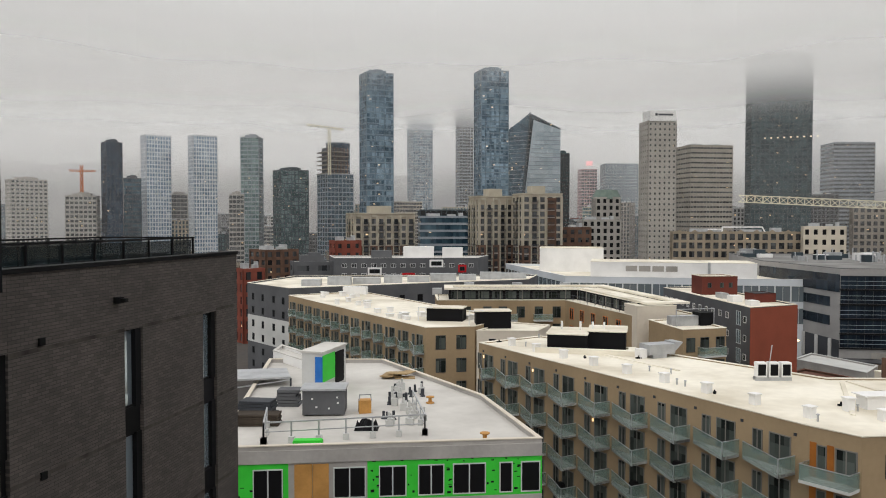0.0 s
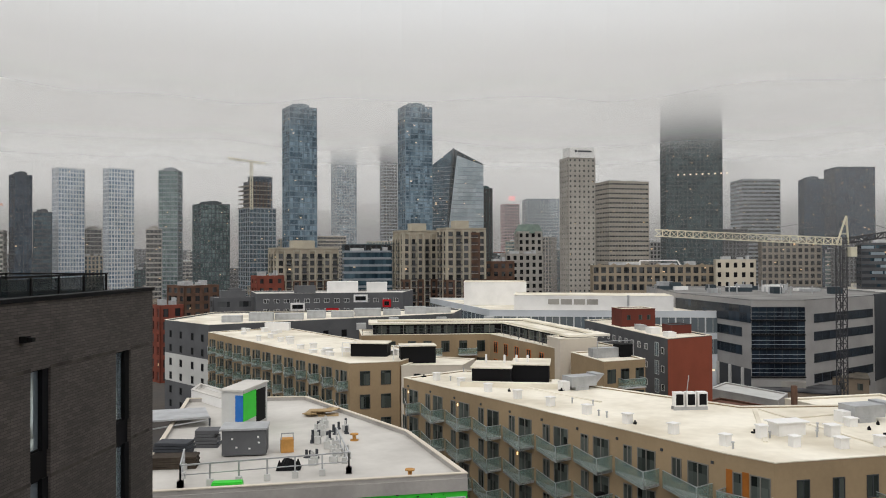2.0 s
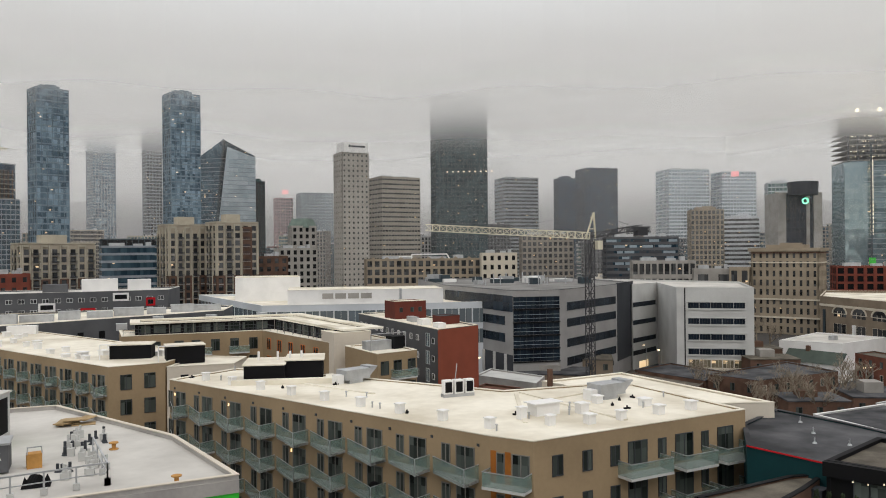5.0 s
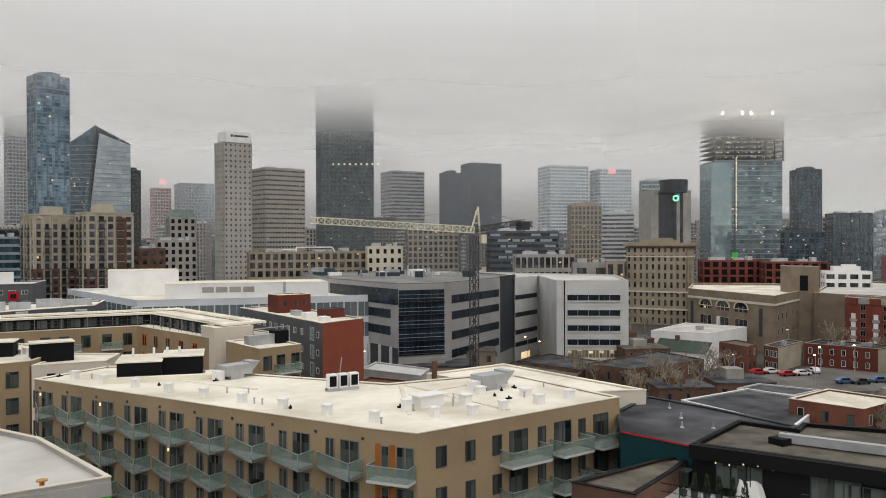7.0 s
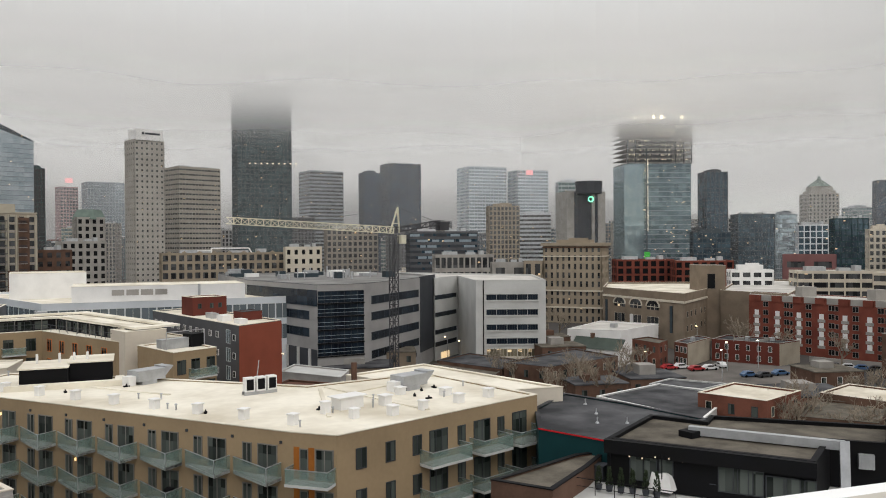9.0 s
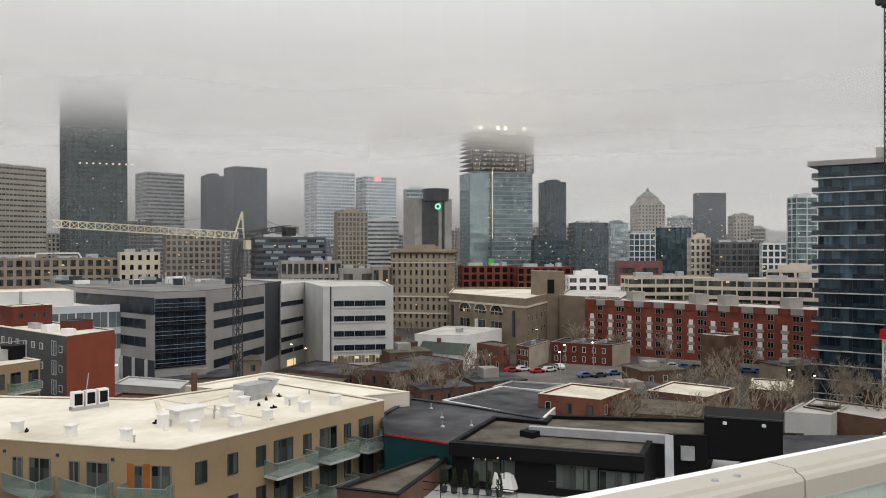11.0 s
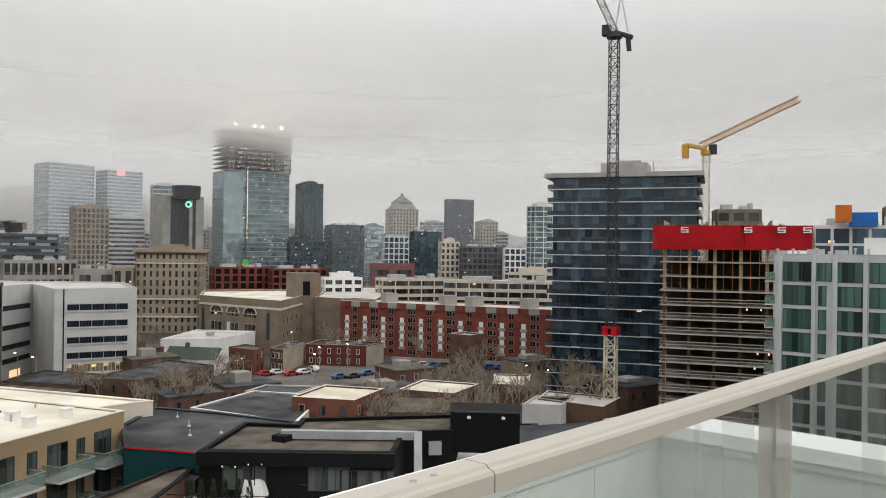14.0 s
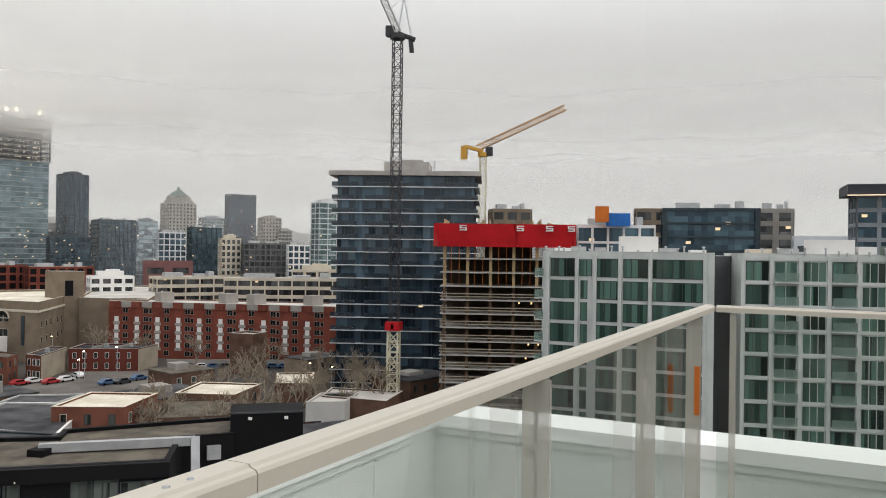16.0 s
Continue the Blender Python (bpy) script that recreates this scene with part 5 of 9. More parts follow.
tower('apartment_block', 'cream block with roof pavilion', 314.0, 114.3, 20.5, 8.2, 25.2, -70.0, 'grey', 'cream', fh=3.0, bay=5, band=1.3, pier=1.0, top='box')
tower('apartment_block', 'red brick apartment block with balconies', -55.1, 227.7, 6.7, 6.1, 20.7, 37.6, 'grey', 'red_brick', fh=3.0, bay=4, band=1.2, pier=1.8, top='low')
tower('apartment_block', 'brown brick apartment block with balconies', -70.3, 332.5, 15.3, 13.7, 22.6, 41.9, 'grey', 'brown_brick', fh=3.0, bay=4, band=1.2, pier=1.8, top='low')
tower('apartment_block', 'grey cabin block with lit windows', -38.9, 237.4, 12.1, 7.3, 22.2, 17.3, 'grey', 'slate', fh=2.9, bay=5, band=1.6, pier=2.6, top='box')
tower('office_tower', 'tan office block with setbacks', 228.6, 25.5, 11.4, 8.0, 45.7, -73.6, 'grey', 'tan_dark', fh=3.1, bay=4, band=1.2, pier=1.2, top='low')
tower('office_tower', 'white framed office block with dark panes', 174.7, -3.0, 16.1, 8.1, 39.5, -87.0, 'bluedark', 'white', fh=3.2, bay=3.4, band=0.5, pier=0.5, top='low')
tower('office_tower', 'tan apartment block behind site boxes', 217.9, -13.6, 9.6, 5.7, 45.4, -89.6, 'grey', 'tan_dark', fh=3.1, bay=4, band=1.2, pier=1.2, top='')
tower('apartment_block', 'dark balcony block with long slab lines', 198.9, -25.3, 21.7, 8.7, 44.4, -91.3, 'bluedark', 'steel_dark', fh=3.1, bay=30, band=0.5, pier=0.3, deep=0.8, top='low')
tower('apartment_block', 'light grey block with corner balconies', 204.3, -41.1, 8.1, 5.7, 44.7, -95.4, 'grey', 'stone', fh=3.1, bay=4, band=1.2, pier=1.4, top='low')
tower('apartment_block', 'dark patterned tower with lit roof edge', 187.0, -60.2, 13.2, 10.5, 46.9, -97.8, 'bluedark', 'slab', fh=3.1, bay=4, band=0.9, pier=0.8, top='')
tower('office_tower', 'pale low hall with flat roof', 167.4, -42.0, 9.8, 4.9, 37.4, -104.1, 'grey', 'pale', fh=4, bay=12, band=3, pier=2, top='')

# ---- dark brick neighbour ----
G["smoke_dark"] = frosted("dark_smoked_glass", (0.012, 0.02, 0.022), 0.62)
G["lampsoft"] = lamp_mat("soft_warm_glow", (1.0, 0.66, 0.3), 0.8)

def brick_mat(name, col, col2, mortar, w, h):
    m, n, l, p = nodes_of(name)
    co, mp, br, nz, k, mr, b = n.new("ShaderNodeTexCoord"), n.new("ShaderNodeMapping"), n.new("ShaderNodeTexBrick"), n.new("ShaderNodeTexNoise"), n.new("ShaderNodeMixRGB"), n.new("ShaderNodeMapRange"), n.new("ShaderNodeBump")
    mp.inputs["Rotation"].default_value = (radians(90), 0, 0)
    br.inputs["Color1"].default_value, br.inputs["Color2"].default_value, br.inputs["Mortar"].default_value = (*col, 1), (*col2, 1), (*mortar, 1)
    br.inputs["Scale"].default_value, br.inputs["Mortar Size"].default_value = 1.0, 0.008
    br.inputs["Brick Width"].default_value, br.inputs["Row Height"].default_value = w, h
    nz.inputs["Scale"].default_value, nz.inputs["Detail"].default_value = 0.6, 7
    mr.inputs["From Min"].default_value, mr.inputs["From Max"].default_value, mr.inputs["To Min"].default_value, mr.inputs["To Max"].default_value = 0.3, 0.75, 0.8, 1.3
    k.blend_type = "MULTIPLY"
    k.inputs[0].default_value = 1
    l.new(co.outputs["Object"], mp.inputs[0])
    l.new(mp.outputs[0], br.inputs["Vector"])
    l.new(co.outputs["Object"], nz.inputs["Vector"])
    l.new(nz.outputs["Fac"], mr.inputs["Value"])
    l.new(br.outputs["Color"], k.inputs[1])
    l.new(mr.outputs[0], k.inputs[2])
    l.new(k.outputs[0], p.inputs["Base Color"])
    b.inputs["Strength"].default_value, b.inputs["Distance"].default_value = 0.4, 0.02
    b.invert = True
    l.new(br.outputs["Fac"], b.inputs["Height"])
    l.new(b.outputs[0], p.inputs["Normal"])
    p.inputs["Roughness"].default_value = 0.8
    return m


M["dark_brick"] = brick_mat("dark_brick", (0.050, 0.041, 0.036), (0.084, 0.070, 0.061), (0.031, 0.027, 0.024), 0.24, 0.075)
M["course_brick"] = mat("course_brick", (0.085, 0.074, 0.065), 0.85, 0.3, 1.5, 9.0, 0.2)
D1, D0 = (-6.72, 25.8), (-8.8, 14.9)
dv = (Vector(D1) - Vector(D0)).normalized()
dn = Vector((-dv.y, dv.x))
DH = 33.08
dark = thing("brick_house", "dark brown brick apartment house with slot windows", "building", Matrix.Translation((D0[0], D0[1], 0)) @ Matrix.Rotation(math.atan2(dv.y, dv.x), 4, "Z"))
DL = (Vector(D1) - Vector(D0)).length
slots = [(0.82, 1.08, 29.29, 31.40), (5.06, 5.87, 29.34, 31.33), (9.07, 9.93, 29.27, 31.30)]
cols = [(a, b) for a, b, c, d in slots]
cuts = [0.0] + [v for c in cols for v in c] + [DL]
for i in range(0, len(cuts), 2):
    part("wall_pier", Shape().box(cuts[i], cuts[i + 1], 0, 0.3, 0, DH - 0.1), M["dark_brick"], dark)
for (a, b), (_, _, zb, zt) in zip(cols, slots):
    tall = zt - zb
    storey = tall / 0.747
    part("lintel", Shape().box(a, b, 0.002, 0.3, zt, DH - 0.1), M["dark_brick"], dark)
    for k in range(9):
        z1 = zt - k * storey
        z0 = z1 - tall
        if z0 < 0.5:
            break
        win = part("window", Shape().box(a, a + 0.05, 0.14, 0.24, z0, z1).box(b - 0.24, b, 0.06, 0.24, z0, z1).box(a, b, 0.14, 0.24, z1 - 0.05, z1).box(a, b, 0.14, 0.24, z0, z0 + 0.05), M["black"], dark, "black metal window frame")
        part("pane", Shape().box(a + 0.04, b - 0.23, 0.18, 0.2, z0 + 0.04, z1 - 0.04), G["mirror"], win)
        part("spandrel", Shape().box(a, b, 0.1, 0.25, z1 - storey, z0), M["black"], dark)
for k in range(5):
    z = slots[1][3] - 0.02 - k * (slots[1][3] - slots[1][2]) / 0.747
    for i in range(0, len(cuts), 2):
        part("soldier_course", Shape().box(cuts[i], cuts[i + 1], -0.012, 0.0, z, z + 0.09), M["course_brick"], dark)
part("body", Shape().box(0.02, DL - 0.02, 0.31, 14, 0, DH - 0.5), M["dark_brick"], dark)
part("side_wall", Shape().box(DL - 0.01, DL + 0.25, 0.0, 14.2, 0, DH - 0.09), M["dark_brick"], dark)
part("coping", Shape().box(0, DL + 0.3, -0.05, 0.35, DH - 0.1, DH), M["black"], dark, "black metal roof edge")
part("roof", Shape().box(0, DL - 0.01, 0.36, 14, DH - 0.5, DH - 0.3), M["dark_roof"], dark)
for v, off in ((0.95, 1.0), (0.95, 4.2)):
    r = part("roof_railing", Shape().box(0, DL - 0.6, off, off + 0.05, DH + 0.42, DH + 0.47), M["black"], dark, "black roof railing with glass")
    for i in range(9):
        part("post", Shape().box(0.4 + i * (DL - 1.1) / 8, 0.45 + i * (DL - 1.1) / 8, off, off + 0.05, DH - 0.3, DH + 0.42), M["black"], r)
    part("pane", Shape().box(0.1, DL - 0.7, off + 0.06, off + 0.075, DH - 0.25, DH + 0.38), G["smoke_dark"], r)
part("roof_railing", Shape().box(DL - 0.65, DL - 0.6, 1.0, 4.25, DH + 0.42, DH + 0.47), M["black"], dark)
part("wall_lamp", Shape().box(4.62, 4.82, -0.16, 0.0, 32.05, 32.2).box(4.66, 4.78, -0.3, -0.16, 32.08, 32.17), M["black"], dark, "small black wall lamp")
for z in (31.43, 28.6):
    part("wall_vent", Shape().box(1.95, 2.13, -0.05, 0.0, z, z + 0.16), M["black"], dark, "square black wall vent")
pw = (-7.67, 14.14, 35.40)
solid("penthouse_wall", Shape().box(-3, 0, 0, 0.5, DH - 0.3, pw[2]), M["black"], "black roof screen wall on the brick house", "wall", pose(pw[0], pw[1], 0, 0, 0, 30))


# ---- mid-distance blocks behind the apartment houses ----
E0, E1, E2 = (-42.9, 175.3), (-30.9, 160.5), (19.8, 185.4)
grey = house("apartment_house", "long grey-brick apartment house, white lower panels", [E0, E1, E2, (E2[0] + 4, E2[1] + 16), (E0[0] + 6, E0[1] + 22)], 20.5, "slate", "white_roof", 0.3)
rows_of_windows(grey, E0, E1, [17.3 - k * 2.9 for k in range(6)], [0.12, 0.36, 0.62, 0.84], 1.0, 1.5, "black", "mull_dark", 1)
mE, LE = on_wall(grey, E0, E1)
part("white_panel", Shape().box(0.05, LE - 0.05, -0.008, 0.0, 8.2, 14.0), M["light_concrete"], grey, "white cladding band", mE)
rows_of_windows(grey, E1, E2, [17.0, 14.0], [0.05 + 0.075 * i for i in range(12)], 1.3, 1.5, "black", "mull_dark", 1)
for i in range(9):
    roof_box(E1[0] + (E2[0] - E1[0]) * (i + 0.5) / 9, E1[1] + (E2[1] - E1[1]) * (i + 0.5) / 9 + 9, 20.55, 4 + i % 3, 2.5, 1.3 + 0.4 * (i % 2), 0, "galv", "grey ventilation unit on a flat roof", "roof_unit", False)
T2 = (-31.22, 229.99, 23.45), (10.16, 231.88, 23.85)
slate2 = house("school_block", "dark slate block with scattered white and red windows", [T2[0][:2], T2[1][:2], (T2[1][0] + 4, T2[1][1] + 18), (T2[0][0] - 4, T2[0][1] + 18)], T2[0][2], "slate", "grey_roof", 0.3)
rows_of_windows(slate2, T2[0][:2], T2[1][:2], [T2[0][2] - 2.4 - 2.8 * k for k in range(3)], [0.05 + 0.068 * i for i in range(14)], 1.5, 1.1, "grey", "white", 2)
mT, LT = on_wall(slate2, T2[0][:2], T2[1][:2])
for u, z, w, mm in ((0.23, 4.6, 4, "white"), (0.47, 6.2, 3.6, "red"), (0.66, 2.4, 4, "white"), (0.86, 3.9, 2.4, "red")):
    part("bay_frame", Shape().box(u * LT, u * LT + w, -0.25, 0, T2[0][2] - z, T2[0][2] - z + 2.2), M[mm], slate2, "bold coloured bay window frame", mT)
    put_window(slate2, mT, u * LT + 0.5, T2[0][2] - z + 0.5, w - 1.0, 1.2, "black", "mull_dark", 2).matrix_basis.translation += (mT.to_3x3() @ Vector((0, -0.27, 0)))
roof_box(T2[0][0] + 13, T2[0][1] + 8, T2[0][2], 6, 4, 2.2, 0, "slate", "dark roof cabin on the slate block", "roof_cabin", False)
roof_box(T2[0][0] + 24, T2[0][1] + 8, T2[0][2], 9, 5, 3.4, 0, "white", "pale roof cabin on the slate block", "roof_cabin", False)
roof_box(T2[0][0] + 34, T2[0][1] + 6, T2[0][2], 6, 4, 3.2, 0, "white", "pale roof cabin on the slate block", "roof_cabin", False)

# white works building with plant boxes and glass ground storeys
W0, W1, W2, W3 = (19.7, 251.4), (30.5, 194.8), (82.0, 180.0), (89.4, 227.2)
W1 = (29.4, 192.2)
works = house("works_building", "white works building with glazed walls and plant boxes", [W0, W1, W2, W3], 20.5, "pale", "white_roof", 0.6, "white")
for p, q, n in ((W1, W2, 16), (W0, W1, 8)):
    m, L = on_wall(works, p, q)
    for i in range(n):
        put_window(works, m, i * L / n + 0.1, 16.0, L / n - 0.2, 3.6, "mirror", "mullion", 2, "glazing")
        put_window(works, m, i * L / n + 0.1, 11.0, L / n - 0.2, 3.6, "mirror", "mullion", 2, "glazing")
b0, b1 = (26.65, 220.49, 26.84), (43.71, 217.75, 26.31)
house("plant_box", "plain white plant box on the works roof", [b0[:2], b1[:2], (b1[0] + 2, b1[1] + 14), (b0[0] + 2, b0[1] + 14)], b0[2] - 20.5, "white", "white_roof", 0.1, z0=20.5)
b0, b1 = (35.59, 192.84, 24.46), (71.74, 182.50, 25.35)
pb = house("plant_box", "long white plant box with a row of grey louvres", [b0[:2], b1[:2], (b1[0] + 3, b1[1] + 14), (b0[0] + 3, b0[1] + 14)], b0[2] - 20.5, "white", "white_roof", 0.1, z0=20.5)
mP, LP = on_wall(pb, b0[:2], b1[:2])
for i in range(4):
    part("louvre", Shape().box(LP * 0.22 + i * LP * 0.082, LP * 0.29 + i * LP * 0.082, -0.06, 0, 1.9, 3.2), M["stone"], pb, m=mP)
part("downpipe", Shape().box(LP * 0.715, LP * 0.73, -0.2, 0, 0, 4.2), M["galv"], pb, m=mP)

# ---- grey office with ribbon windows, and the pale school beside it ----
O1, O2, O3, O4, O5 = (79.7, 201.1), (82.4, 165.9), (93.8, 164.2), (120.8, 181.1), (132.2, 190.5)
office = house("office_building", "grey office building with dark ribbon windows", [O1, O2, O3, O4, O5, (O5[0] + 4, O5[1] + 45), (O1[0] + 10, O1[1] + 50)], 24.0, "office_grey", "roof_grey", 0.4, "charcoal")
m, L = on_wall(office, O1, O2)
part("glass_band", Shape().box(0, L, -0.15, 0, 19.5, 23.2), G["navy"], office, "dark blue glass top storey", m)
for z in (12.2, 16.2):
    put_window(office, m, L * 0.50, z, L * 0.40, 2.1, "navy", "mull_dark", 3)
# Charcoal sheet on the wall stands for the shaded space behind the columns.
part("undercroft", Shape().box(L * 0.45, L, -0.05, 0, 4.5, 9.5), M["charcoal"], office, m=m)
for u in (0.6, 0.75, 0.9):
    part("column", Shape().box(L * u, L * u + 0.8, -0.4, 0.3, 4.5, 9.5), M["light_concrete"], office, m=m)
m, L = on_wall(office, O2, O3)
for k in range(5):
    put_window(office, m, 0.1, 8.0 + k * 3.05, L - 0.2, 2.75, "navy", "mull_dark", 7)
    part("slab_edge", Shape().box(0, L, -0.3, 0, 7.72 + k * 3.05, 7.95 + k * 3.05), M["black"], office, m=m)
    for dz in (0.75, 1.6):
        part("glazing_bar", Shape().box(0.1, L - 0.1, -0.14, -0.06, 8.0 + dz + k * 3.05, 8.08 + dz + k * 3.05), M["floor_line"], office, m=m)
m, L = on_wall(office, O3, O4)
for k, z in enumerate((19.3, 15.4, 10.6, 6.2)):
    put_window(office, m, L * 0.11, z, L * 0.86, 2.0, "navy", "mull_dark", 8)
put_window(office, m, L * 0.1, 2.2, L * 0.2, 1.2, "navy", "mull_dark", 2)
put_window(office, m, L * 0.64, 3.2, L * 0.28, 1.2, "navy", "mull_dark", 4)
m, L = on_wall(office, O4, O5)
part("stair_wall", Shape().box(0, L, -0.15, 0.3, 4.0, 24.7), M["charcoal"], office, "charcoal stair tower wall", m)
for i in range(22):
    u, v = random.uniform(0.05, 0.95), random.uniform(8, 38)
    roof_box(O1[0] + (O4[0] - O1[0]) * u + v * 0.15, O1[1] + (O4[1] - O1[1]) * u + v, 24.05, random.uniform(1.5, 5), random.uniform(1.5, 3), random.uniform(0.8, 2.4), random.uniform(-10, 10), random.choice(("galv", "white", "steel_dark")), "metal ventilation unit on the office roof", "roof_unit", False)
for i in range(14):
    u, v = random.uniform(0.05, 0.95), random.uniform(8, 36)
    solid("vent_pipe", Shape().cone(0, 0, 0, random.uniform(1.2, 3.2), 0.18, 0.18, 8), M["galv"], "thin metal vent pipe on the office roof", "pipe", pose(O1[0] + (O4[0] - O1[0]) * u, O1[1] + (O4[1] - O1[1]) * u + v, 24.0), group="vent pipes")
Q0, Q1, Q2, Q3 = (130.5, 188.1), (144.5, 195.8), (130.1, 168.3), (145.6, 157.9)
school = house("school_building", "pale grey school building with deep ribbon windows", [Q0, Q1, Q2, Q3, (Q3[0] + 22, Q3[1] + 30), (Q0[0] + 15, Q0[1] + 45)], 23.3, "light_concrete", "grey_roof", 0.5, "light_concrete")
m, L = on_wall(school, Q0, Q1)
for z in (17.5, 12.5, 7.5, 4.0):
    put_window(school, m, 0.3, z, L * 0.9, 1.3, "navy", "mull_dark", 4)
part("lit_entrance", Shape().box(L * 0.25, L * 0.6, -0.05, 0, 0.2, 2.0), G["lampsoft"], school, "lit entrance glass", m)
m, L = on_wall(school, Q2, Q3)
for k, z in enumerate((18.6, 14.6, 10.6, 6.9)):
    for i in range(5):
        put_window(school, m, L * (0.15 + i * 0.148), z, L * 0.142, 1.45, "navy", "mull_dark", 4)
    part("sill_band", Shape().box(L * 0.13, L * 0.9, -0.22, 0, z - 0.4, z - 0.05), M["light_concrete"], school, m=m)
    part("lintel_band", Shape().box(L * 0.13, L * 0.9, -0.14, 0, z + 1.5, z + 1.75), M["light_concrete"], school, m=m)
for i in range(5):
    put_window(school, m, L * (0.15 + i * 0.148), 3.4, L * 0.142, 2.2, "school_lit", "cream", 3)
part("lower_wall", Shape().box(L * 0.14, L, -0.1, 0, 0, 3.6), M["cream"], school, "yellowish lower wall band", m)
part("wall_joint", Shape().box(L * 0.1, L * 0.115, -0.12, 0, 0, 23.8), M["black"], school, m=m)

# ---- old tan brick hotel, arched hall ----
def arch_window(t, m, u, z, w, h):
    n = 10
    pts = [(u, z), (u + w, z)] + [(u + w / 2 + w / 2 * math.cos(math.pi * i / n), z + h + w / 2 * 0.7 * math.sin(math.pi * i / n)) for i in range(n + 1)]
    pts = [(a, b) for a, b in pts]
    s = Shape()
    k = len(pts)
    s.hull([(a, -0.06, b) for a, b in pts] + [(a, 0.1, b) for a, b in pts], [tuple(range(k)), tuple(range(2 * k - 1, k - 1, -1))] + [(i, k + i, k + (i + 1) % k, (i + 1) % k) for i in range(k)])
    a = part("arched_window", s, G["grey"], t, m=m)
    rim = Shape()
    for i in range(n):
        c0, c1 = math.pi * i / n, math.pi * (i + 1) / n
        rim.bar((u + w / 2 + w * 0.56 * math.cos(c0), -0.1, z + h + w * 0.42 * math.sin(c0)), (u + w / 2 + w * 0.56 * math.cos(c1), -0.1, z + h + w * 0.42 * math.sin(c1)), 0.35, 0.4)
    part("arch_rim", rim, M["cream"], a)
    part("mullion", Shape().box(u + w * 0.33 - 0.08, u + w * 0.33 + 0.08, -0.1, -0.05, z, z + h + 0.8).box(u + w * 0.66 - 0.08, u + w * 0.66 + 0.08, -0.1, -0.05, z, z + h + 0.8).box(u, u + w, -0.1, -0.05, z + h - 0.1, z + h + 0.1), M["cream"], a)


H0, H1, H2 = (211.8, 199.8), (203.5, 158.3), (252.8, 179.2)
hall = house("brick_hall", "tan brick hall with cream-rimmed arched windows", [H0, H1, H2, (H2[0] + 20, H2[1] + 15), (H0[0] + 27, H0[1] + 23)], 17.0, "tan_dark", "white_roof", 0.7, "cream")
m, L = on_wall(hall, H0, H1)
for i in range(3):
    arch_window(hall, m, L * (0.16 + i * 0.21), 11.6, L * 0.14, 1.0)
    put_window(hall, m, L * (0.16 + i * 0.21), 6.4, L * 0.14, 3.0, "grey", "cream", 3)
    put_window(hall, m, L * (0.16 + i * 0.21), 1.5, L * 0.14, 2.6, "black", "mull_dark", 3)
part("cornice", Shape().box(0, L, -0.3, 0, 14.6, 15.3), M["cream"], hall, "cream stone cornice band", m)
for u in (0.04, 0.85):
    part("banner", Shape().box(L * u, L * u + 1.2, -0.3, -0.1, 5, 13.5), M["steel_dark"], hall, m=m)
part("sign_panel", Shape().box(L * 0.39, L * 0.41, -0.9, -0.1, 4.5, 9.5), M["white"], hall, "upright white sign panel", m)
m, L = on_wall(hall, H1, H2)
for z in (10, 5.5):
    for u in (0.06, 0.15, 0.24, 0.38, 0.47, 0.56, 0.70, 0.79, 0.88):
        put_window(hall, m, L * u, z, 1.5, 2.0, "black", "cream", 1)
part("cornice", Shape().box(0, L, -0.3, 0, 14.6, 15.2), M["cream"], hall, m=m)
j0, j1 = (228.9, 171.5, 25.3), (233.8, 164.8, 25.4)
tw = house("stair_tower", "square tan brick stair tower with dark louvres", [j0[:2], j1[:2], (j1[0] + 5, j1[1] + 8), (j0[0] + 5, j0[1] + 8)], j0[2], "tan_dark", "grey_roof", 0.4)
m, L = on_wall(tw, j0[:2], j1[:2])
put_window(tw, m, L * 0.3, j0[2] - 7.5, L * 0.3, 5, "black", "mull_dark", 1)
house("brick_hall", "tan brick rear hall with pale cornice", [(231.5, 165.2), (229.3, 139.5), (310.9, 178.1), (315.1, 214.0)], 16.8, "tan_dark", "grey_roof", 0.6, "cream")

# ---- long red brick apartment row ----
V0, V1 = (223.5, 149.1), (225.4, 72.2)
vx, vy = V1[0] - V0[0], V1[1] - V0[1]
redrow = house("apartment_row", "long red brick apartment row with pale window strips", [V0, V1, (V1[0] + 16, V1[1] + 6), (V0[0] + 14, V0[1] + 8)], 16.8, "red_brick", "grey_roof", 0.3, "stone")
m, L = on_wall(redrow, V0, V1)
for i in range(11):
    u = L * (0.02 + i * 0.089)
    for k in range(6):
        z = 13.6 - k * 2.55
        put_window(redrow, m, u + L * 0.043, z, 1.7, 1.6, "black", "stone", 2)
        if i % 2:
            put_window(redrow, m, u + L * 0.068, z, 0.9, 1.4, "black", "stone", 1)
        if 0 < k < 5 and i < 10:
            part("spandrel_panel", Shape().box(u + 0.5, u + 1.85, -0.12, 0, z - 0.1, z + 1.45), M["white"], redrow, "pale grey spandrel panel", m)
            part("spandrel_panel", Shape().box(u + 0.05, u + 2.3, -0.09, 0, z - 0.95, z - 0.1), M["stone"], redrow, m=m)
    part("roof_gable" if i % 2 else "roof_panel", Shape().box(u + L * 0.036, u + L * 0.085, -0.12, 0, 15.4, 17.2), M["stone"], redrow, "pale grey attic panel", m)
    part("brick_bay", Shape().box(u - 0.6, u + L * 0.028, -0.35, -0.16 + 0.15, 15.3, 17.15), M["red_brick"], redrow, m=m)
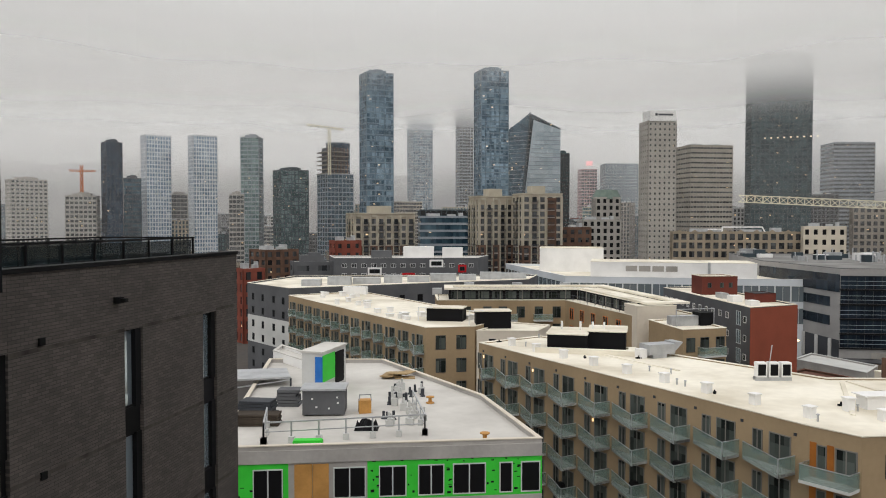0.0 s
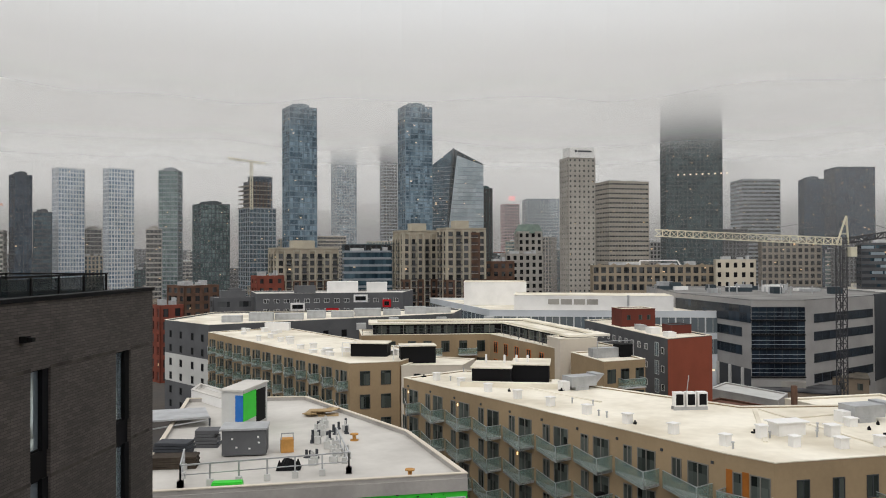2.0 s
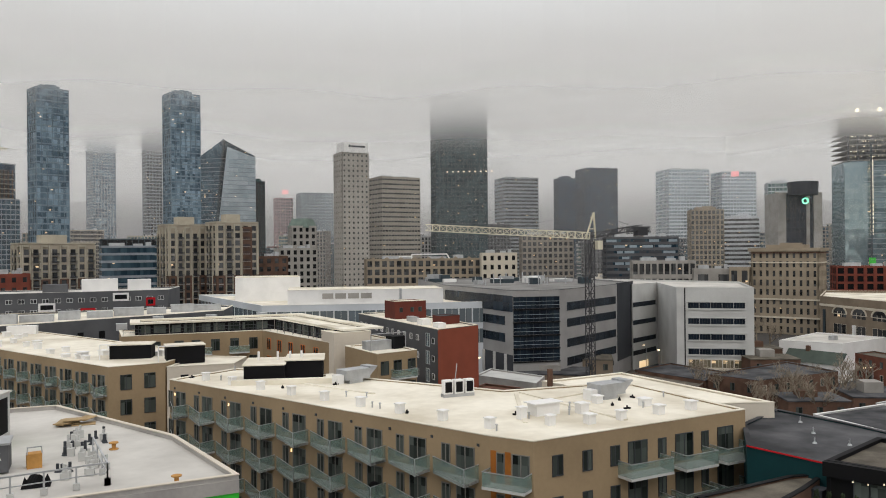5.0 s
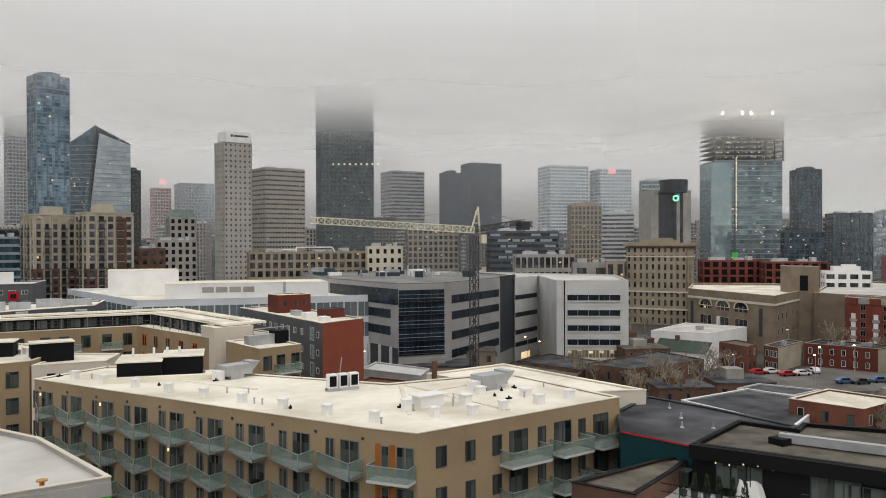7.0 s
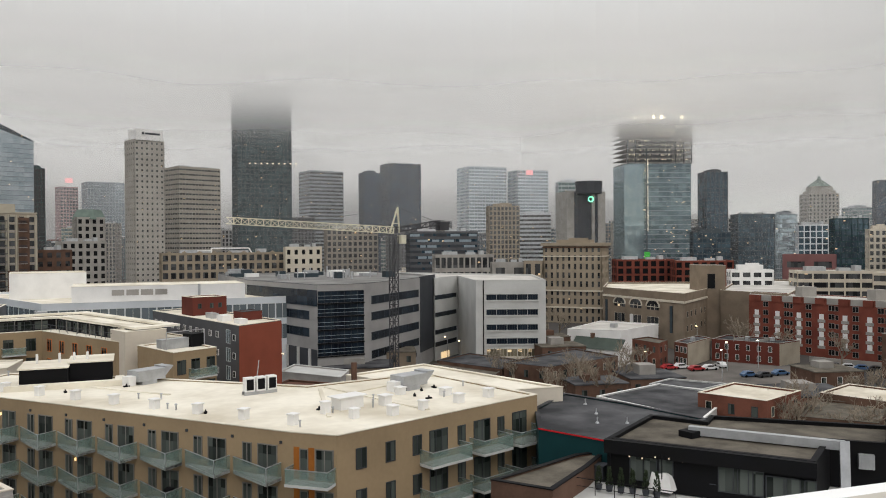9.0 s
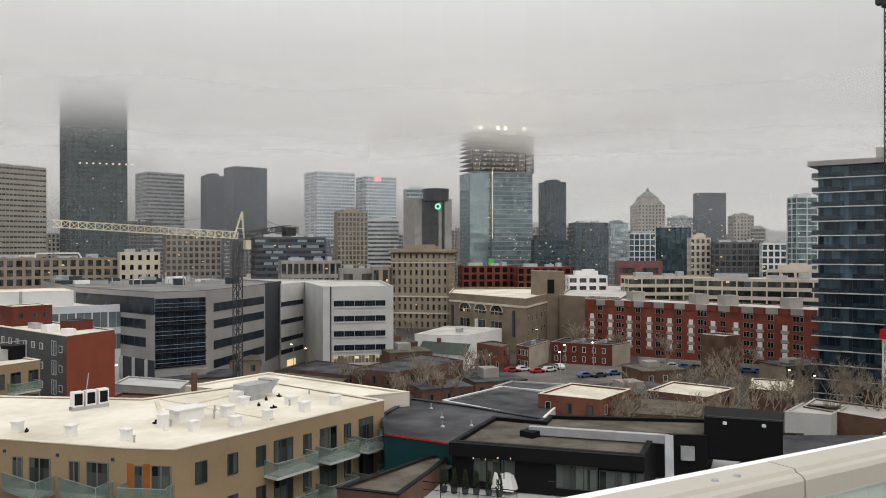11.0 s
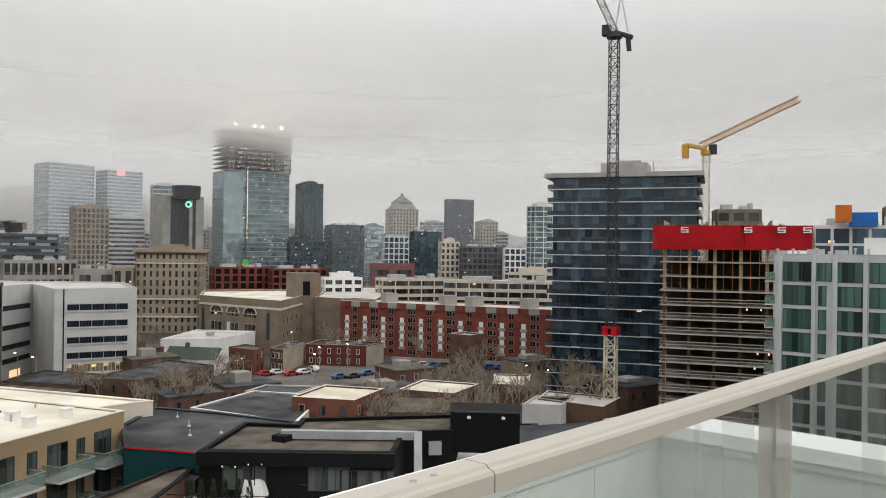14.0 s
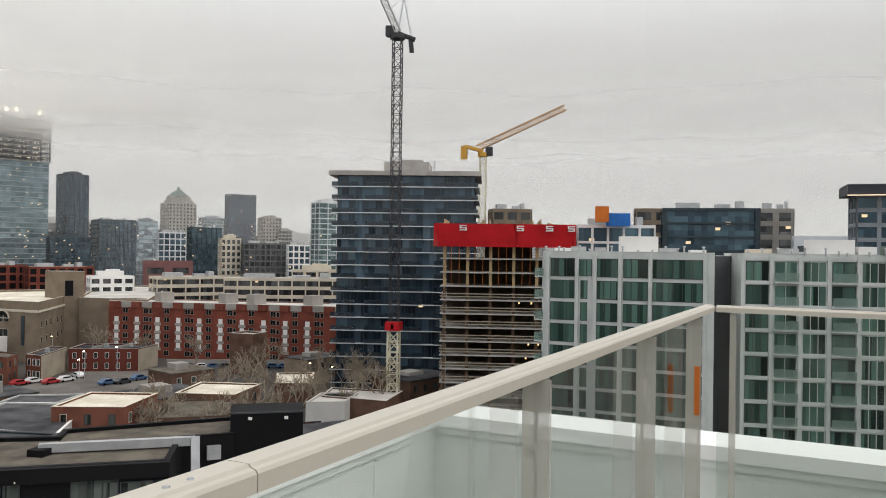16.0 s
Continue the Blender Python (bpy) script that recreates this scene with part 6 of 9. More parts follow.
for u, w in ((0.22, 6), (0.5, 5), (0.62, 5), (0.86, 6)):
    roof_box(V0[0] + vx * u + 8, V0[1] + vy * u + 3, 16.8, 4.5, 4.0, 3.0, -30, "stone", "pale roof cabin on the brick row", "roof_cabin", False)
tb = (204.6, 93.9)
house("brick_tower", "small square brown brick tower with flat top", [(tb[0] - 4, tb[1] - 3), (tb[0] + 3, tb[1] - 4), (tb[0] + 4, tb[1] + 3), (tb[0] - 3, tb[1] + 4)], 10.5, "brown_brick", "grey_roof", 0.5)
solid("low_wall", Shape().bar((*(213.2, 123.3), 0.7), (*(225.6, 75.8), 0.7), 0.5, 1.4), M["stone"], "low concrete street wall", "wall")

# ---- right side: glass tower, shell under construction, green glass flats ----
def slab_tower(x, y, w, d, h, turn, fh):
    t = thing("apartment_tower", "dark blue glass tower with projecting slab edges, being finished", "building", pose(x, y, 0, 0, 0, turn))
    n = int(h / fh)
    part("glazing", Shape().box(-w / 2 + 1.3, w / 2 - 1.3, -d / 2 + 1.2, d / 2 - 1.2, 0, h - 0.3), G["tower_navy"], t)
    mul = Shape()
    for i in range(int(w / 1.6)):
        u = -w / 2 + 1.4 + i * 1.6
        mul.box(u, u + 0.06, -d / 2 + 1.12, -d / 2 + 1.22, 0, h - 0.4)
    for i in range(int(d / 1.6)):
        u = -d / 2 + 1.4 + i * 1.6
        mul.box(w / 2 - 1.32, w / 2 - 1.2, u, u + 0.06, 0, h - 0.4).box(-w / 2 + 1.2, -w / 2 + 1.32, u, u + 0.06, 0, h - 0.4)
    part("mullions", mul, M["mull_dark"], t, kind="stuff")
    for k in range(1, n):
        part("slab", Shape().box(-w / 2, w / 2 - 0.2, -d / 2 + 0.2, d / 2, k * fh - 0.14, k * fh + 0.06), M["slab_white"], t)
        for a, b in ((-w / 2 + 0.1, -w / 2 + 6), (-w / 2 + 8, w * 0.12), (w * 0.2, w / 2 - 0.4)):
            part("guard_pane", Shape().box(a, b, -d / 2 + 0.22, -d / 2 + 0.25, k * fh + 0.06, k * fh + 1.1), G["smoke"], t)
        part("guard_pane", Shape().box(w / 2 - 0.28, w / 2 - 0.25, -d / 2 + 0.3, d / 2 - 0.3, k * fh + 0.06, k * fh + 1.1), G["smoke"], t)
    part("roof_slab", Shape().box(-w / 2 - 0.6, w / 2 + 0.2, -d / 2 - 0.4, d / 2 + 0.4, h - 0.5, h + 0.55), M["concrete"], t, "raw concrete roof slab")
    part("plant_room", Shape().box(-w * 0.17, w * 0.14, -d * 0.2, d * 0.3, h + 0.55, h + 3.4).box(-w * 0.05, w * 0.1, -d * 0.2, d * 0.2, h + 3.4, h + 3.9), M["concrete"], t)
    part("roof_rail", Shape().box(w * 0.18, w / 2, -d / 2, -d / 2 + 0.06, h + 1.3, h + 1.38).box(w * 0.18, w * 0.19, -d * 0.3, -d * 0.28, h + 0.5, h + 3.4), M["galv"], t)
    return t


G["tower_navy"] = pane_mat("dark_blue_residential_glass", (0.010, 0.022, 0.036), (0.09, 0.15, 0.205), 3.05, 1.6, 0.004, 0.08, 0.2)
G["smoke"] = frosted("smoked_guard_glass", (0.03, 0.045, 0.06), 0.72)
ga, gb = (176.08, 60.23, 52.48), (184.19, 26.56, 52.40)
gm = ((ga[0] + gb[0]) / 2, (ga[1] + gb[1]) / 2)
gt = math.degrees(math.atan2(-gm[0], gm[1]))
gw = math.hypot(gb[0] - ga[0], gb[1] - ga[1])
gu = Vector(gm).normalized()
slab_tower(gm[0] + gu.x * 11 + 0.6, gm[1] + gu.y * 11, gw, 22, ga[2] - 0.6, gt - 6, 3.05)


def shell(x, y, w, d, h, turn, fh, top):
    t = thing("concrete_shell", "concrete shell under construction with timber edge rails", "building", pose(x, y, 0, 0, 0, turn))
    n = int(h / fh)
    # Core and back wall are dark brown: shade inside the floors, put into colour.
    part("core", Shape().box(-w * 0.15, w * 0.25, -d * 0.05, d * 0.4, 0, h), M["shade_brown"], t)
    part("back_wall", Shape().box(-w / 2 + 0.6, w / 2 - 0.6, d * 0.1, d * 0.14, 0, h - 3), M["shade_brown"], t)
    for k in range(n + 1):
        z = k * fh
        part("slab", Shape().box(-w / 2, w / 2, -d / 2, d / 2, z - 0.24, z), M["concrete"], t)
        if k < n - 3:
            for dz in (0.5, 1.05):
                part("edge_rail", Shape().box(-w / 2 - 0.03, w / 2 + 0.03, -d / 2 + 0.03, -d / 2 + 0.10, z + dz, z + dz + 0.17).box(-w / 2 + 0.02, -w / 2 + 0.08, -d / 2 + 0.12, d / 2, z + dz, z + dz + 0.17), M["timber_pale"], t)
        for i in range(6):
            u = -w / 2 + 0.8 + i * (w - 1.6) / 5
            if k < n:
                part("column", Shape().box(u - 0.3, u + 0.3, -d / 2 + 0.7, -d / 2 + 1.2, z, z + fh - 0.24), M["timber_edge" if k > n - 4 else "brown_column"], t)
        if k >= n - 3 and k < n:
            props = Shape()
            for i in range(16):
                u = -w / 2 + 0.5 + i * (w - 1) / 15
                props.box(u, u + 0.09, -d / 2 + 1.4, -d / 2 + 1.5, z, z + fh - 0.24)
            part("shoring_props", props, M["orange"], t, kind="stuff")
    a, b = top
    for s0, s1 in ((-w / 2 - 1.3, w * 0.12), (w * 0.12 - 0.9, w / 2 + 2.0)):
        part("safety_screen", Shape().hull([(s0, -d / 2 - 1.2, b), (s1, -d / 2 - 1.2, b), (s1, -d / 2 - 0.6, a), (s0 + 1, -d / 2 - 0.6, a), (s0, -d / 2 - 1.0, b), (s1, -d / 2 - 1.0, b), (s1, -d / 2 - 0.4, a), (s0 + 1, -d / 2 - 0.4, a)], [(0, 3, 2, 1), (4, 5, 6, 7), (0, 1, 5, 4), (3, 7, 6, 2), (0, 4, 7, 3), (1, 2, 6, 5)]), M["red"], t, "bright red safety screen")
    part("safety_screen", Shape().box(-w / 2 - 1.3, -w / 2 - 1.1, -d / 2 - 1.0, d / 2, a, b), M["red"], t)
    part("safety_screen", Shape().box(w / 2 + 1.6, w / 2 + 1.8, -d / 2 - 1.0, d / 2, a, b), M["red"], t)
    for u in (-0.40, 0.13, 0.40, 0.6):
        s = Shape()
        x0, z0, k = u * w * 0.86, b - 1.35, 1.0
        for q in ((0, 1.4, 0.85, 1.05), (0, 1.4, 0.42, 0.62), (0, 1.4, 0, 0.2), (0, 0.3, 0.62, 0.85), (1.1, 1.4, 0.2, 0.42)):
            s.box(x0 + q[0], x0 + q[1], -d / 2 - 1.32, -d / 2 - 1.22, z0 + q[2], z0 + q[3])
        part("screen_sign", s, M["white"], t, "white letter mark on the screen")
    for i in range(26):
        u = random.uniform(-w / 2, w / 2)
        part("starter_bars", Shape().box(u, u + 0.08, random.uniform(-d / 2, d / 2), d / 2 + 0.01, b - 1, b + random.uniform(0.3, 1.2)), M["timber_edge"], t)
    for u, k in ((0.24, 8), (0.14, 8), (0.27, 7), (0.28, 5), (0.22, 5), (0.2, 4), (0.3, 5)):
        part("work_lamp", Shape().cone(u * w, -d / 2 + 2, k * fh + 1.9, k * fh + 2.25, 0.13, 0.13, 8), G["wall_lamp"], t)
    return t


# Warm dark brown for the columns below the top floors.
M["brown_column"] = mat("warm_brown_column", (0.16, 0.10, 0.065), 0.85, 0.3, 0.6, 5.0, 0.05)
# Dark brown for the shell's shaded inside; also colours a timber stack.
M["shade_brown"] = mat("inner_shade_timber_brown", (0.07, 0.055, 0.042), 0.9, 0.25, 0.4, 4.0, 0.1)
M["timber_pale"] = mat("pale_timber_rail", (0.40, 0.35, 0.27), 0.8, 0.12, 0.5, 5.0, 0.05)
ra, rb_ = (155.05, 30.91, 38.95), (157.96, 6.72, 39.21)
rm = ((ra[0] + rb_[0]) / 2, (ra[1] + rb_[1]) / 2)
ru = Vector(rm).normalized()
shell(rm[0] + ru.x * 9, rm[1] + ru.y * 9, math.hypot(ra[0] - rb_[0], ra[1] - rb_[1]), 18, 35.6, math.degrees(math.atan2(-rm[0], rm[1])), 2.72, (34.9, 39.4))

F0, F1, F2, F3, F4 = (107.85, 7.40), (103.17, -13.83), (110.62, -18.09), (102.69, -17.05), (102.62, -39.86)
FH = 33.9
flats = house("apartment_house", "white-framed apartment house with green tinted glass", [F0, F1, (F1[0] + 12, F1[1] - 0.5), (F0[0] + 12, F0[1] + 1)], FH, "mullion", "grey_roof", 0.25, "mullion")
flats2 = house("apartment_house", "white-framed apartment house with green glass and balconies", [F3, F4, (F4[0] + 12, F4[1] - 1), (F3[0] + 12, F3[1] + 0.5)], FH, "mullion", "grey_roof", 0.25, "mullion")
house("stair_link", "grey recessed stair link between two flats", [F2, (F2[0] - 0.3, F2[1] - 2), (F2[0] + 8, F2[1] - 2), (F2[0] + 8, F2[1] + 7), (F1[0] + 4, F1[1] - 0.1)], FH - 0.3, "slate", "grey_roof", 0.2)
m, L = on_wall(flats, F0, F1)
for k in range(11):
    z = FH - 2.95 - k * 2.88
    for i, (u, w) in enumerate(((0.045, 0.15), (0.232, 0.042), (0.33, 0.125), (0.487, 0.143), (0.658, 0.28))):
        if i == 1 and k == 0:
            put_window(flats, m, L * 0.20, z, L * 0.1, 2.2, "green", "mull_dark", 3)
        else:
            put_window(flats, m, L * u, z - 0.1, L * w, 2.42, "green", "mull_dark" if i != 1 else "mull_dark", 1 if i == 1 else (5 if i == 4 else 3))
for u in (0.02, 0.2, 0.31, 0.46, 0.635, 0.94):
    part("pilaster", Shape().box(L * u, L * u + 0.45, -0.35, 0, 0, FH), M["mullion"], flats, m=m)
side = thing("side_balconies", "stack of green glass balconies on the flats", "balcony", pose(*F0, 0, 0, 0, math.degrees(math.atan2(F1[1] - F0[1], F1[0] - F0[0]))))
for k in range(11):
    z = FH - 3.1 - k * 2.88
    part("slab", Shape().box(-1.3, -0.02, 0.2, 6, z - 0.15, z), M["mullion"], side)
    part("guard_pane", Shape().box(-1.28, -1.25, 0.2, 6, z, z + 1.05).box(-1.25, -0.03, 0.2, 0.23, z, z + 1.05), G["balcony"], side)
m, L = on_wall(flats2, F3, F4)
nb = round(L / 3.15)
for k in range(11):
    z = FH - 2.95 - k * 2.88
    for i in range(nb):
        u = (i + 0.12) * L / nb
        put_window(flats2, m, u - 0.05, z - 0.1, L / nb * 0.8, 2.42, "green", "mullion" if i % 3 else "mull_dark", 2 if i % 2 else 3)
        if i % 2 == 1:
            part("guard_pane", Shape().box(u - 0.1, u + L / nb * 0.8, -0.75, -0.72, z - 0.15, z + 0.95), G["balcony"], flats2, m=m)
            part("balcony_slab", Shape().box(u - 0.15, u + L / nb * 0.82, -0.78, 0, z - 0.3, z - 0.15), M["mullion"], flats2, m=m)
for i in range(nb + 1):
    part("pilaster", Shape().box(i * L / nb - 0.22, i * L / nb + 0.22, -0.25, 0, 0, FH), M["mullion"], flats2, m=m)
for k in range(12):
    part("floor_band", Shape().box(0, L, -0.18, 0, FH - 0.55 - k * 2.88, FH - 0.1 - k * 2.88), M["mullion"], flats2, m=m)
fd = (Vector(F1) - Vector(F0)).normalized()
clut = random.Random(5)
for i in range(30):
    q = Vector(F0) + fd * (i * 1.55 + clut.uniform(-0.5, 0.5))
    if not 21.5 < (q - Vector(F0)).length < 25.5:
        h = clut.uniform(0.35, 1.0)
        solid("vent_pipe", Shape().cone(0, 0, 0, h, 0.12, 0.12, 8).cone(0, 0, h, h + 0.12, 0.22, 0.16, 8), M["galv"], "short metal vent pipe on the flats' roof", "pipe", pose(q.x + clut.uniform(1.2, 2.5), q.y, FH + 0.02), group="vent pipes")
for u, w, d, h, mm in ((0.12, 3.0, 2, 0.7, "white"), (0.2, 2.0, 1.4, 0.9, "galv"), (0.55, 5.0, 3.5, 2.3, "white"), (0.33, 1.5, 1.5, 0.8, "galv"), (0.72, 2.5, 1.5, 0.8, "galv"), (0.88, 2, 2, 0.6, "white"), (1.2, 3, 1.5, 0.8, "cream"), (1.35, 2.2, 1.5, 0.9, "galv"), (1.55, 5, 3, 2.0, "white"), (1.72, 2, 2, 1.2, "white"), (1.9, 4.5, 3, 1.3, "copper")):
    p = Vector(F0) + fd * (u * 23)
    roof_box(p.x + 5, p.y, FH + 0.05, w, d, h, -90, mm, "rooftop ventilation unit on the flats", "roof_unit", False)

# ---- cranes ----
def lattice(s, a, b, w, step, t=0.09):
    """Four chords from a to b with zigzag bracing."""
    a, b = Vector(a), Vector(b)
    d = (b - a).normalized()
    side = d.cross(Vector((0, 0, 1)))
    side = side.normalized() if side.length > 0.1 else Vector((1, 0, 0))
    up = side.cross(d).normalized()
    n = max(1, int((b - a).length / step))
    cs = [(side * i + up * j) * (w / 2) for i, j in ((-1, -1), (1, -1), (1, 1), (-1, 1))]
    for c in cs:
        s.bar(a + c, b + c, t * 1.4)
    for k in range(n):
        p, q = a + (b - a) * (k / n), a + (b - a) * ((k + 1) / n)
        for i in range(4):
            c0, c1 = cs[i], cs[(i + 1) % 4]
            s.bar(p + c0, q + c1, t) if k % 2 else s.bar(p + c1, q + c0, t)
            s.bar(p + c0, p + c1, t)
    return s


def at(p, z):
    return (p[0], p[1], z)


c0 = (87.12, 140.24, 35.97)
c1, c2, c3 = (57.14, 154.90, 39.61), (103.07, 145.24, 38.09), (87.71, 139.87, 41.30)
c0j = (c0[0], c0[1], c0[2] + 0.6)
cr = thing("tower_crane", "tower crane with dark mast and cream lattice jib", "crane", pose(0, 0, 0))
part("mast", lattice(Shape(), at(c0, 0), at(c0, c0[2] - 0.5), 1.35, 1.7, 0.10), M["crane_dark"], cr, "dark lattice mast")
part("jib", lattice(Shape(), c0j, (c1[0], c1[1], c1[2] - 1), 1.3, 1.4, 0.12), M["crane_cream"], cr, "cream lattice jib")
part("counter_jib", lattice(Shape(), c0j, (c2[0], c2[1], c2[2] + 0.4), 1.0, 1.6, 0.1).box(c2[0] - 1.4, c2[0] + 1.2, c2[1] - 0.8, c2[1] + 0.8, c2[2] - 1.4, c2[2] + 0.4), M["crane_dark"], cr)
part("apex_frame", Shape().bar((c0[0] - 0.9, c0[1], c0[2]), (c3[0] + 0.2, c3[1], c3[2]), 0.28).bar((c0[0] + 1.4, c0[1], c0[2]), (c3[0] + 0.2, c3[1], c3[2]), 0.28).bar((c0[0] - 0.4, c0[1], c0[2] + 2), (c0[0] + 1.1, c0[1], c0[2] + 2), 0.16), M["crane_cream"], cr)
part("cab", Shape().box(c0[0] + 0.9, c0[0] + 2.1, c0[1] - 1.6, c0[1], c0[2] - 2.2, c0[2] - 0.4), M["crane_cream"], cr)
part("tie_rope", Shape().bar(c3, (c0[0] * 0.45 + c1[0] * 0.55, c0[1] * 0.45 + c1[1] * 0.55, c0[2] * 0.45 + c1[2] * 0.55), 0.07).bar(c3, c2, 0.07), M["crane_dark"], cr)

k0, kt, kj = (158.85, 41.18, 17.78), (158.82, 41.29, 77.19), (157.43, 46.29, 90.22)
cr = thing("tower_crane", "tall dark luffing tower crane with cream base and red collar", "crane", pose(0, 0, 0))
part("mast_base", lattice(Shape(), at(k0, 0), at(k0, k0[2] - 0.2), 2.1, 2.0, 0.2), M["crane_cream"], cr, "cream lattice mast base")
part("collar", Shape().box(k0[0] - 1.5, k0[0] + 1.5, k0[1] - 1.5, k0[1] + 1.5, k0[2] - 0.1, k0[2] + 1.6), M["red"], cr, "red climbing collar")
part("mast", lattice(Shape(), at(k0, k0[2] + 1.6), at(k0, kt[2]), 1.75, 1.9, 0.12), M["crane_dark"], cr)
kd = Vector((kj[0] - k0[0], kj[1] - k0[1], 0)).normalized()
part("slewing_ring", Shape().cone(k0[0], k0[1], kt[2], kt[2] + 1.0, 1.6, 1.6, 12), M["crane_dark"], cr)
kb = Vector(at(k0, kt[2] + 1.2))
part("counter_deck", Shape().bar(kb, kb - kd * 3.6 + Vector((0, 0, -1.2)), 1.5, 0.6).bar(kb - kd * 2.6 + Vector((0, 0, -0.8)), kb - kd * 2.9 + Vector((0, 0, -3.8)), 1.0, 0.9), M["crane_dark"], cr)
part("cab", Shape().box(kb.x - 0.8, kb.x + 0.8, kb.y + 0.8, kb.y + 2.4, kb.z - 0.6, kb.z + 1.5), M["crane_dark"], cr)
part("jib", lattice(Shape(), kb + Vector((0, 0, 0.3)), kj, 1.2, 1.3, 0.12), M["crane_grey"], cr, "pale grey lattice jib")
part("a_frame", Shape().bar(kb, kb - kd * 1.2 + Vector((0, 0, 7.4)), 0.3).bar(kb - kd * 2.6, kb - kd * 1.2 + Vector((0, 0, 7.4)), 0.2).bar(kb - kd * 1.2 + Vector((0, 0, 7.4)), Vector(kj) * 0.4 + kb * 0.6, 0.08), M["galv"], cr)
part("tie_arm", Shape().box(k0[0] - 1.5, k0[0] - 0.9, k0[1] - 0.3, k0[1] + 0.3, k0[2] + 0.2, k0[2] + 1.2), M["white"], cr)

y0, y1, y2, y3 = (232.62, 34.02, 58.22), (232.64, 33.93, 63.36), (234.86, 10.39, 76.17), (231.76, 39.50, 64.42)
cr = thing("tower_crane", "yellow luffing crane behind the glass tower", "crane", pose(0, 0, 0))
part("mast", lattice(Shape(), at(y0, 0), at(y0, y1[2] - 1.2), 1.8, 2.2, 0.16), M["crane_cream"], cr)
part("turntable", Shape().cone(y0[0], y0[1], y1[2] - 1.6, y1[2] - 0.4, 1.5, 1.5, 12), M["yellow"], cr)
part("cab", Shape().box(y0[0] - 0.9, y0[0] + 0.9, y0[1] - 2.8, y0[1] - 0.8, y1[2] - 1.4, y1[2] + 1.2), M["crane_dark"], cr)
part("counter_deck", Shape().bar(y1, (y3[0], y3[1], y3[2] + 0.4), 1.8, 0.9).box(y3[0] - 0.8, y3[0] + 0.8, y3[1] - 0.9, y3[1] + 0.9, y3[2] - 3.4, y3[2] + 0.4), M["yellow"], cr)
part("jib", lattice(Shape(), (y3[0] * 0.3 + y1[0] * 0.7, y3[1] * 0.3 + y1[1] * 0.7, y1[2] + 1.0), y2, 1.5, 1.7, 0.2), M["crane_tan"], cr, "tan yellow lattice jib")
f0, f1, f2 = (-84.05, 594.18, 94.23), (-84.00, 594.19, 103.80), (-100.28, 591.66, 106.00)
f3 = (-73.72, 595.55, 102.71)
cr = thing("tower_crane", "small pale crane on top of an unfinished tower", "crane", pose(0, 0, 0))
part("mast", lattice(Shape(), at(f0, f0[2] - 25), at(f0, f1[2]), 1.8, 2.5, 0.25), M["crane_cream"], cr)
part("jib", lattice(Shape(), f2, f3, 1.3, 2.2, 0.22), M["crane_cream"], cr)
f0, f1, f2, f3 = (-271.25, 601.79, 54.86), (-271.01, 601.89, 73.92), (-279.05, 598.20, 72.83), (-262.12, 605.82, 72.90)
cr = thing("tower_crane", "small distant crane over a grey block", "crane", pose(0, 0, 0))
part("mast", lattice(Shape(), at(f0, 20), at(f0, f1[2] + 3), 1.6, 2.5, 0.22), M["orange"], cr)
part("jib", lattice(Shape(), f2, f3, 1.1, 2.2, 0.2), M["orange"], cr)

# ---- landmark towers of irregular shape ----
def wedge_tower():
    t = thing("office_tower", "faceted blue glass office tower with a pointed head", "building", pose(0, 0, 0))
    a, p, r, q = (56.96, 697.78, 114.48), (74.30, 686.09, 127.54), (101.39, 692.72, 111.95), (64.49, 757.36, 123.48)
    s = Shape()
    b0, b1, b2, b3 = at(a, 0), at((63.50, 687.17, 60.18), 0), at(r, 0), at((104.31, 737.76, 127.35), 0)
    # Dark and pale glass by face: differing sky reflection put into the colour.
    s.hull([b0, b1, at(p, p[2]), a], [(0, 1, 2, 3)])
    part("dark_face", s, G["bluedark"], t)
    G["facet"] = pane_mat("sky_paled_facet_glass", (0.34, 0.42, 0.47), (0.55, 0.62, 0.66), 3.6, 4.0, 0.01, 0.3, 0.3)
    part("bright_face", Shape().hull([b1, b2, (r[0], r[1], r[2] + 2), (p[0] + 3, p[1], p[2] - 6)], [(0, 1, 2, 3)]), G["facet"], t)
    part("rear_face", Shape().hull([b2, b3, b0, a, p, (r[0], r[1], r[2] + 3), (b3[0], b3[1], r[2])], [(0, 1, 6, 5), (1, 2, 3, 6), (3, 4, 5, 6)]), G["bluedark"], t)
    part("edge_fin", Shape().bar((b1[0] + (p[0] - b1[0]) * 0.3, b1[1] - 1, p[2] * 0.3), (p[0], p[1] - 1, p[2]), 1.6), M["steel_dark"], t)
    lines = Shape()
    for k in range(1, 34):
        z = k * 3.6
        f = z / p[2]
        if f < 0.97:
            m0 = (b1[0] + (p[0] - b1[0]) * f, b1[1] + (p[1] - b1[1]) * f - 0.4, z)
            if z < r[2]:
                lines.bar(m0, (r[0], r[1] - 0.4, z), 0.35)
            if z < a[2]:
                lines.bar((a[0], a[1] - 0.4, z), m0, 0.35)
    part("floor_lines", lines, M["slab"], t, kind="stuff")


wedge_tower()


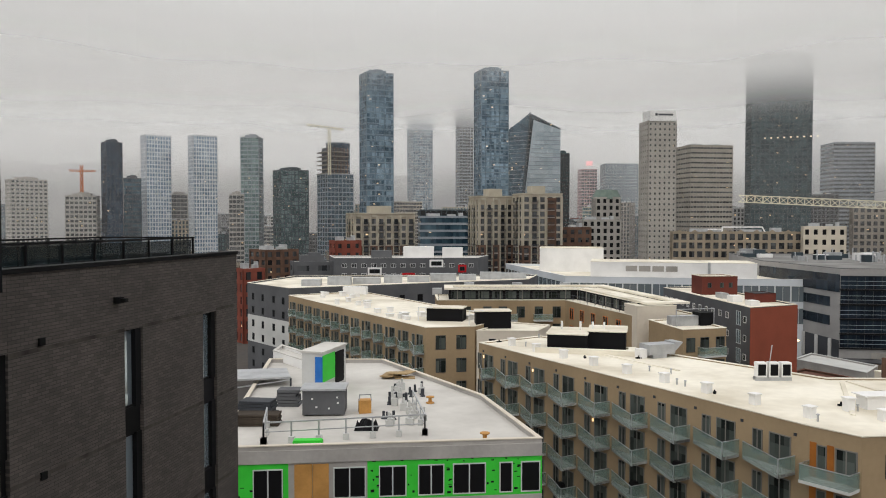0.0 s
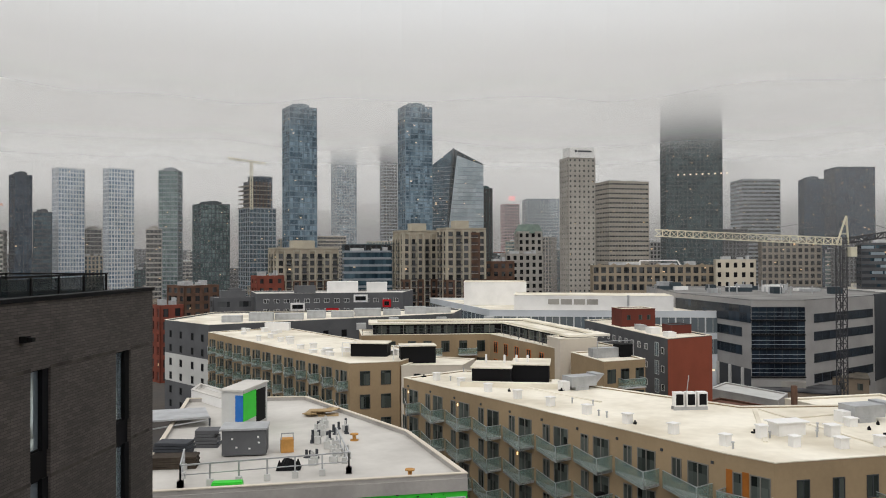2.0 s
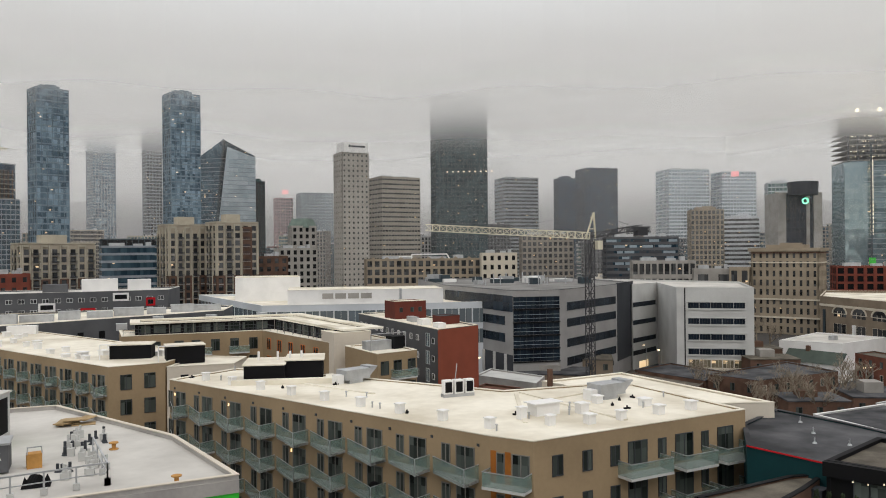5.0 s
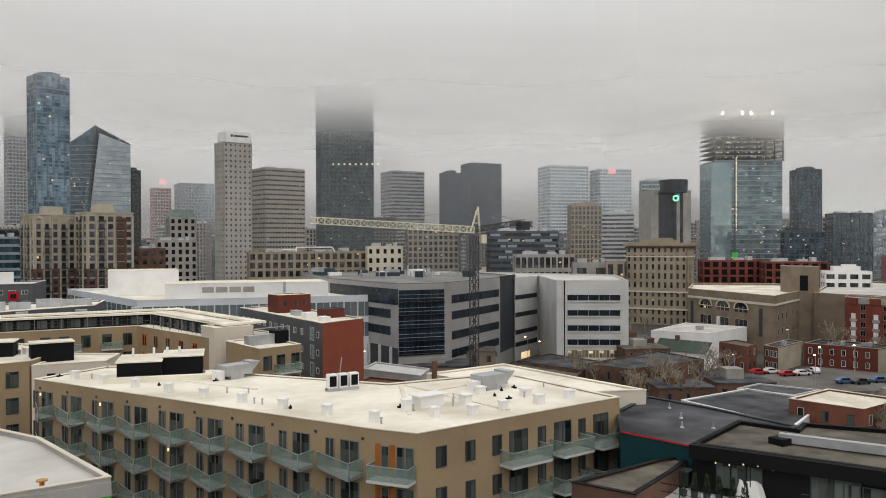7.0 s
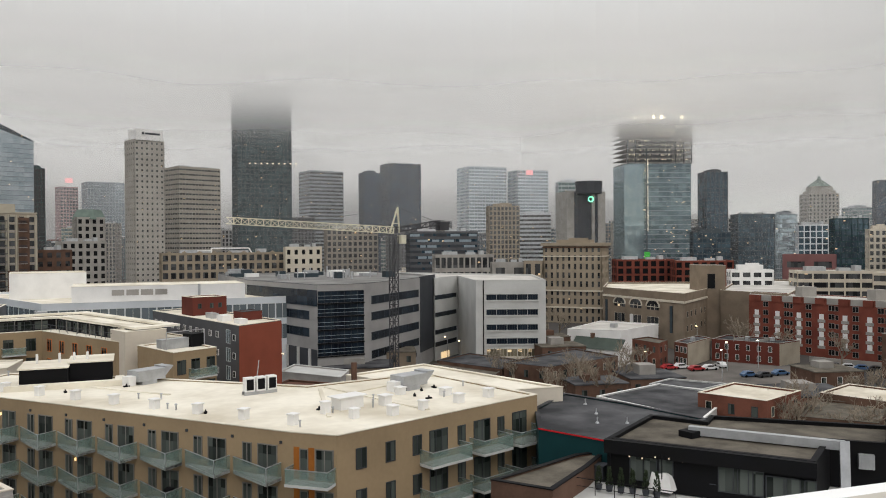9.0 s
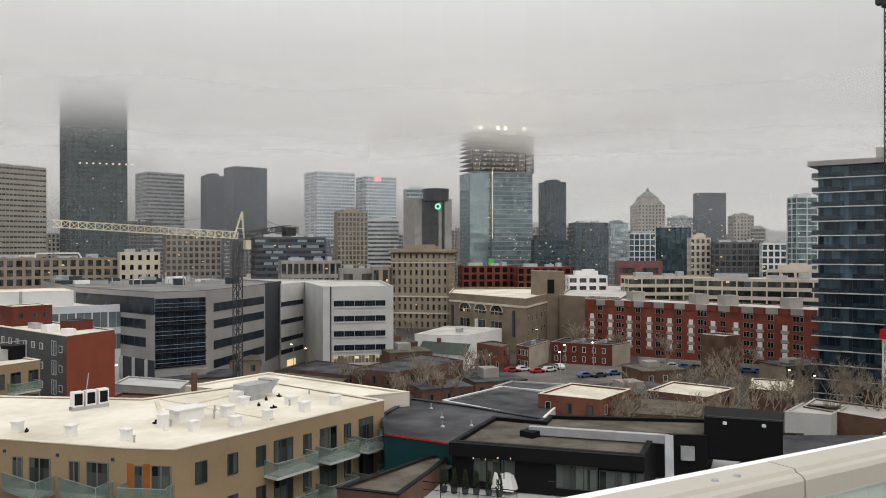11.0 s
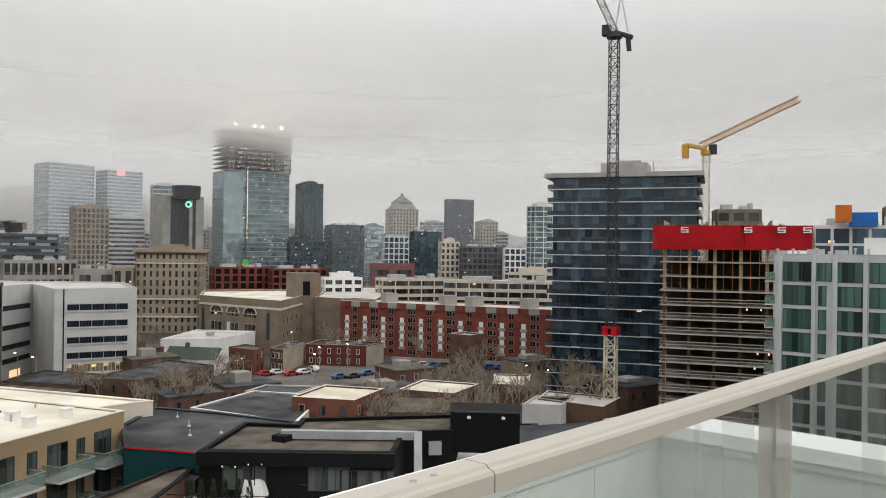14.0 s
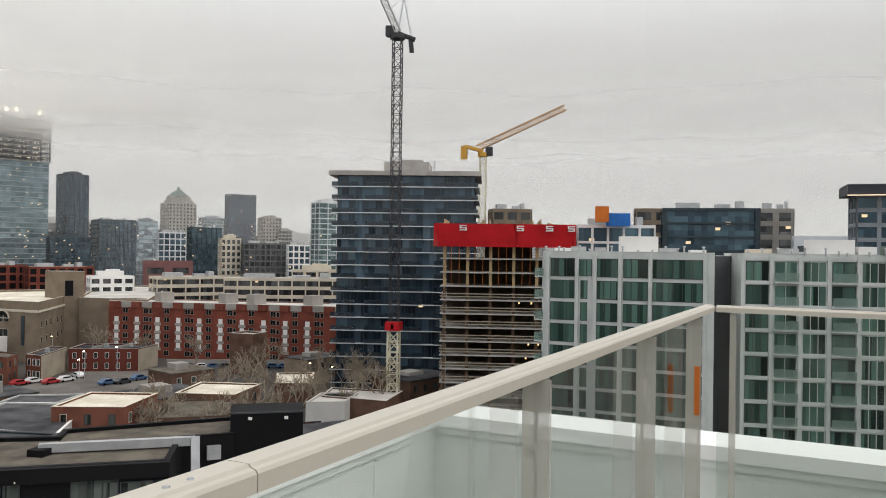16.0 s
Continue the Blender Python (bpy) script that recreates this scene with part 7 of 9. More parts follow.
def site_tower(xa, xb, za, zb, D0):
    """Glass below, open slabs above, lamps on every floor."""
    mx, my = (xa[0] + xb[0]) / 2, (xa[1] + xb[1]) / 2
    w = math.hypot(xb[0] - xa[0], xb[1] - xa[1])
    t = thing("tower_under_construction", "tall tower, glazed below, open floors with work lamps above", "building", pose(mx, my, 0, 0, 0, math.degrees(math.atan2(-mx, my)) + 18))
    w *= 0.76
    d = w * 0.75
    core, bands, piers = grid_shapes(w, d, za, 3.5, 3.0, 0.5, 0.15, 0.2)
    part("glazing", core, G["blueteal"], t)
    part("floor_bands", bands, M["slab"], t, kind="stuff")
    part("glass_wing", Shape().box(-w / 2 - 4, -w / 2 + w * 0.22, -d / 2 - 1.5, d * 0.3, 0, za - 1), G["mirror_dim"], t)
    part("core", Shape().box(-w * 0.25, w * 0.25, -d * 0.25, d * 0.25, za, zb), M["charcoal"], t)
    n = int((zb - za) / 3.5)
    lamps = Shape()
    for k in range(n + 1):
        z = za + k * 3.5
        part("slab", Shape().box(-w / 2 - 2, w / 2 + 1.5, -d / 2 - 1, d / 2 + 1, z, z + 0.5), M["concrete"], t)
        for i in range(9):
            u = -w / 2 - 1 + i * (w + 1.5) / 8
            if k < n:
                part("column", Shape().box(u - 0.4, u + 0.4, -d / 2 + 0.2, -d / 2 + 1, z + 0.5, z + 3.5), M["charcoal"], t)
        for i in range(22):
            u, v = random.uniform(-w / 2, w / 2), random.uniform(-d / 2 + 0.2, -d / 2 + 3)
            lamps.box(u, u + 0.45, v, v + 0.2, z + 2.7, z + 3.2)
    for i in range(60):
        lamps.box(-w * 0.24, -w * 0.2, -d / 2 - 1.2, -d / 2 - 1.0, za * 0.45 + i * 0.9, za * 0.45 + i * 0.9 + 0.4)
    part("work_lamps", lamps, G["lampdim"], t, kind="stuff")
    part("hoist_mast", Shape().box(-w * 0.24, -w * 0.215, -d / 2 - 1.6, -d / 2 - 1.2, 0, zb - 22), M["steel_dark"], t)
    part("hoist_screen", Shape().box(-w * 0.27, -w * 0.18, -d / 2 - 1.9, -d / 2 - 1.62, 0, 26), M["green_wrap"], t)
    for u in (-0.4, -0.1, 0.03, 0.35):
        part("flood_lamp", Shape().cone(u * w, -d / 2, zb + 0.5, zb + 3, 1.1, 1.1, 8), G["flood"], t)
    part("side_hoist", lattice(Shape(), (w / 2 + 3, 0, 0), (w / 2 + 3, 0, zb), 4, 4, 0.5), M["galv"], t)


G["blueteal"] = pane_mat("blue_green_glass", (0.06, 0.11, 0.13), (0.26, 0.36, 0.40), 3.5, 3.0, 0.05, 0.1, 0.45)
G["mirror_dim"] = pane_mat("pale_teal_mirror_glass", (0.20, 0.28, 0.31), (0.32, 0.40, 0.43), 3.5, 3.0, 0.0, 0.1, 0.6)
G["lampdim"] = lamp_mat("site_lamp_glow", (1.0, 0.86, 0.6), 1.4)
G["flood"] = lamp_mat("flood_lamp_glow", (1.0, 0.85, 0.5), 8.0)
sa, sb = (470.24, 434.27, 92.37), (510.41, 386.27, 90.03)
site_tower(sa, sb, sa[2], (487.96, 414.26, 125.36)[2], 640)

hp = (134.28, 502.46, 97.56)
ht = thing("hotel_sign_box", "white lit hotel sign box on a tan tower", "sign", pose(hp[0] + 3, hp[1] + 8, hp[2], 0, 0, 8))
part("box", Shape().box(-8.5, 8.5, -6, 6, 0, 6.5), M["white"], ht)
part("lettering", Shape().box(-3, 6.5, -6.15, -6.0, 3.6, 4.7).box(-5, -3.6, -6.15, -6.0, 3.4, 5.0), M["charcoal"], ht, "dark bar of unreadable lettering")
dm = thing("copper_roof", "green copper pyramid roof on a stone tower", "roof", pose(710.7, 401.0, 76.2, 0, 0, -40.6))
part("attic", Shape().box(-11, 11, -10, 10, 0, 3).box(-9, 9, -8.5, 8.5, 3, 7), M["tan_tower"], dm)
part("pyramid", Shape().cone(0, 0, 7, 13, 11.0, 3, 8), M["copper"], dm, "green copper hipped roof")
part("lantern", Shape().cone(0, 0, 13, 16.5, 1.8, 1.2, 8), M["copper"], dm)
dp = (87.63, 431.29, 46.77)
dm = thing("copper_roof", "green copper mansard on an old stone block", "roof", pose(dp[0] + 2, dp[1] + 8, dp[2], 0, 0, 5))
part("mansard", Shape().cone(0, 0, 0, 5, 8.5, 6, 4), M["copper"], dm)
for p, c in (((160.32, 878.59, 100.20), "redlamp"), ((545.52, 615.02, 106.17), "redlamp")):
    solid("roof_sign", Shape().box(-3.5, 3.5, -0.6, 0, -4, 1), G[c], "red glowing sign at the tower head", "sign", pose(p[0], p[1], p[2], 0, 0, math.degrees(math.atan2(-p[0], p[1]))))
p = (423.53, 410.89, 64.68)
solid("roof_sign", ring(Shape(), [(2.2 * math.cos(i * math.pi / 8), 2.2 * math.sin(i * math.pi / 8)) for i in range(16)], 0.9, 0, 0.4), G["greenlamp"], "green glowing ring sign on a dark tower", "sign", Matrix.Translation(p) @ Matrix.Rotation(math.atan2(-p[0], p[1]), 4, "Z") @ Matrix.Rotation(radians(90), 4, "X"))
p = (420.48, 406.86, 70.75)
solid("rooftop_drum", Shape().cone(0, 0, -2, 7, 9.5, 10, 10), M["charcoal"], "dark faceted drum on top of a tower", "roof structure", pose(p[0] + 5, p[1] + 8, p[2]))
p = (238.79, 592.81, 94.85)
for i in range(9):
    q = (236.76, 586.08, 95.40)
    solid("lit_window", Shape().box(-0.6, 0.6, -0.3, 0, -0.45, 0.45), G["lampsoft"], "warm lit window high in the dark tower", "window", pose(q[0] + (i - 0.5) * 3.9, q[1] - i * 2.0, q[2], 0, 0, -22), group="lit windows")
# site boxes on the roof at the far side
q = (168.10, -0.31, 42.17)
solid("site_container", Shape().box(-1.4, 1.4, -1.2, 1.2, -1.8, 1.4), M["orange"], "bright orange site container on a roof", "container", pose(*q, 0, 0, -90))
for xx in ((169.05, -3.6, 41.0),):
    solid("site_tarp", Shape().box(-2.4, 2.4, -1.2, 1.2, -1.4, 1.2), M["blue_wrap"], "blue sheeted site box on a roof", "container", pose(*xx, 0, 0, -90))
q = (179.03, -57.65, 46.65)
solid("roof_light_line", Shape().box(-7.3, 7.3, -0.2, 0.1, 0, 0.18), G["lampsoft"], "warm light line along a dark roof edge", "lamp", pose(q[0], q[1], q[2], 0, 0, math.degrees(math.atan2(-q[0], q[1])) + 10))
solid("penthouse", Shape().box(-7.2, 7.2, 0.2, 13, 0.2, 2.4), M["charcoal"], "dark penthouse storey over the lit roof edge", "roof structure", pose(q[0], q[1], q[2], 0, 0, math.degrees(math.atan2(-q[0], q[1])) + 10))

# ---- low houses, yards and street between ----
def low(label, poly, h, wall, roof, win=0, curb=0.3, cap=None, name="brick_house"):
    t = house(name, label, list(poly), h, wall, roof, curb, cap)
    if win:
        ps = list(poly)
        cen = Vector((sum(p[0] for p in ps) / len(ps), sum(p[1] for p in ps) / len(ps)))
        if sum(a[0] * b[1] - b[0] * a[1] for a, b in zip(ps, ps[1:] + ps[:1])) < 0:
            ps.reverse()
        for a, b in zip(ps, ps[1:] + ps[:1]):
            mid = (Vector(a) + Vector(b)) / 2
            out = mid - cen
            if out.dot(mid) < 0:
                m, L = on_wall(t, a, b)
                n = max(1, int(L / win))
                for i in range(n):
                    z = h - 2.4
                    while z > 0.5:
                        put_window(t, m, (i + 0.5) * L / n - 0.5, z, 1.0, 1.6, "home", random.choice(("mull_dark", "mull_dark", "cream")), 1)
                        z -= 3.2
    return t


low("large dark tar roof hall with a teal side wall", [(43.1, 47.7), (44.5, 41.6), (56.6, 41.6), (56.2, 50.4), (55.1, 57.3), (48.0, 53.6)], 19.0, "teal", "dark_roof", 0, 0.12, "dark_roof", "hall")
low("wide dark flat-roofed shed with a white edge", [(99.6, 95.6), (99.1, 73.8), (119.7, 82.9), (117.4, 97.1)], 7.5, "light_concrete", "dark_roof", 0, 0.25, "white", "shed")
low("dark flat roofed annex by the car park", [(120.6, 102.0), (123.9, 92.3), (132.6, 93.2), (128.4, 103.5)], 6.5, "light_concrete", "dark_roof", 0, 0.2, "light_concrete", "shed")
low("red brick house with a white flat roof", [(106.9, 80.6), (109.4, 70.1), (121.2, 71.6), (119.3, 82.6)], 9.5, "brick_dull", "white_roof", 3.5)
low("red brick house with a patchy white roof", [(129.7, 73.2), (130.8, 62.6), (142.7, 62.8), (141.6, 74.6)], 8, "brown_brick", "white_roof", 4)
low("brown low house with a tar roof", [(114.1, 67.5), (118.8, 58.2), (132.9, 63.5), (128.7, 73.3)], 7, "brown_brick", "gravel", 4)
low("pale low workshop beside bare trees", [(142.3, 53.7), (144.9, 46.9), (155.2, 47.3), (152.8, 54.4)], 5, "light_concrete", "grey_roof", 0)
low("long low workshop with a pale roof", [(149.6, 53.2), (147.5, 39.6), (158.9, 39.1), (158.9, 54.4)], 5, "brown_brick", "grey_roof", 0)
low("low brown house with white patched roof", [(161.1, 67.9), (163.2, 60.2), (177.3, 64.9), (174.0, 72.7)], 5, "brown_brick", "white_roof", 5)
low("brown brick workshop with many windows", [(113.4, 136.7), (117.0, 125.9), (140.8, 128.2), (142.3, 144.1)], 7, "brown_brick", "dark_roof", 3.2)
low("low brown brick workshop with dark roof", [(109.2, 156.6), (113.1, 137.0), (125.7, 145.6), (123.2, 162.1)], 5.5, "brown_brick", "dark_roof", 4)
low("low red brick garage row with gravel roof", [(102.2, 153.1), (102.8, 129.6), (115.3, 139.3), (113.0, 157.4)], 5, "brown_brick", "gravel", 4)
low("brown brick warehouse with a sloping roof", [(53.8, 128.1), (61.0, 115.6), (67.9, 122.3), (61.0, 134.5)], 9, "brown_brick", "brown_roof", 0)
low("low grey building with snow-pale roof", [(68.7, 155.9), (75.2, 141.3), (81.1, 148.5), (75.3, 163.0)], 7, "concrete", "light_concrete", 0)
low("long white shed with a flat grey roof", [(170.1, 175.0), (179.0, 161.6), (202.4, 167.3), (196.0, 186.0)], 7.4, "white", "grey_roof", 0, 0.3, "white", "shed")
roof_box(186.0, 171.0, 7.45, 2.4, 1.6, 1.2, 20, "galv", "grey roof unit on the white shed", "roof_unit", False)
row_a = low("small red brick house with a tan rendered flank", [(179.5, 142.9), (178.3, 137.6), (194.7, 142.4), (196.0, 148.0)], 6.0, "brick_dull", "dark_roof", 0, 0.3, "stone")
mq, lq = on_wall(row_a, (178.3, 137.6), (194.7, 142.4))
part("flank", Shape().box(0, lq, -0.1, 0, 0, 6.1), M["buff"], row_a, "tan rendered flank wall", mq)
rows_of_windows(row_a, (179.5, 142.9), (178.3, 137.6), [3.6, 0.6], [0.12, 0.45, 0.72], 1.1, 1.7, "home", "white", 1)
row_b = low("row of maroon brick houses with flat roofs", [(193.5, 141.0), (199.2, 123.7), (209.5, 124.0), (205.5, 144.5)], 5.8, "dark_red", "dark_roof", 0, 0.35, "stone")
rows_of_windows(row_b, (193.5, 141.0), (199.2, 123.7), [3.5, 0.7], [0.06, 0.2, 0.36, 0.52, 0.68, 0.84], 1.0, 1.6, "home", "white", 1)
mq, lq = on_wall(row_b, (199.2, 123.7), (209.5, 124.0))
part("flank", Shape().box(0, lq, -0.1, 0, 0, 5.9), M["buff"], row_b, "tan rendered flank wall", mq)
for u in (0.33, 0.66):
    x, y = 193.5 + 5.7 * u, 141.0 - 17.3 * u
    part("party_wall", Shape().bar((x - row_b["cx"], y - row_b["cy"], 6.2), (x + 10 - row_b["cx"], y + 1.5 - row_b["cy"], 6.2), 0.35, 0.7), M["stone"], row_b)
for x, y in ((200.0, 134.0), (203.5, 128.5), (187.0, 142.5)):
    roof_box(x, y, 6.0, 1.4, 1.0, 1.0, 20, "galv", "small roof hatch on a brick house", "roof_hatch", False)
low("red brick house with a tan side wall", [(172.4, 151.7), (170.4, 140.8), (178.0, 144.0), (180.0, 152.5)], 6.4, "brick_dull", "gravel", 3.5)
gable = thing("gabled_house", "white gabled house with a green roof", "building", pose(165.4, 157.0, 0, 0, 0, 104.9))
part("wall", Shape().hull([(-7.6, -2.9, 0), (7.6, -2.9, 0), (7.6, 2.9, 0), (-7.6, 2.9, 0), (-7.6, -2.9, 4.3), (7.6, -2.9, 4.3), (7.6, 2.9, 4.3), (-7.6, 2.9, 4.3), (-7.6, 0, 6.9), (7.6, 0, 6.9)], [(0, 1, 5, 4), (2, 3, 7, 6), (1, 2, 6, 9, 5), (3, 0, 4, 8, 7)]), M["white"], gable)
part("roof", Shape().hull([(-7.5, -3.2, 4.2), (7.9, -3.2, 4.2), (7.9, 0, 7.1), (-7.5, 0, 7.1), (7.9, 3.2, 4.2), (-7.5, 3.2, 4.2)], [(0, 1, 2, 3), (3, 2, 4, 5)]), M["copper_dark"], gable)
part("chimney", Shape().box(2.0, 3.0, -0.4, 0.4, 6.6, 8.2), M["brown_brick"], gable)

for x, y in ((48.5, 46.5), (51.0, 49.0), (53.2, 52.5), (50.4, 45.0)):
    solid("roof_drain", Shape().cone(0, 0, 0, 0.12, 0.18, 0.12, 10).cone(0, 0, 0.12, 0.5, 0.05, 0.05, 8), M["galv"], "small metal vent on the tar roof", "vent", pose(x, y, 19.03), group="tar roof vents")
hall_a, hall_b = (43.1, 47.7), (44.5, 41.6)
solid("roof_edge", Shape().bar((*hall_a, 19.12), (*hall_b, 19.12), 0.2, 0.1), M["red"], "red metal roof edge on the teal hall", "trim", pose(0, 0, 0), kind="structure")

# car park with cars
lot = solid("car_park", Shape().prism([(156.9, 135.0), (154.7, 107.1), (201.7, 111.3), (201.3, 139.4)][::-1], 0.004, 0.03), M["lot"], "worn asphalt car park", "car park", kind="structure")
road = solid("road", Shape().bar((*(140.0, 200.8), 0.015), (*(222.8, 70.6), 0.015), 9, 0.02), M["asphalt"], "dark asphalt street before the brick row", "road", kind="structure")


def car(x, y, turn, paint, label):
    t = thing("parked_car", label, "car", pose(x, y, 0.03, 0, 0, turn), group="parked cars")
    s = Shape()
    pr = [(-2.1, 0.35), (2.1, 0.35), (2.15, 0.75), (1.2, 0.9), (0.6, 1.42), (-1.1, 1.45), (-1.8, 0.95), (-2.15, 0.85)]
    k = len(pr)
    s.hull([(a, -0.85, b) for a, b in pr] + [(a, 0.85, b) for a, b in pr], [tuple(range(k)), tuple(range(2 * k - 1, k - 1, -1))] + [(i, k + i, k + (i + 1) % k, (i + 1) % k) for i in range(k)])
    part("body", s, M[paint], t)
    part("side_glass", Shape().box(-1.2, 0.75, -0.87, 0.87, 0.95, 1.3), G["black"], t)
    for a in (-1.35, 1.35):
        for b in (-0.8, 0.8):
            c = Shape().cone(0, 0, -0.1, 0.1, 0.32, 0.32, 10)
            part("wheel", c, M["black"], t, m=Matrix.Translation((a, b, 0.32)) @ Matrix.Rotation(radians(90), 4, "X"))


car(*(171.0, 137.9), -20, "car_red", "red parked car on worn asphalt")
car(*(174.7, 136.9), -20, "car_white", "white parked car on worn asphalt")
car(*(174.9, 132.2), -20, "car_red", "red parked car on worn asphalt")
car(*(178.9, 131.0), -20, "car_white", "white parked car on worn asphalt")
car(*(185.0, 132.0), 60, "car_white", "white parked van-like car")
car(*(177.5, 118.5), -20, "car_blue", "blue parked car on worn asphalt")
car(*(180.0, 115.8), -20, "car_dark", "dark parked car on worn asphalt")
car(*(185.8, 115.1), -20, "car_blue", "blue parked car on worn asphalt")
car(*(151.0, 194.5), -10, "car_white", "white delivery van by the school")
car(*(152.6, 189.2), -10, "car_white", "white delivery van by the school")
for i in range(14):
    f = (i + 0.5) / 14
    a, b = (206.2, 117.4), (219.7, 73.8)
    car(a[0] + (b[0] - a[0]) * f, a[1] + (b[1] - a[1]) * f, -58, random.choice(("car_dark", "car_white", "car_dark", "car_blue")), "car parked along the brick row")


def street_lamp(x, y, h, warm=True):
    t = thing("street_lamp", "slim metal street lamp with a glowing head", "lamp", pose(x, y, 0), group="street lamps")
    part("pole", Shape().cone(0, 0, 0, h, 0.1, 0.06, 8), M["galv"], t)
    part("arm", Shape().bar((0, 0, h), (-1.2, -0.6, h + 0.2), 0.07), M["galv"], t)
    part("head", Shape().box(-1.45, -1.05, -0.75, -0.45, h + 0.08, h + 0.26), G["lampw" if not warm else "lamp"], t)


for p, warm in (((180.7, 127.0), 0), ((167.3, 119.0), 0), ((149.3, 128.5), 1), ((190.7, 124.5), 0), ((151.1, 128.4), 1), ((128.2, 172.3), 1), ((130.8, 182.3), 1), ((89.1, 181.1), 1), ((176.9, 65.9), 1), ((172.7, 59.2), 1), ((208.3, 157.1), 1), ((80.5, 178.5), 1)):
    street_lamp(p[0], p[1], 7.5, warm)

# scattered low houses of the quarter
spots = [(o.location.x, o.location.y) for o in scene.objects if o.parent is None and o.get("category") in ("building", "car", "lamp")]
spots += [(154.2, 128.9), (155.6, 121.1), (157.9, 112.6), (165.6, 108.1), (174.2, 103.9), (171.9, 128.0), (176.6, 118.7), (182.7, 112.3), (182.9, 102.5), (183.8, 93.8)]
rng = random.Random(7)


def scatter(n, az0, az1, r0, r1, h0, h1, gap, walls, roofs):
    k = tries = 0
    while k < n and tries < 6000:
        tries += 1
        az, r = radians(rng.uniform(az0, az1)), math.sqrt(rng.uniform(r0 * r0, r1 * r1))
        x, y = r * math.sin(az), r * math.cos(az)
        if any((x - a) ** 2 + (y - b) ** 2 < gap * gap for a, b in spots):
            continue
        spots.append((x, y))
        w, d, h, tn = rng.uniform(8, 17), rng.uniform(8, 13), rng.uniform(h0, h1), -28 + rng.uniform(-4, 4)
        t = thing("low_house", rng.choice(("low brick house with a flat roof", "flat-roofed brick house in the old quarter", "small brick house with roof cabins")), "house", pose(x, y, 0, 0, 0, tn))
        wall, roof = rng.choice(walls), rng.choice(roofs)
        part("wall", Shape().box(-w / 2, w / 2, -d / 2, d / 2, 0, h), M[wall], t)
        part("roof", Shape().box(-w / 2 - 0.15, w / 2 + 0.15, -d / 2 - 0.15, d / 2 + 0.15, h, h + 0.25), M[roof], t)
        part("roof_cabin", Shape().box(-w * 0.2, w * 0.1, -d * 0.1, d * 0.25, h + 0.25, h + rng.uniform(1, 2.4)), M[rng.choice((wall, "stone", "concrete"))], t)
        nb = int(w / 3) if r < 230 else 0
        for i in range(nb):
            z = h - 2.4
            while z > 1:
                fr, gl = window_mesh(1.1, 1.5, "home", "white" if k % 5 == 0 else "mull_dark", 1)
                q = part("window", fr, None, t, m=Matrix.Translation((-w / 2 + (i + 0.5) * w / nb - 0.5, -d / 2 - 0.01, z)))
                part("pane", gl, None, q)
                z -= 3.4
        k += 1


BR = ("brown_brick", "red_brick", "brown_brick", "tan_dark", "concrete")
RF = ("dark_roof", "gravel", "grey_roof", "dark_roof", "white_roof")
RN = ("dark_roof", "gravel", "dark_roof")
scatter(30, 22, 78, 125, 250, 5, 7, 17, ("brown_brick", "brick_dull", "brown_brick", "tan_dark"), RN)
scatter(42, -24, 12, 250, 520, 6, 11, 24, BR, RF)
scatter(45, -24, 10, 520, 950, 7, 13, 30, BR + ("stone", "cream"), RF)
scatter(30, 20, 85, 330, 640, 9, 16, 28, BR + ("stone", "cream"), RF)
scatter(26, 62, 110, 130, 330, 6, 12, 26, BR + ("stone",), RF)

# ---- bare winter trees ----
def bare_tree(seed, h):
    r = random.Random(seed)
    trunk, crown = Shape(), Shape()

    def grow(p, d, length, w, depth):
        q = p + d * length
        (trunk if depth == 0 else crown).bar(p, q, w, None, 5 if depth < 2 else 3)
        if depth == 5:
            return
        for i in range(3 if depth < 4 else 3):
            a = Vector((r.uniform(-1, 1), r.uniform(-1, 1), r.uniform(-0.15, 0.75)))
            e = (d * 0.8 + a * 0.8).normalized()
            grow(p + d * length * r.uniform(0.6, 1.0), e, length * r.uniform(0.6, 0.85), max(w * 0.62, 0.055), depth + 1)

    grow(Vector((0, 0, 0)), Vector((0, 0, 1)), h * 0.27, h * 0.034, 0)
    t = thing("bare_tree", "leafless winter tree with fine grey-brown twigs", "tree", pose(0, 0, 0), group="bare trees")
    part("trunk", trunk, M["bark"], t)
    part("crown", crown, M["bark"], t)
    return t


kinds = [bare_tree(s, h) for s, h in ((1, 14), (2, 16), (3, 12), (5, 15))]
homes = [(146.1, 76.3), (152.2, 74.0), (129.2, 72.4), (155.0, 69.4)]
for t, p in zip(kinds, homes):
    t.matrix_basis = pose(p[0], p[1], 0, 0, 0, 40)
places = [(134.8, 81.0), (123.6, 71.5), (161.3, 68.6), (168.7, 63.4), (159.0, 55.5), (158.6, 48.3), (151.4, 49.0), (156.6, 43.5), (203.9, 220.0), (194.7, 204.2), (180.1, 197.0), (211.1, 175.2)]
places += [(138.2, 133.2), (121.7, 124.1), (113.8, 124.5), (148.8, 133.6), (145.6, 125.3), (130.1, 121.1), (101.1, 182.2), (101.1, 193.2), (99.3, 173.1), (247.4, 173.8), (260.7, 188.6), (200.5, 136.8)]
places += [(112.6, 69.7), (117.4, 69.0), (119.4, 64.4), (119.2, 60.8), (132.6, 61.9), (127.3, 56.0), (135.7, 55.3), (147.7, 56.5), (109.5, 115.7), (113.4, 111.6), (119.5, 136.5), (130.0, 133.5), (114.3, 142.0)]
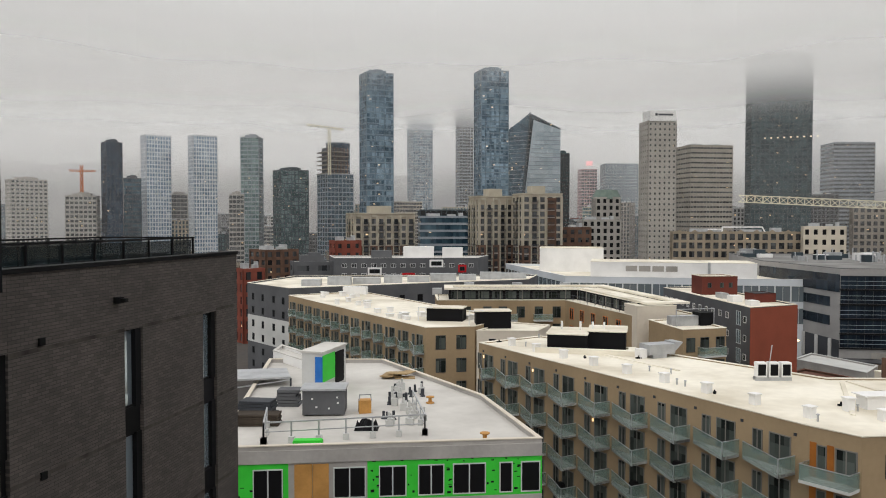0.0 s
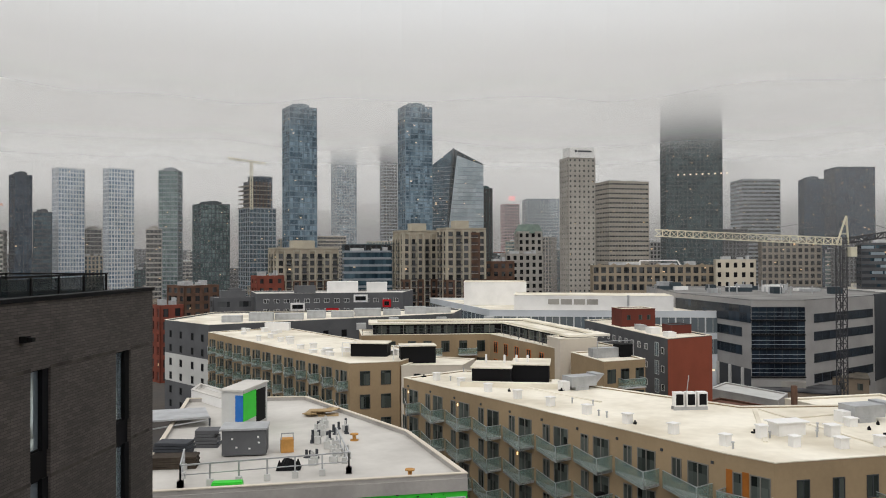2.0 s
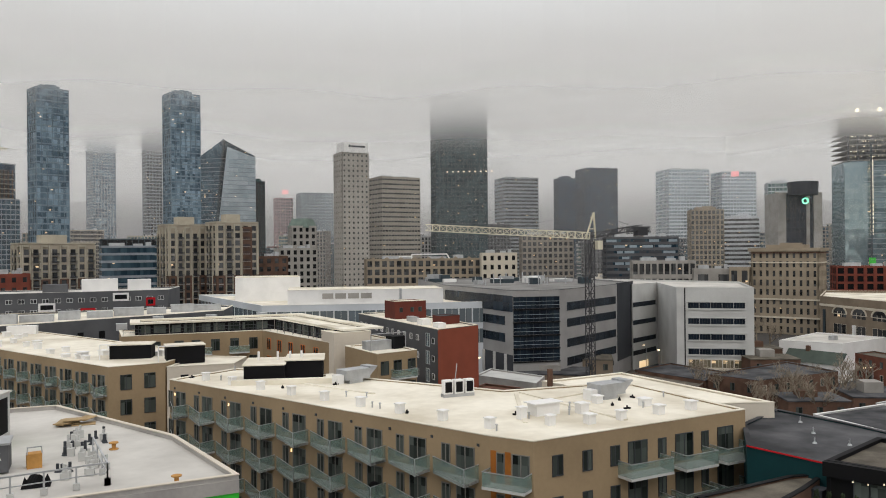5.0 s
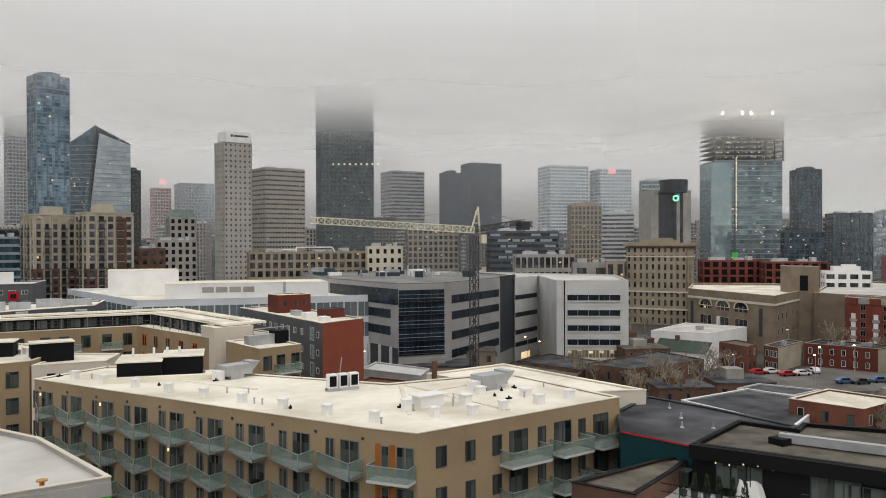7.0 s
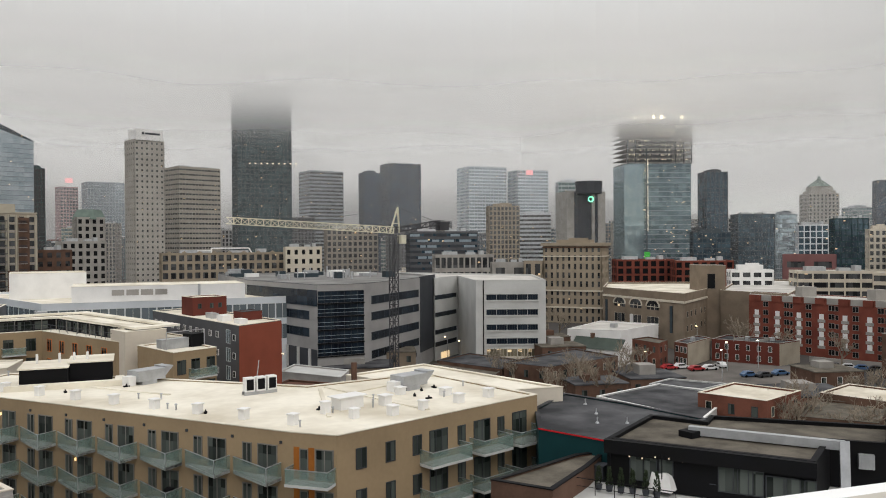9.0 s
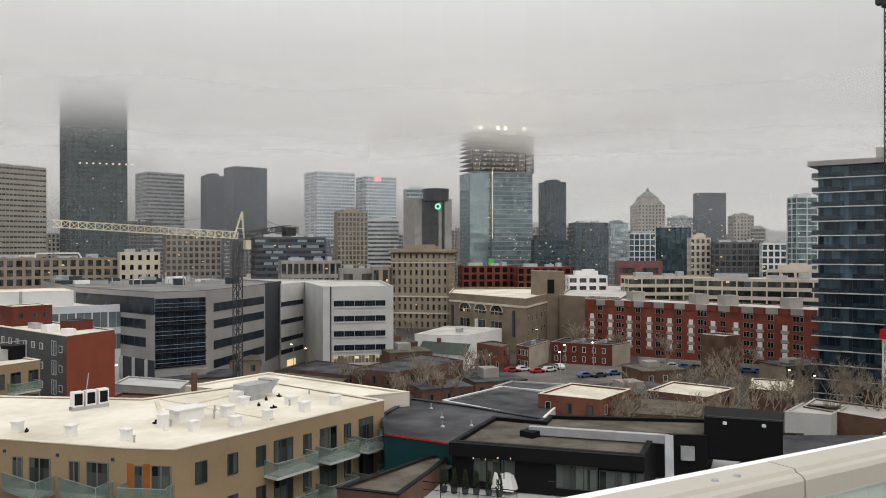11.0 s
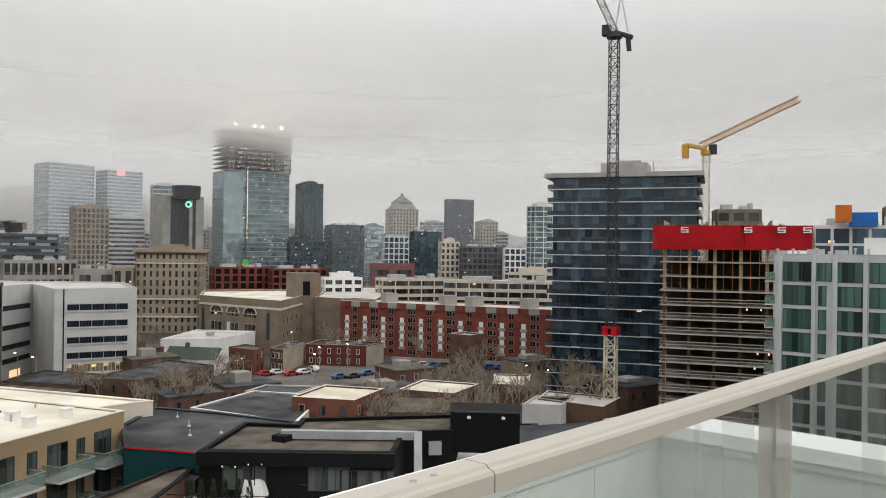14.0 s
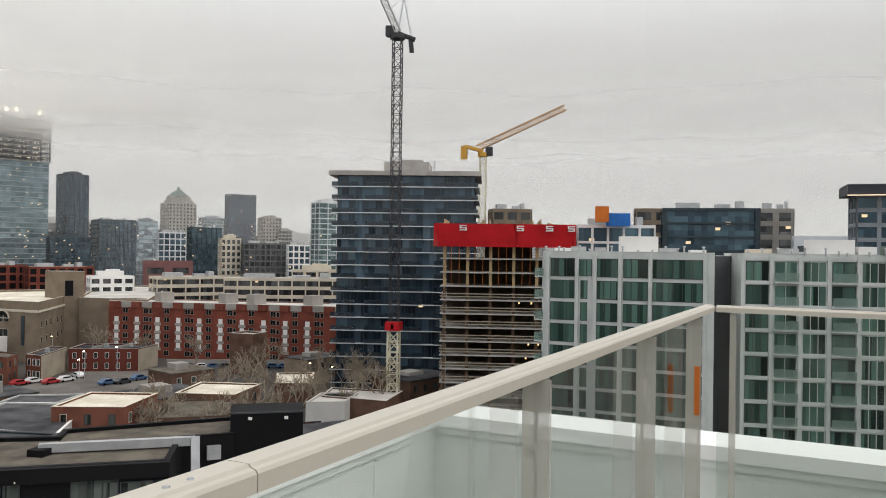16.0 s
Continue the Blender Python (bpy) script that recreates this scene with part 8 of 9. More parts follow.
places += [(180.6, 78.3), (168.3, 55.2), (176.5, 53.9), (185.4, 52.4), (179.1, 64.4), (171.7, 78.7), (167.0, 50.2), (153.5, 55.6), (208.6, 111.6), (215.0, 89.9), (208.6, 128.2), (114.1, 134.0)]
for i, (x, y) in enumerate(places):
    s = rng.uniform(0.8, 1.15)
    copy_thing(kinds[i % 4], pose(x, y, 0, 0, 0, rng.uniform(0, 360)) @ Matrix.Diagonal((s, s, s, 1)))
for i in range(120):
    az, r = radians(rng.uniform(-24, 8)), rng.uniform(330, 900)
    s = rng.uniform(0.9, 1.3)
    copy_thing(kinds[i % 4], pose(r * math.sin(az), r * math.cos(az), 0, 0, 0, rng.uniform(0, 360)) @ Matrix.Diagonal((s, s, s, 1)))

# ---- black penthouse with gravel roof and terrace ----
KZ = 19.6
K = [(42.8, 40.1), (48.8, 27.9), (55.0, 30.4), (57.1, 27.3), (63.0, 29.6), (55.0, 40.3), (52.9, 39.3), (51.4, 43.4)]
kb = house("penthouse", "black-clad rooftop penthouse with a gravel roof", K, 3.0, "black", "gravel", 0.25, "black", z0=KZ - 3.0)
m, L = on_wall(kb, K[0], K[1])
for u, w, h in ((0.12, 1.0, 1.8), (0.19, 1.0, 1.8), (0.27, 1.0, 1.8), (0.56, 1.3, 2.1), (0.63, 1.3, 2.1), (0.70, 1.0, 1.7), (0.78, 1.3, 1.5), (0.86, 1.3, 1.5), (0.93, 1.0, 1.5)):
    put_window(kb, m, u * L, 0.55, w, h, "home", "mull_dark", 1)
part("fascia", Shape().box(-0.1, L + 0.1, -0.5, 0, 2.35, 3.3), M["black"], kb, "deep black roof fascia", m)
duct = thing("roof_duct", "long pale metal duct across the gravel roof", "duct", pose(0, 0, KZ))
da, db = (49.0, 37.8), (53.6, 28.6)
dc = (51.1, 27.3)
part("run", Shape().bar((*da, 0.45), (*db, 0.45), 0.55, 0.6), M["galv"], duct)
part("drop", Shape().bar((*db, 0.75), (db[0] - 0.8, db[1] - 0.5, -2.6), 0.6, 0.6), M["galv"], duct)
part("fan_box", Shape().box(da[0] - 0.8, da[0] + 0.3, da[1] - 0.9, da[1] + 0.3, 0, 0.5), M["black"], duct)
base = house("brick_house", "brick house below the penthouse with a pale terrace", [(33.5, 41.6), (43.5, 23.0), (61.4, 27.0), (76.8, 27.3), (67.5, 41.5), (54.4, 50.9), (44.8, 45.4)], 16.5, "brown_brick", "light_concrete", 0.2, "black")
low("gravel-roofed penthouse end with a black edge", [(33.8, 42.2), (35.6, 38.1), (41.4, 40.6), (45.8, 42.9), (42.9, 43.5), (38.3, 42.8)], 17.8, "brown_brick", "gravel", 0, 0.15, "black", "penthouse")
bb = thing("roof_screen", "tall black metal plant screen box with roof lamps", "roof structure", pose(0, 0, KZ - 1.5))
s0, s1, s2, s3 = (57.29, 27.60), (59.44, 22.61), (63.18, 24.03), (60.90, 29.33)
top = (57.29, 27.60, 21.32)[2] - KZ + 1.5
part("front", Shape().prism([s0, s1, (s1[0] + 0.1, s1[1] + 0.1), (s0[0] + 0.1, s0[1] + 0.1)][::-1], 0, top), M["black"], bb)
part("body", Shape().prism([(s0[0] + 0.12, s0[1] + 0.12), (s1[0] + 0.12, s1[1] + 0.12), s2, s3][::-1], 0, top - 0.02), M["black"], bb)
part("cap", Shape().bar((s0[0], s0[1], top), (s1[0], s1[1], top), 0.12), M["charcoal"], bb)
for f in (0.25, 0.75):
    part("lamp_bracket", Shape().box(s0[0] + (s1[0] - s0[0]) * f - 0.2, s0[0] + (s1[0] - s0[0]) * f - 0.05, s0[1] + (s1[1] - s0[1]) * f - 0.25, s0[1] + (s1[1] - s0[1]) * f, top - 0.5, top - 0.3), M["white"], bb)
for p, h in (((57.2, 28.8), 0.9), ((57.9, 28.9), 0.8), ((56.1, 28.4), 1.0)):
    solid("air_conditioner", Shape().box(-0.5, 0.5, -0.25, 0.25, 0, h).box(-0.3, 0.3, -0.28, -0.25, 0.2, h - 0.15), M["galv"], "pale outdoor air conditioner unit", "roof unit", pose(p[0], p[1], 18.1, 0, 0, -55), group="air conditioners")
solid("solar_roof", Shape().prism([(65.3, 24.8), (73.1, 19.2), (78.3, 21.1), (72.2, 27.5)], 17.2, 17.35), M["dark_roof"], "dark flat roof with small studs", "roof")
TZ = 16.7
def shrub(p, seed):
    t = thing("potted_conifer", "narrow potted conifer on the terrace", "plant", pose(p[0], p[1], TZ), group="potted conifers")
    r = random.Random(seed)
    part("pot", Shape().cone(0, 0, 0, 0.4, 0.2, 0.26, 10), M["charcoal"], t)
    s = Shape()
    for i in range(90):
        z = r.uniform(0.4, 1.6)
        w = 0.2 * (1.75 - z) / 1.3 + 0.02
        a = r.uniform(0, 6.28)
        c = Vector((w * math.cos(a), w * math.sin(a), z))
        e = c + Vector((0.06 * math.cos(a), 0.06 * math.sin(a), 0.16))
        s.bar(c * 0.8 + Vector((0, 0, z * 0.2)), e, 0.07, None, 3)
    part("foliage", s, M["conifer"], t)


M["conifer"] = mat("conifer_green", (0.035, 0.05, 0.025), 0.85, 0.3, 2.0, 12.0, 0.1)
for i, p in enumerate(((41.1, 39.3), (41.4, 38.6), (41.8, 37.9), (42.3, 37.3), (42.7, 36.5), (43.0, 35.8))):
    shrub(p, i)
wire = thing("string_light", "string of small lamps hung over the terrace", "lamp", pose(0, 0, TZ))
for (ax, ay), (bx, by) in (((42.6, 39.6), (44.0, 36.2)), ((44.0, 36.2), (46.8, 33.6)), ((43.2, 38.6), (45.6, 35.0))):
    pts = [(ax + (bx - ax) * i / 8, ay + (by - ay) * i / 8, 2.6 - 0.35 * math.sin(math.pi * i / 8)) for i in range(9)]
    cord = Shape()
    for a, b in zip(pts, pts[1:]):
        cord.bar(a, b, 0.025)
    part("cord", cord, M["black"], wire)
    for x, y, z in pts[1::2]:
        part("bulb", Shape().cone(x, y, z - 0.12, z - 0.02, 0.05, 0.03, 8), G["lampsoft"], wire)
for x, y in ((42.6, 39.6), (44.0, 36.2), (46.8, 33.6)):
    part("pole", Shape().bar((x, y, 0), (x, y, 2.65), 0.05), M["black"], wire)
tf = thing("terrace_fence", "thin black terrace railing", "railing", pose(0, 0, TZ))
fa, fb = (38.8, 41.0), (42.2, 33.6)
fc = (43.6, 43.5)
for a, b in ((fa, fb), (fa, fc)):
    part("rail", Shape().bar((*a, 1.05), (*b, 1.05), 0.05).bar((*a, 0.5), (*b, 0.5), 0.03), M["black"], tf)
    for i in range(7):
        f = i / 6
        part("post", Shape().bar((a[0] + (b[0] - a[0]) * f, a[1] + (b[1] - a[1]) * f, 0), (a[0] + (b[0] - a[0]) * f, a[1] + (b[1] - a[1]) * f, 1.05), 0.04), M["black"], tf)
p = (44.8, 36.6)
cv = Shape()
for i in range(9):
    for j in range(7):
        cv.v.append((i * 0.3 - 1.2, j * 0.3 - 0.9, (1.15 + 0.25 * math.sin(i * 1.9) * math.cos(j * 1.3)) * (0.15 if i in (0, 8) or j in (0, 6) else 1)))
cv.f = [(i * 7 + j, i * 7 + 7 + j, i * 7 + 8 + j, i * 7 + j + 1) for i in range(8) for j in range(6)]
solid("furniture_cover", cv, M["white"], "white fabric cover over terrace furniture", "cover", pose(p[0], p[1], TZ, 0, 0, 20))
p = (47.1, 34.1)
solid("hot_tub", Shape().cone(0, 0, 0, 0.85, 1.2, 1.2, 20).cone(0, 0, 0.85, 0.95, 1.25, 1.2, 20), M["charcoal"], "round dark covered tub on the terrace", "tub", pose(p[0], p[1], TZ))
for p in ((42.6, 42.4), (43.3, 41.2)):
    solid("planter_box", Shape().box(-0.5, 0.5, -0.4, 0.4, 0, 0.9).box(-0.55, 0.55, -0.45, 0.45, 0.9, 1.0), M["charcoal"], "dark square planter box on the terrace", "planter", pose(p[0], p[1], TZ, 0, 0, 20))

# ---- clutter on the roof under construction ----
RZ = GH + 0.04
a, b, c = (-11.7, 66.2), (-9.9, 65.6), (-8.6, 70.5)
sh = thing("stair_housing", "concrete stair housing with blue and green membrane", "roof structure", pose(0, 0, RZ))
d4 = (a[0] + c[0] - b[0], a[1] + c[1] - b[1])
part("wall", Shape().prism([a, b, c, d4], 0, 3.3), M["light_concrete"], sh)
part("roof", Shape().prism(inset([a, b, c, d4], -0.12), 3.3, 3.45), M["grey_roof"], sh)
bv, cvv = Vector(b), (Vector(c) - Vector(b))
av = Vector(a) - bv
nn = Vector((cvv.y, -cvv.x)).normalized() * 0.05
na_ = Vector((-av.y, av.x)).normalized() * 0.05
def sheet(p, q, off, z0, z1):
    return Shape().prism([tuple(p + off), tuple(q + off), tuple(q - off * 0.1), tuple(p - off * 0.1)][::-1], z0, z1)
part("green_sheet", sheet(bv, bv + cvv * 0.5, nn, 0.9, 3.1), M["green_wrap"], sh, "green membrane sheet")
# No hole here: a black sheet stands for the shade inside the doorway.
part("opening", sheet(bv + cvv * 0.52, bv + cvv * 0.9, nn, 0.3, 3.0), M["black"], sh, "black sheet for the doorway's inner shade")
part("blue_sheet", sheet(bv + av * 0.35, bv, na_, 0.2, 3.0), M["blue_wrap"], sh, "blue membrane strip")
part("blue_base", Shape().prism([tuple(bv + av * 0.4), tuple(bv + cvv * 0.1), tuple(bv + cvv * 0.3 + Vector((0.6, -3.6))), tuple(bv + av * 0.2 + Vector((0.2, -2.0)))], 0, 0.06), M["blue_wrap"], sh)
p = (-8.7, 57.9)
cb = thing("site_cabin", "dark slate site cabin with a pale roof", "container", pose(p[0], p[1] + 1.1, RZ, 0, 0, 2))
part("wall", Shape().box(-1.55, 1.5, -1.1, 1.1, 0.1, 1.85), M["slate"], cb)
part("roof", Shape().box(-1.7, 1.6, -1.2, 1.3, 1.85, 1.98), M["galv"], cb)
for u, z in ((-0.9, 1.2), (0.9, 1.3), (0.3, 0.5), (0.95, 0.9), (-0.6, 0.6)):
    part("label_plate", Shape().box(u, u + 0.14, -1.13, -1.1, z, z + 0.12), M["white"], cb)
p = (-5.8, 58.7)
pw_ = thing("plywood_crate", "orange plywood crate with an open top frame", "crate", pose(p[0], p[1] + 0.4, RZ, 0, 0, 10))
part("crate", Shape().box(-0.45, 0.45, -0.4, 0.4, 0, 0.95), M["plywood"], pw_)
part("top_frame", Shape().bar((-0.45, -0.4, 0.95), (-0.4, -0.4, 1.4), 0.07).bar((0.45, -0.4, 0.95), (0.4, -0.4, 1.4), 0.07).bar((-0.45, -0.4, 1.4), (0.45, -0.4, 1.4), 0.07), M["galv"], pw_)
rr = random.Random(11)
q0, q1, q2 = Vector((-4.9, 53.9)), Vector((-0.7, 53.9)), Vector((-4.5, 67.1))
for i in range(34):
    f, g = rr.uniform(0, 1), rr.uniform(0, 1)
    q = q0 + (q1 - q0) * (f * (1 - 0.45 * g) + 0.1 * g) + (q2 - q0) * g
    if i % 2:
        solid("pipe_block", Shape().box(-0.22, 0.22, -0.2, 0.2, 0, rr.uniform(0.35, 0.6)).cone(0, 0, 0.3, rr.uniform(0.7, 1.0), 0.09, 0.09, 8), M["light_concrete"], "concrete block with a pipe stub on the roof", "roof fitting", pose(q.x, q.y, RZ, 0, 0, rr.uniform(-20, 20)), group="pipe blocks")
    else:
        solid("pipe_stub", Shape().cone(0, 0, 0, rr.uniform(0.5, 0.95), 0.1, 0.1, 8).cone(0, 0, 0, 0.12, 0.22, 0.14, 10), M["charcoal"], "black pipe stub standing on the roof", "pipe", pose(q.x, q.y, RZ), group="pipe stubs")
gr = thing("guard_frame", "galvanised temporary guard frame on concrete feet", "railing", pose(0, 0, RZ))
ga_, gb_, gc_, gd_ = (-11.4, 50.6), (-1.2, 52.8), (-2.3, 60.5), (-12.1, 54.8)
for a, b, n in ((ga_, gb_, 6), (gb_, gc_, 3), (ga_, gd_, 2)):
    part("top_rail", Shape().bar((*a, 1.35), (*b, 1.35), 0.09), M["galv"], gr)
    part("mid_rail", Shape().bar((*a, 0.75), (*b, 0.75), 0.06), M["galv"], gr)
    for i in range(n + 1):
        f = i / n
        x, y = a[0] + (b[0] - a[0]) * f, a[1] + (b[1] - a[1]) * f
        part("post", Shape().bar((x, y, 0.4), (x, y, 1.35), 0.1), M["galv"], gr)
        part("foot", Shape().box(x - 0.18, x + 0.18, y - 0.18, y + 0.18, 0, 0.4), M["light_concrete"], gr)
p = (-8.5, 50.0)
solid("green_sheet_stack", Shape().box(-0.95, 0.9, -0.35, 0.35, 0, 0.3).box(-0.9, 0.85, -0.3, 0.3, 0.3, 0.38), M["green_wrap"], "stack of bright green wrapped sheets", "stack", pose(p[0], p[1] + 0.3, RZ, 0, 0, 3))
p = (-5.2, 54.2)
hp_ = Shape()
for i in range(9):
    for j in range(6):
        hp_.v.append((i * 0.2 - 0.8, j * 0.2 - 0.5, 0.02 if i in (0, 8) or j in (0, 5) else 0.5 + 0.28 * math.sin(i * 1.3 + j)))
hp_.f = [(i * 6 + j, i * 6 + 6 + j, i * 6 + 7 + j, i * 6 + j + 1) for i in range(8) for j in range(5)]
solid("tarpaulin_heap", hp_, M["black"], "black tarpaulin thrown over material", "tarpaulin", pose(p[0], p[1], RZ))
for p, mm, lb in (((2.7, 51.4), "orange", "empty wooden cable spool"), ((-1.0, 62.1), "plywood", "small wooden cable spool")):
    t = thing("cable_spool", lb + " on the bare roof", "spool", pose(p[0], p[1], RZ))
    part("lower_disc", Shape().cone(0, 0, 0, 0.07, 0.32, 0.32, 14), M["plywood"], t)
    part("drum", Shape().cone(0, 0, 0.07, 0.45, 0.14, 0.14, 10), M["plywood"], t)
    part("upper_disc", Shape().cone(0, 0, 0.45, 0.52, 0.32, 0.32, 14), M["plywood"], t)
p = (-4.2, 72.5)
for i in range(6):
    solid("timber_sheet", Shape().box(-0.9, 0.9, -0.5, 0.5, 0, 0.08), M["timber_edge"], "loose tan timber sheet on the roof", "timber", pose(p[0] + rr.uniform(-0.9, 0.9), p[1] + rr.uniform(-0.6, 0.6), RZ + 0.09 * i, 0, 0, rr.uniform(0, 90)), group="timber sheets")
for x, y, w, h, mm, lb in ((-13.6, 58.5, 2.6, 1.1, "charcoal", "dark stack of formwork panels"), (-13.0, 55.6, 3.0, 0.8, "shade_brown", "brown stack of site timber"), (-11.9, 61.5, 1.6, 1.3, "slate", "grey stack of site panels")):
    t = thing("formwork_stack", lb + " on the roof", "stack", pose(x, y, RZ, 0, 0, rr.uniform(-8, 8)))
    for i in range(5):
        part("panel", Shape().box(-w / 2 + rr.uniform(-0.15, 0.15), w / 2 + rr.uniform(-0.15, 0.15), -0.7, 0.7, i * h / 5 + 0.01, (i + 0.85) * h / 5 + 0.01), M[mm], t)
low_ = thing("metal_canopy", "galvanised sheet canopy on steel posts", "canopy", pose(0, 0, 0))
ca, cb_, cc, cd = (-17.9, 67.3), (-13.1, 68.6), (-14.3, 72.9), (-19.1, 71.9)
part("sheet", Shape().prism([ca, cb_, cc, cd], 20.6, 20.75), M["galv"], low_)
for q in (ca, cb_, cc):
    part("post", Shape().bar((*q, GH), (*q, 20.6), 0.14), M["charcoal"], low_)
part("brace", Shape().bar((*ca, 20.0), (*cb_, 20.5), 0.1), M["galv"], low_)
s0, s1, s2, s3 = (-17.5, 82.2), (-12.9, 74.7), (-13.7, 80.9), (-17.4, 86.1)
low("white concrete frame block with dark openings", [s0, (-13.3, 76.2), s2, s3], 20.5, "white", "grey_roof", 2.2)

# ---- own terrace: railing, white upstand, floor ----
FZ = EYE - 1.52
n0, n1, n2 = Vector((0.24, 1.228)), Vector((7.508, -0.868)), Vector((6.516, -4.12))
rd, rd2 = (n1 - n0).normalized(), (n2 - n1).normalized()
floor = solid("floor", Shape().prism([(-1.8, 1.2), (0.28, 1.0), (3.3, 0.1), (2.4, -4.2), (-4, -4.2)][::-1], FZ - 0.25, FZ), M["concrete"], "grey raised terrace floor slab", "floor", kind="structure")
solid("lower_floor", Shape().prism([tuple(n0), tuple(n1), tuple(n2), (4.5, -6), (-4, -6), (-4, 1.2)][::-1], FZ - 1.5, FZ - 1.3), M["concrete"], "grey lower terrace floor slab", "floor", kind="structure")
rail = thing("glass_railing", "beige aluminium terrace railing with clear glass panes", "railing", pose(0, 0, 0))
CZ = EYE - 0.45
SCREW = (Vector((1.739, 0.796)) - n0).dot(rd)


def cap_profile(a, b, z):
    """A rounded rail cap with a raised rib, swept from a to b."""
    d = (b - a).normalized()
    nrm = Vector((d.y, -d.x))
    prof = [(-0.062, -0.046), (-0.062, -0.008), (-0.056, 0.002), (-0.046, 0.004), (-0.040, 0.010), (0.020, 0.010), (0.026, 0.003), (0.038, 0.0), (0.044, -0.008), (0.044, -0.046)]
    s, k = Shape(), len(prof)
    s.hull([(*(a + nrm * o), z + h) for o, h in prof] + [(*(b + nrm * o), z + h) for o, h in prof], [tuple(range(k)), tuple(range(2 * k - 1, k - 1, -1))] + [(i, k + i, k + (i + 1) % k, (i + 1) % k) for i in range(k)])
    return s


L1, L2 = (n1 - n0).length, (n2 - n1).length
joint = SCREW + 0.05
part("cap", cap_profile(n0, n0 + rd * (joint - 0.002), CZ), M["alu"], rail, "ribbed beige aluminium cap")
part("cap", cap_profile(n0 + rd * (joint + 0.002), n1 + rd * 0.06, CZ), M["alu"], rail, "ribbed beige aluminium cap")
part("cap", cap_profile(n1 + rd2 * 0.065, n2, CZ), M["alu"], rail)
for f in (0.2, 0.8):
    part("cap_screw", Shape().cone(*(n0 + rd * (joint - 0.12 - f * 0.1)), CZ + 0.009, CZ + 0.014, 0.008, 0.006, 8), M["galv"], rail)


def rail_fin(p, d, depth=0.115, thick=0.022):
    """A flat upright fin that stands square to the rail, under its cap."""
    nn_ = Vector((d.y, -d.x))
    pts = [p + d * a + nn_ * b for a, b in ((-thick / 2, -depth / 2), (thick / 2, -depth / 2), (thick / 2, depth / 2), (-thick / 2, depth / 2))]
    return part("post", Shape().prism([tuple(q) for q in pts][::-1], FZ - 1.3, CZ - 0.055), G["fin"], rail, "translucent beige upright fin")


G["fin"] = frosted("frosted_beige_fin", (0.52, 0.50, 0.44), 0.5)
fins = [SCREW - 0.11, SCREW + 1.77, SCREW + 3.65, SCREW + 5.28]
for u in fins:
    rail_fin(n0 + rd * u, rd)
rail_fin(n1 + rd2 * 0.2, rd2, 0.045, 0.05)
rail_fin(n1 + rd2 * (2.1), rd2, 0.045, 0.05)


def panes(a, d, us, z0, z1):
    nn_ = Vector((d.y, -d.x))
    for u0, u1 in zip(us, us[1:]):
        p, q = a + d * (u0 + 0.012) - nn_ * 0.07, a + d * (u1 - 0.012) - nn_ * 0.07
        s = Shape().prism([tuple(p), tuple(q), tuple(q - nn_ * 0.01), tuple(p - nn_ * 0.01)][::-1], z0, z1)
        g = part("pane", s, G["rail"], rail, "clear glass railing pane")
        g.visible_shadow = False
        part("pane_edge", Shape().prism([tuple(q), tuple(q + d * 0.014), tuple(q + d * 0.014 - nn_ * 0.012), tuple(q - nn_ * 0.012)][::-1], z0, z1), M["black"], rail)
        part("pane_clamp", Shape().prism([tuple(q - d * 0.05 + nn_ * 0.012), tuple(q + d * 0.03 + nn_ * 0.012), tuple(q + d * 0.03 - nn_ * 0.02), tuple(q - d * 0.05 - nn_ * 0.02)][::-1], CZ - 0.42, CZ - 0.36), M["galv"], rail)


panes(n0, rd, [0.0, SCREW + 0.06, SCREW + 1.97, SCREW + 3.9, (n1 - n0).length], FZ - 1.2, CZ - 0.06)
panes(n1, rd2, [0.05, 2.15, L2], FZ - 1.2, CZ - 0.06)
tp = n0 + rd * (SCREW + 5.25)
tq = Vector((rd.y, -rd.x))
solid("orange_tag", Shape().prism([tuple(tp + tq * 0.05), tuple(tp + tq * 0.01), tuple(tp + tq * 0.01 + rd * 0.012), tuple(tp + tq * 0.05 + rd * 0.012)], 32.74, 33.12), M["orange"], "orange warning tape strip on the railing", "tape")

# white upstand round the lower roof outside the railing
u1 = Vector((8.637, 1.768))
ur = Vector((0.957, -0.29)).normalized()
u0, u2 = u1 - ur * 4.8, u1 + Vector((-1.138, -4.084)).normalized() * 9
UZ = 32.3
up = thing("roof_upstand", "white sheet-metal roof upstand with sloped cap", "parapet", pose(0, 0, 0))
r2 = (u2 - u1).normalized()
o1, o2 = Vector((-ur.y, ur.x)), Vector((-r2.y, r2.x))
w_cap = 0.27


def corner(k):
    """Where the two outer lines at distance k meet."""
    return u1 + (o1 + o2) * (k / (1 + o1.dot(o2)))


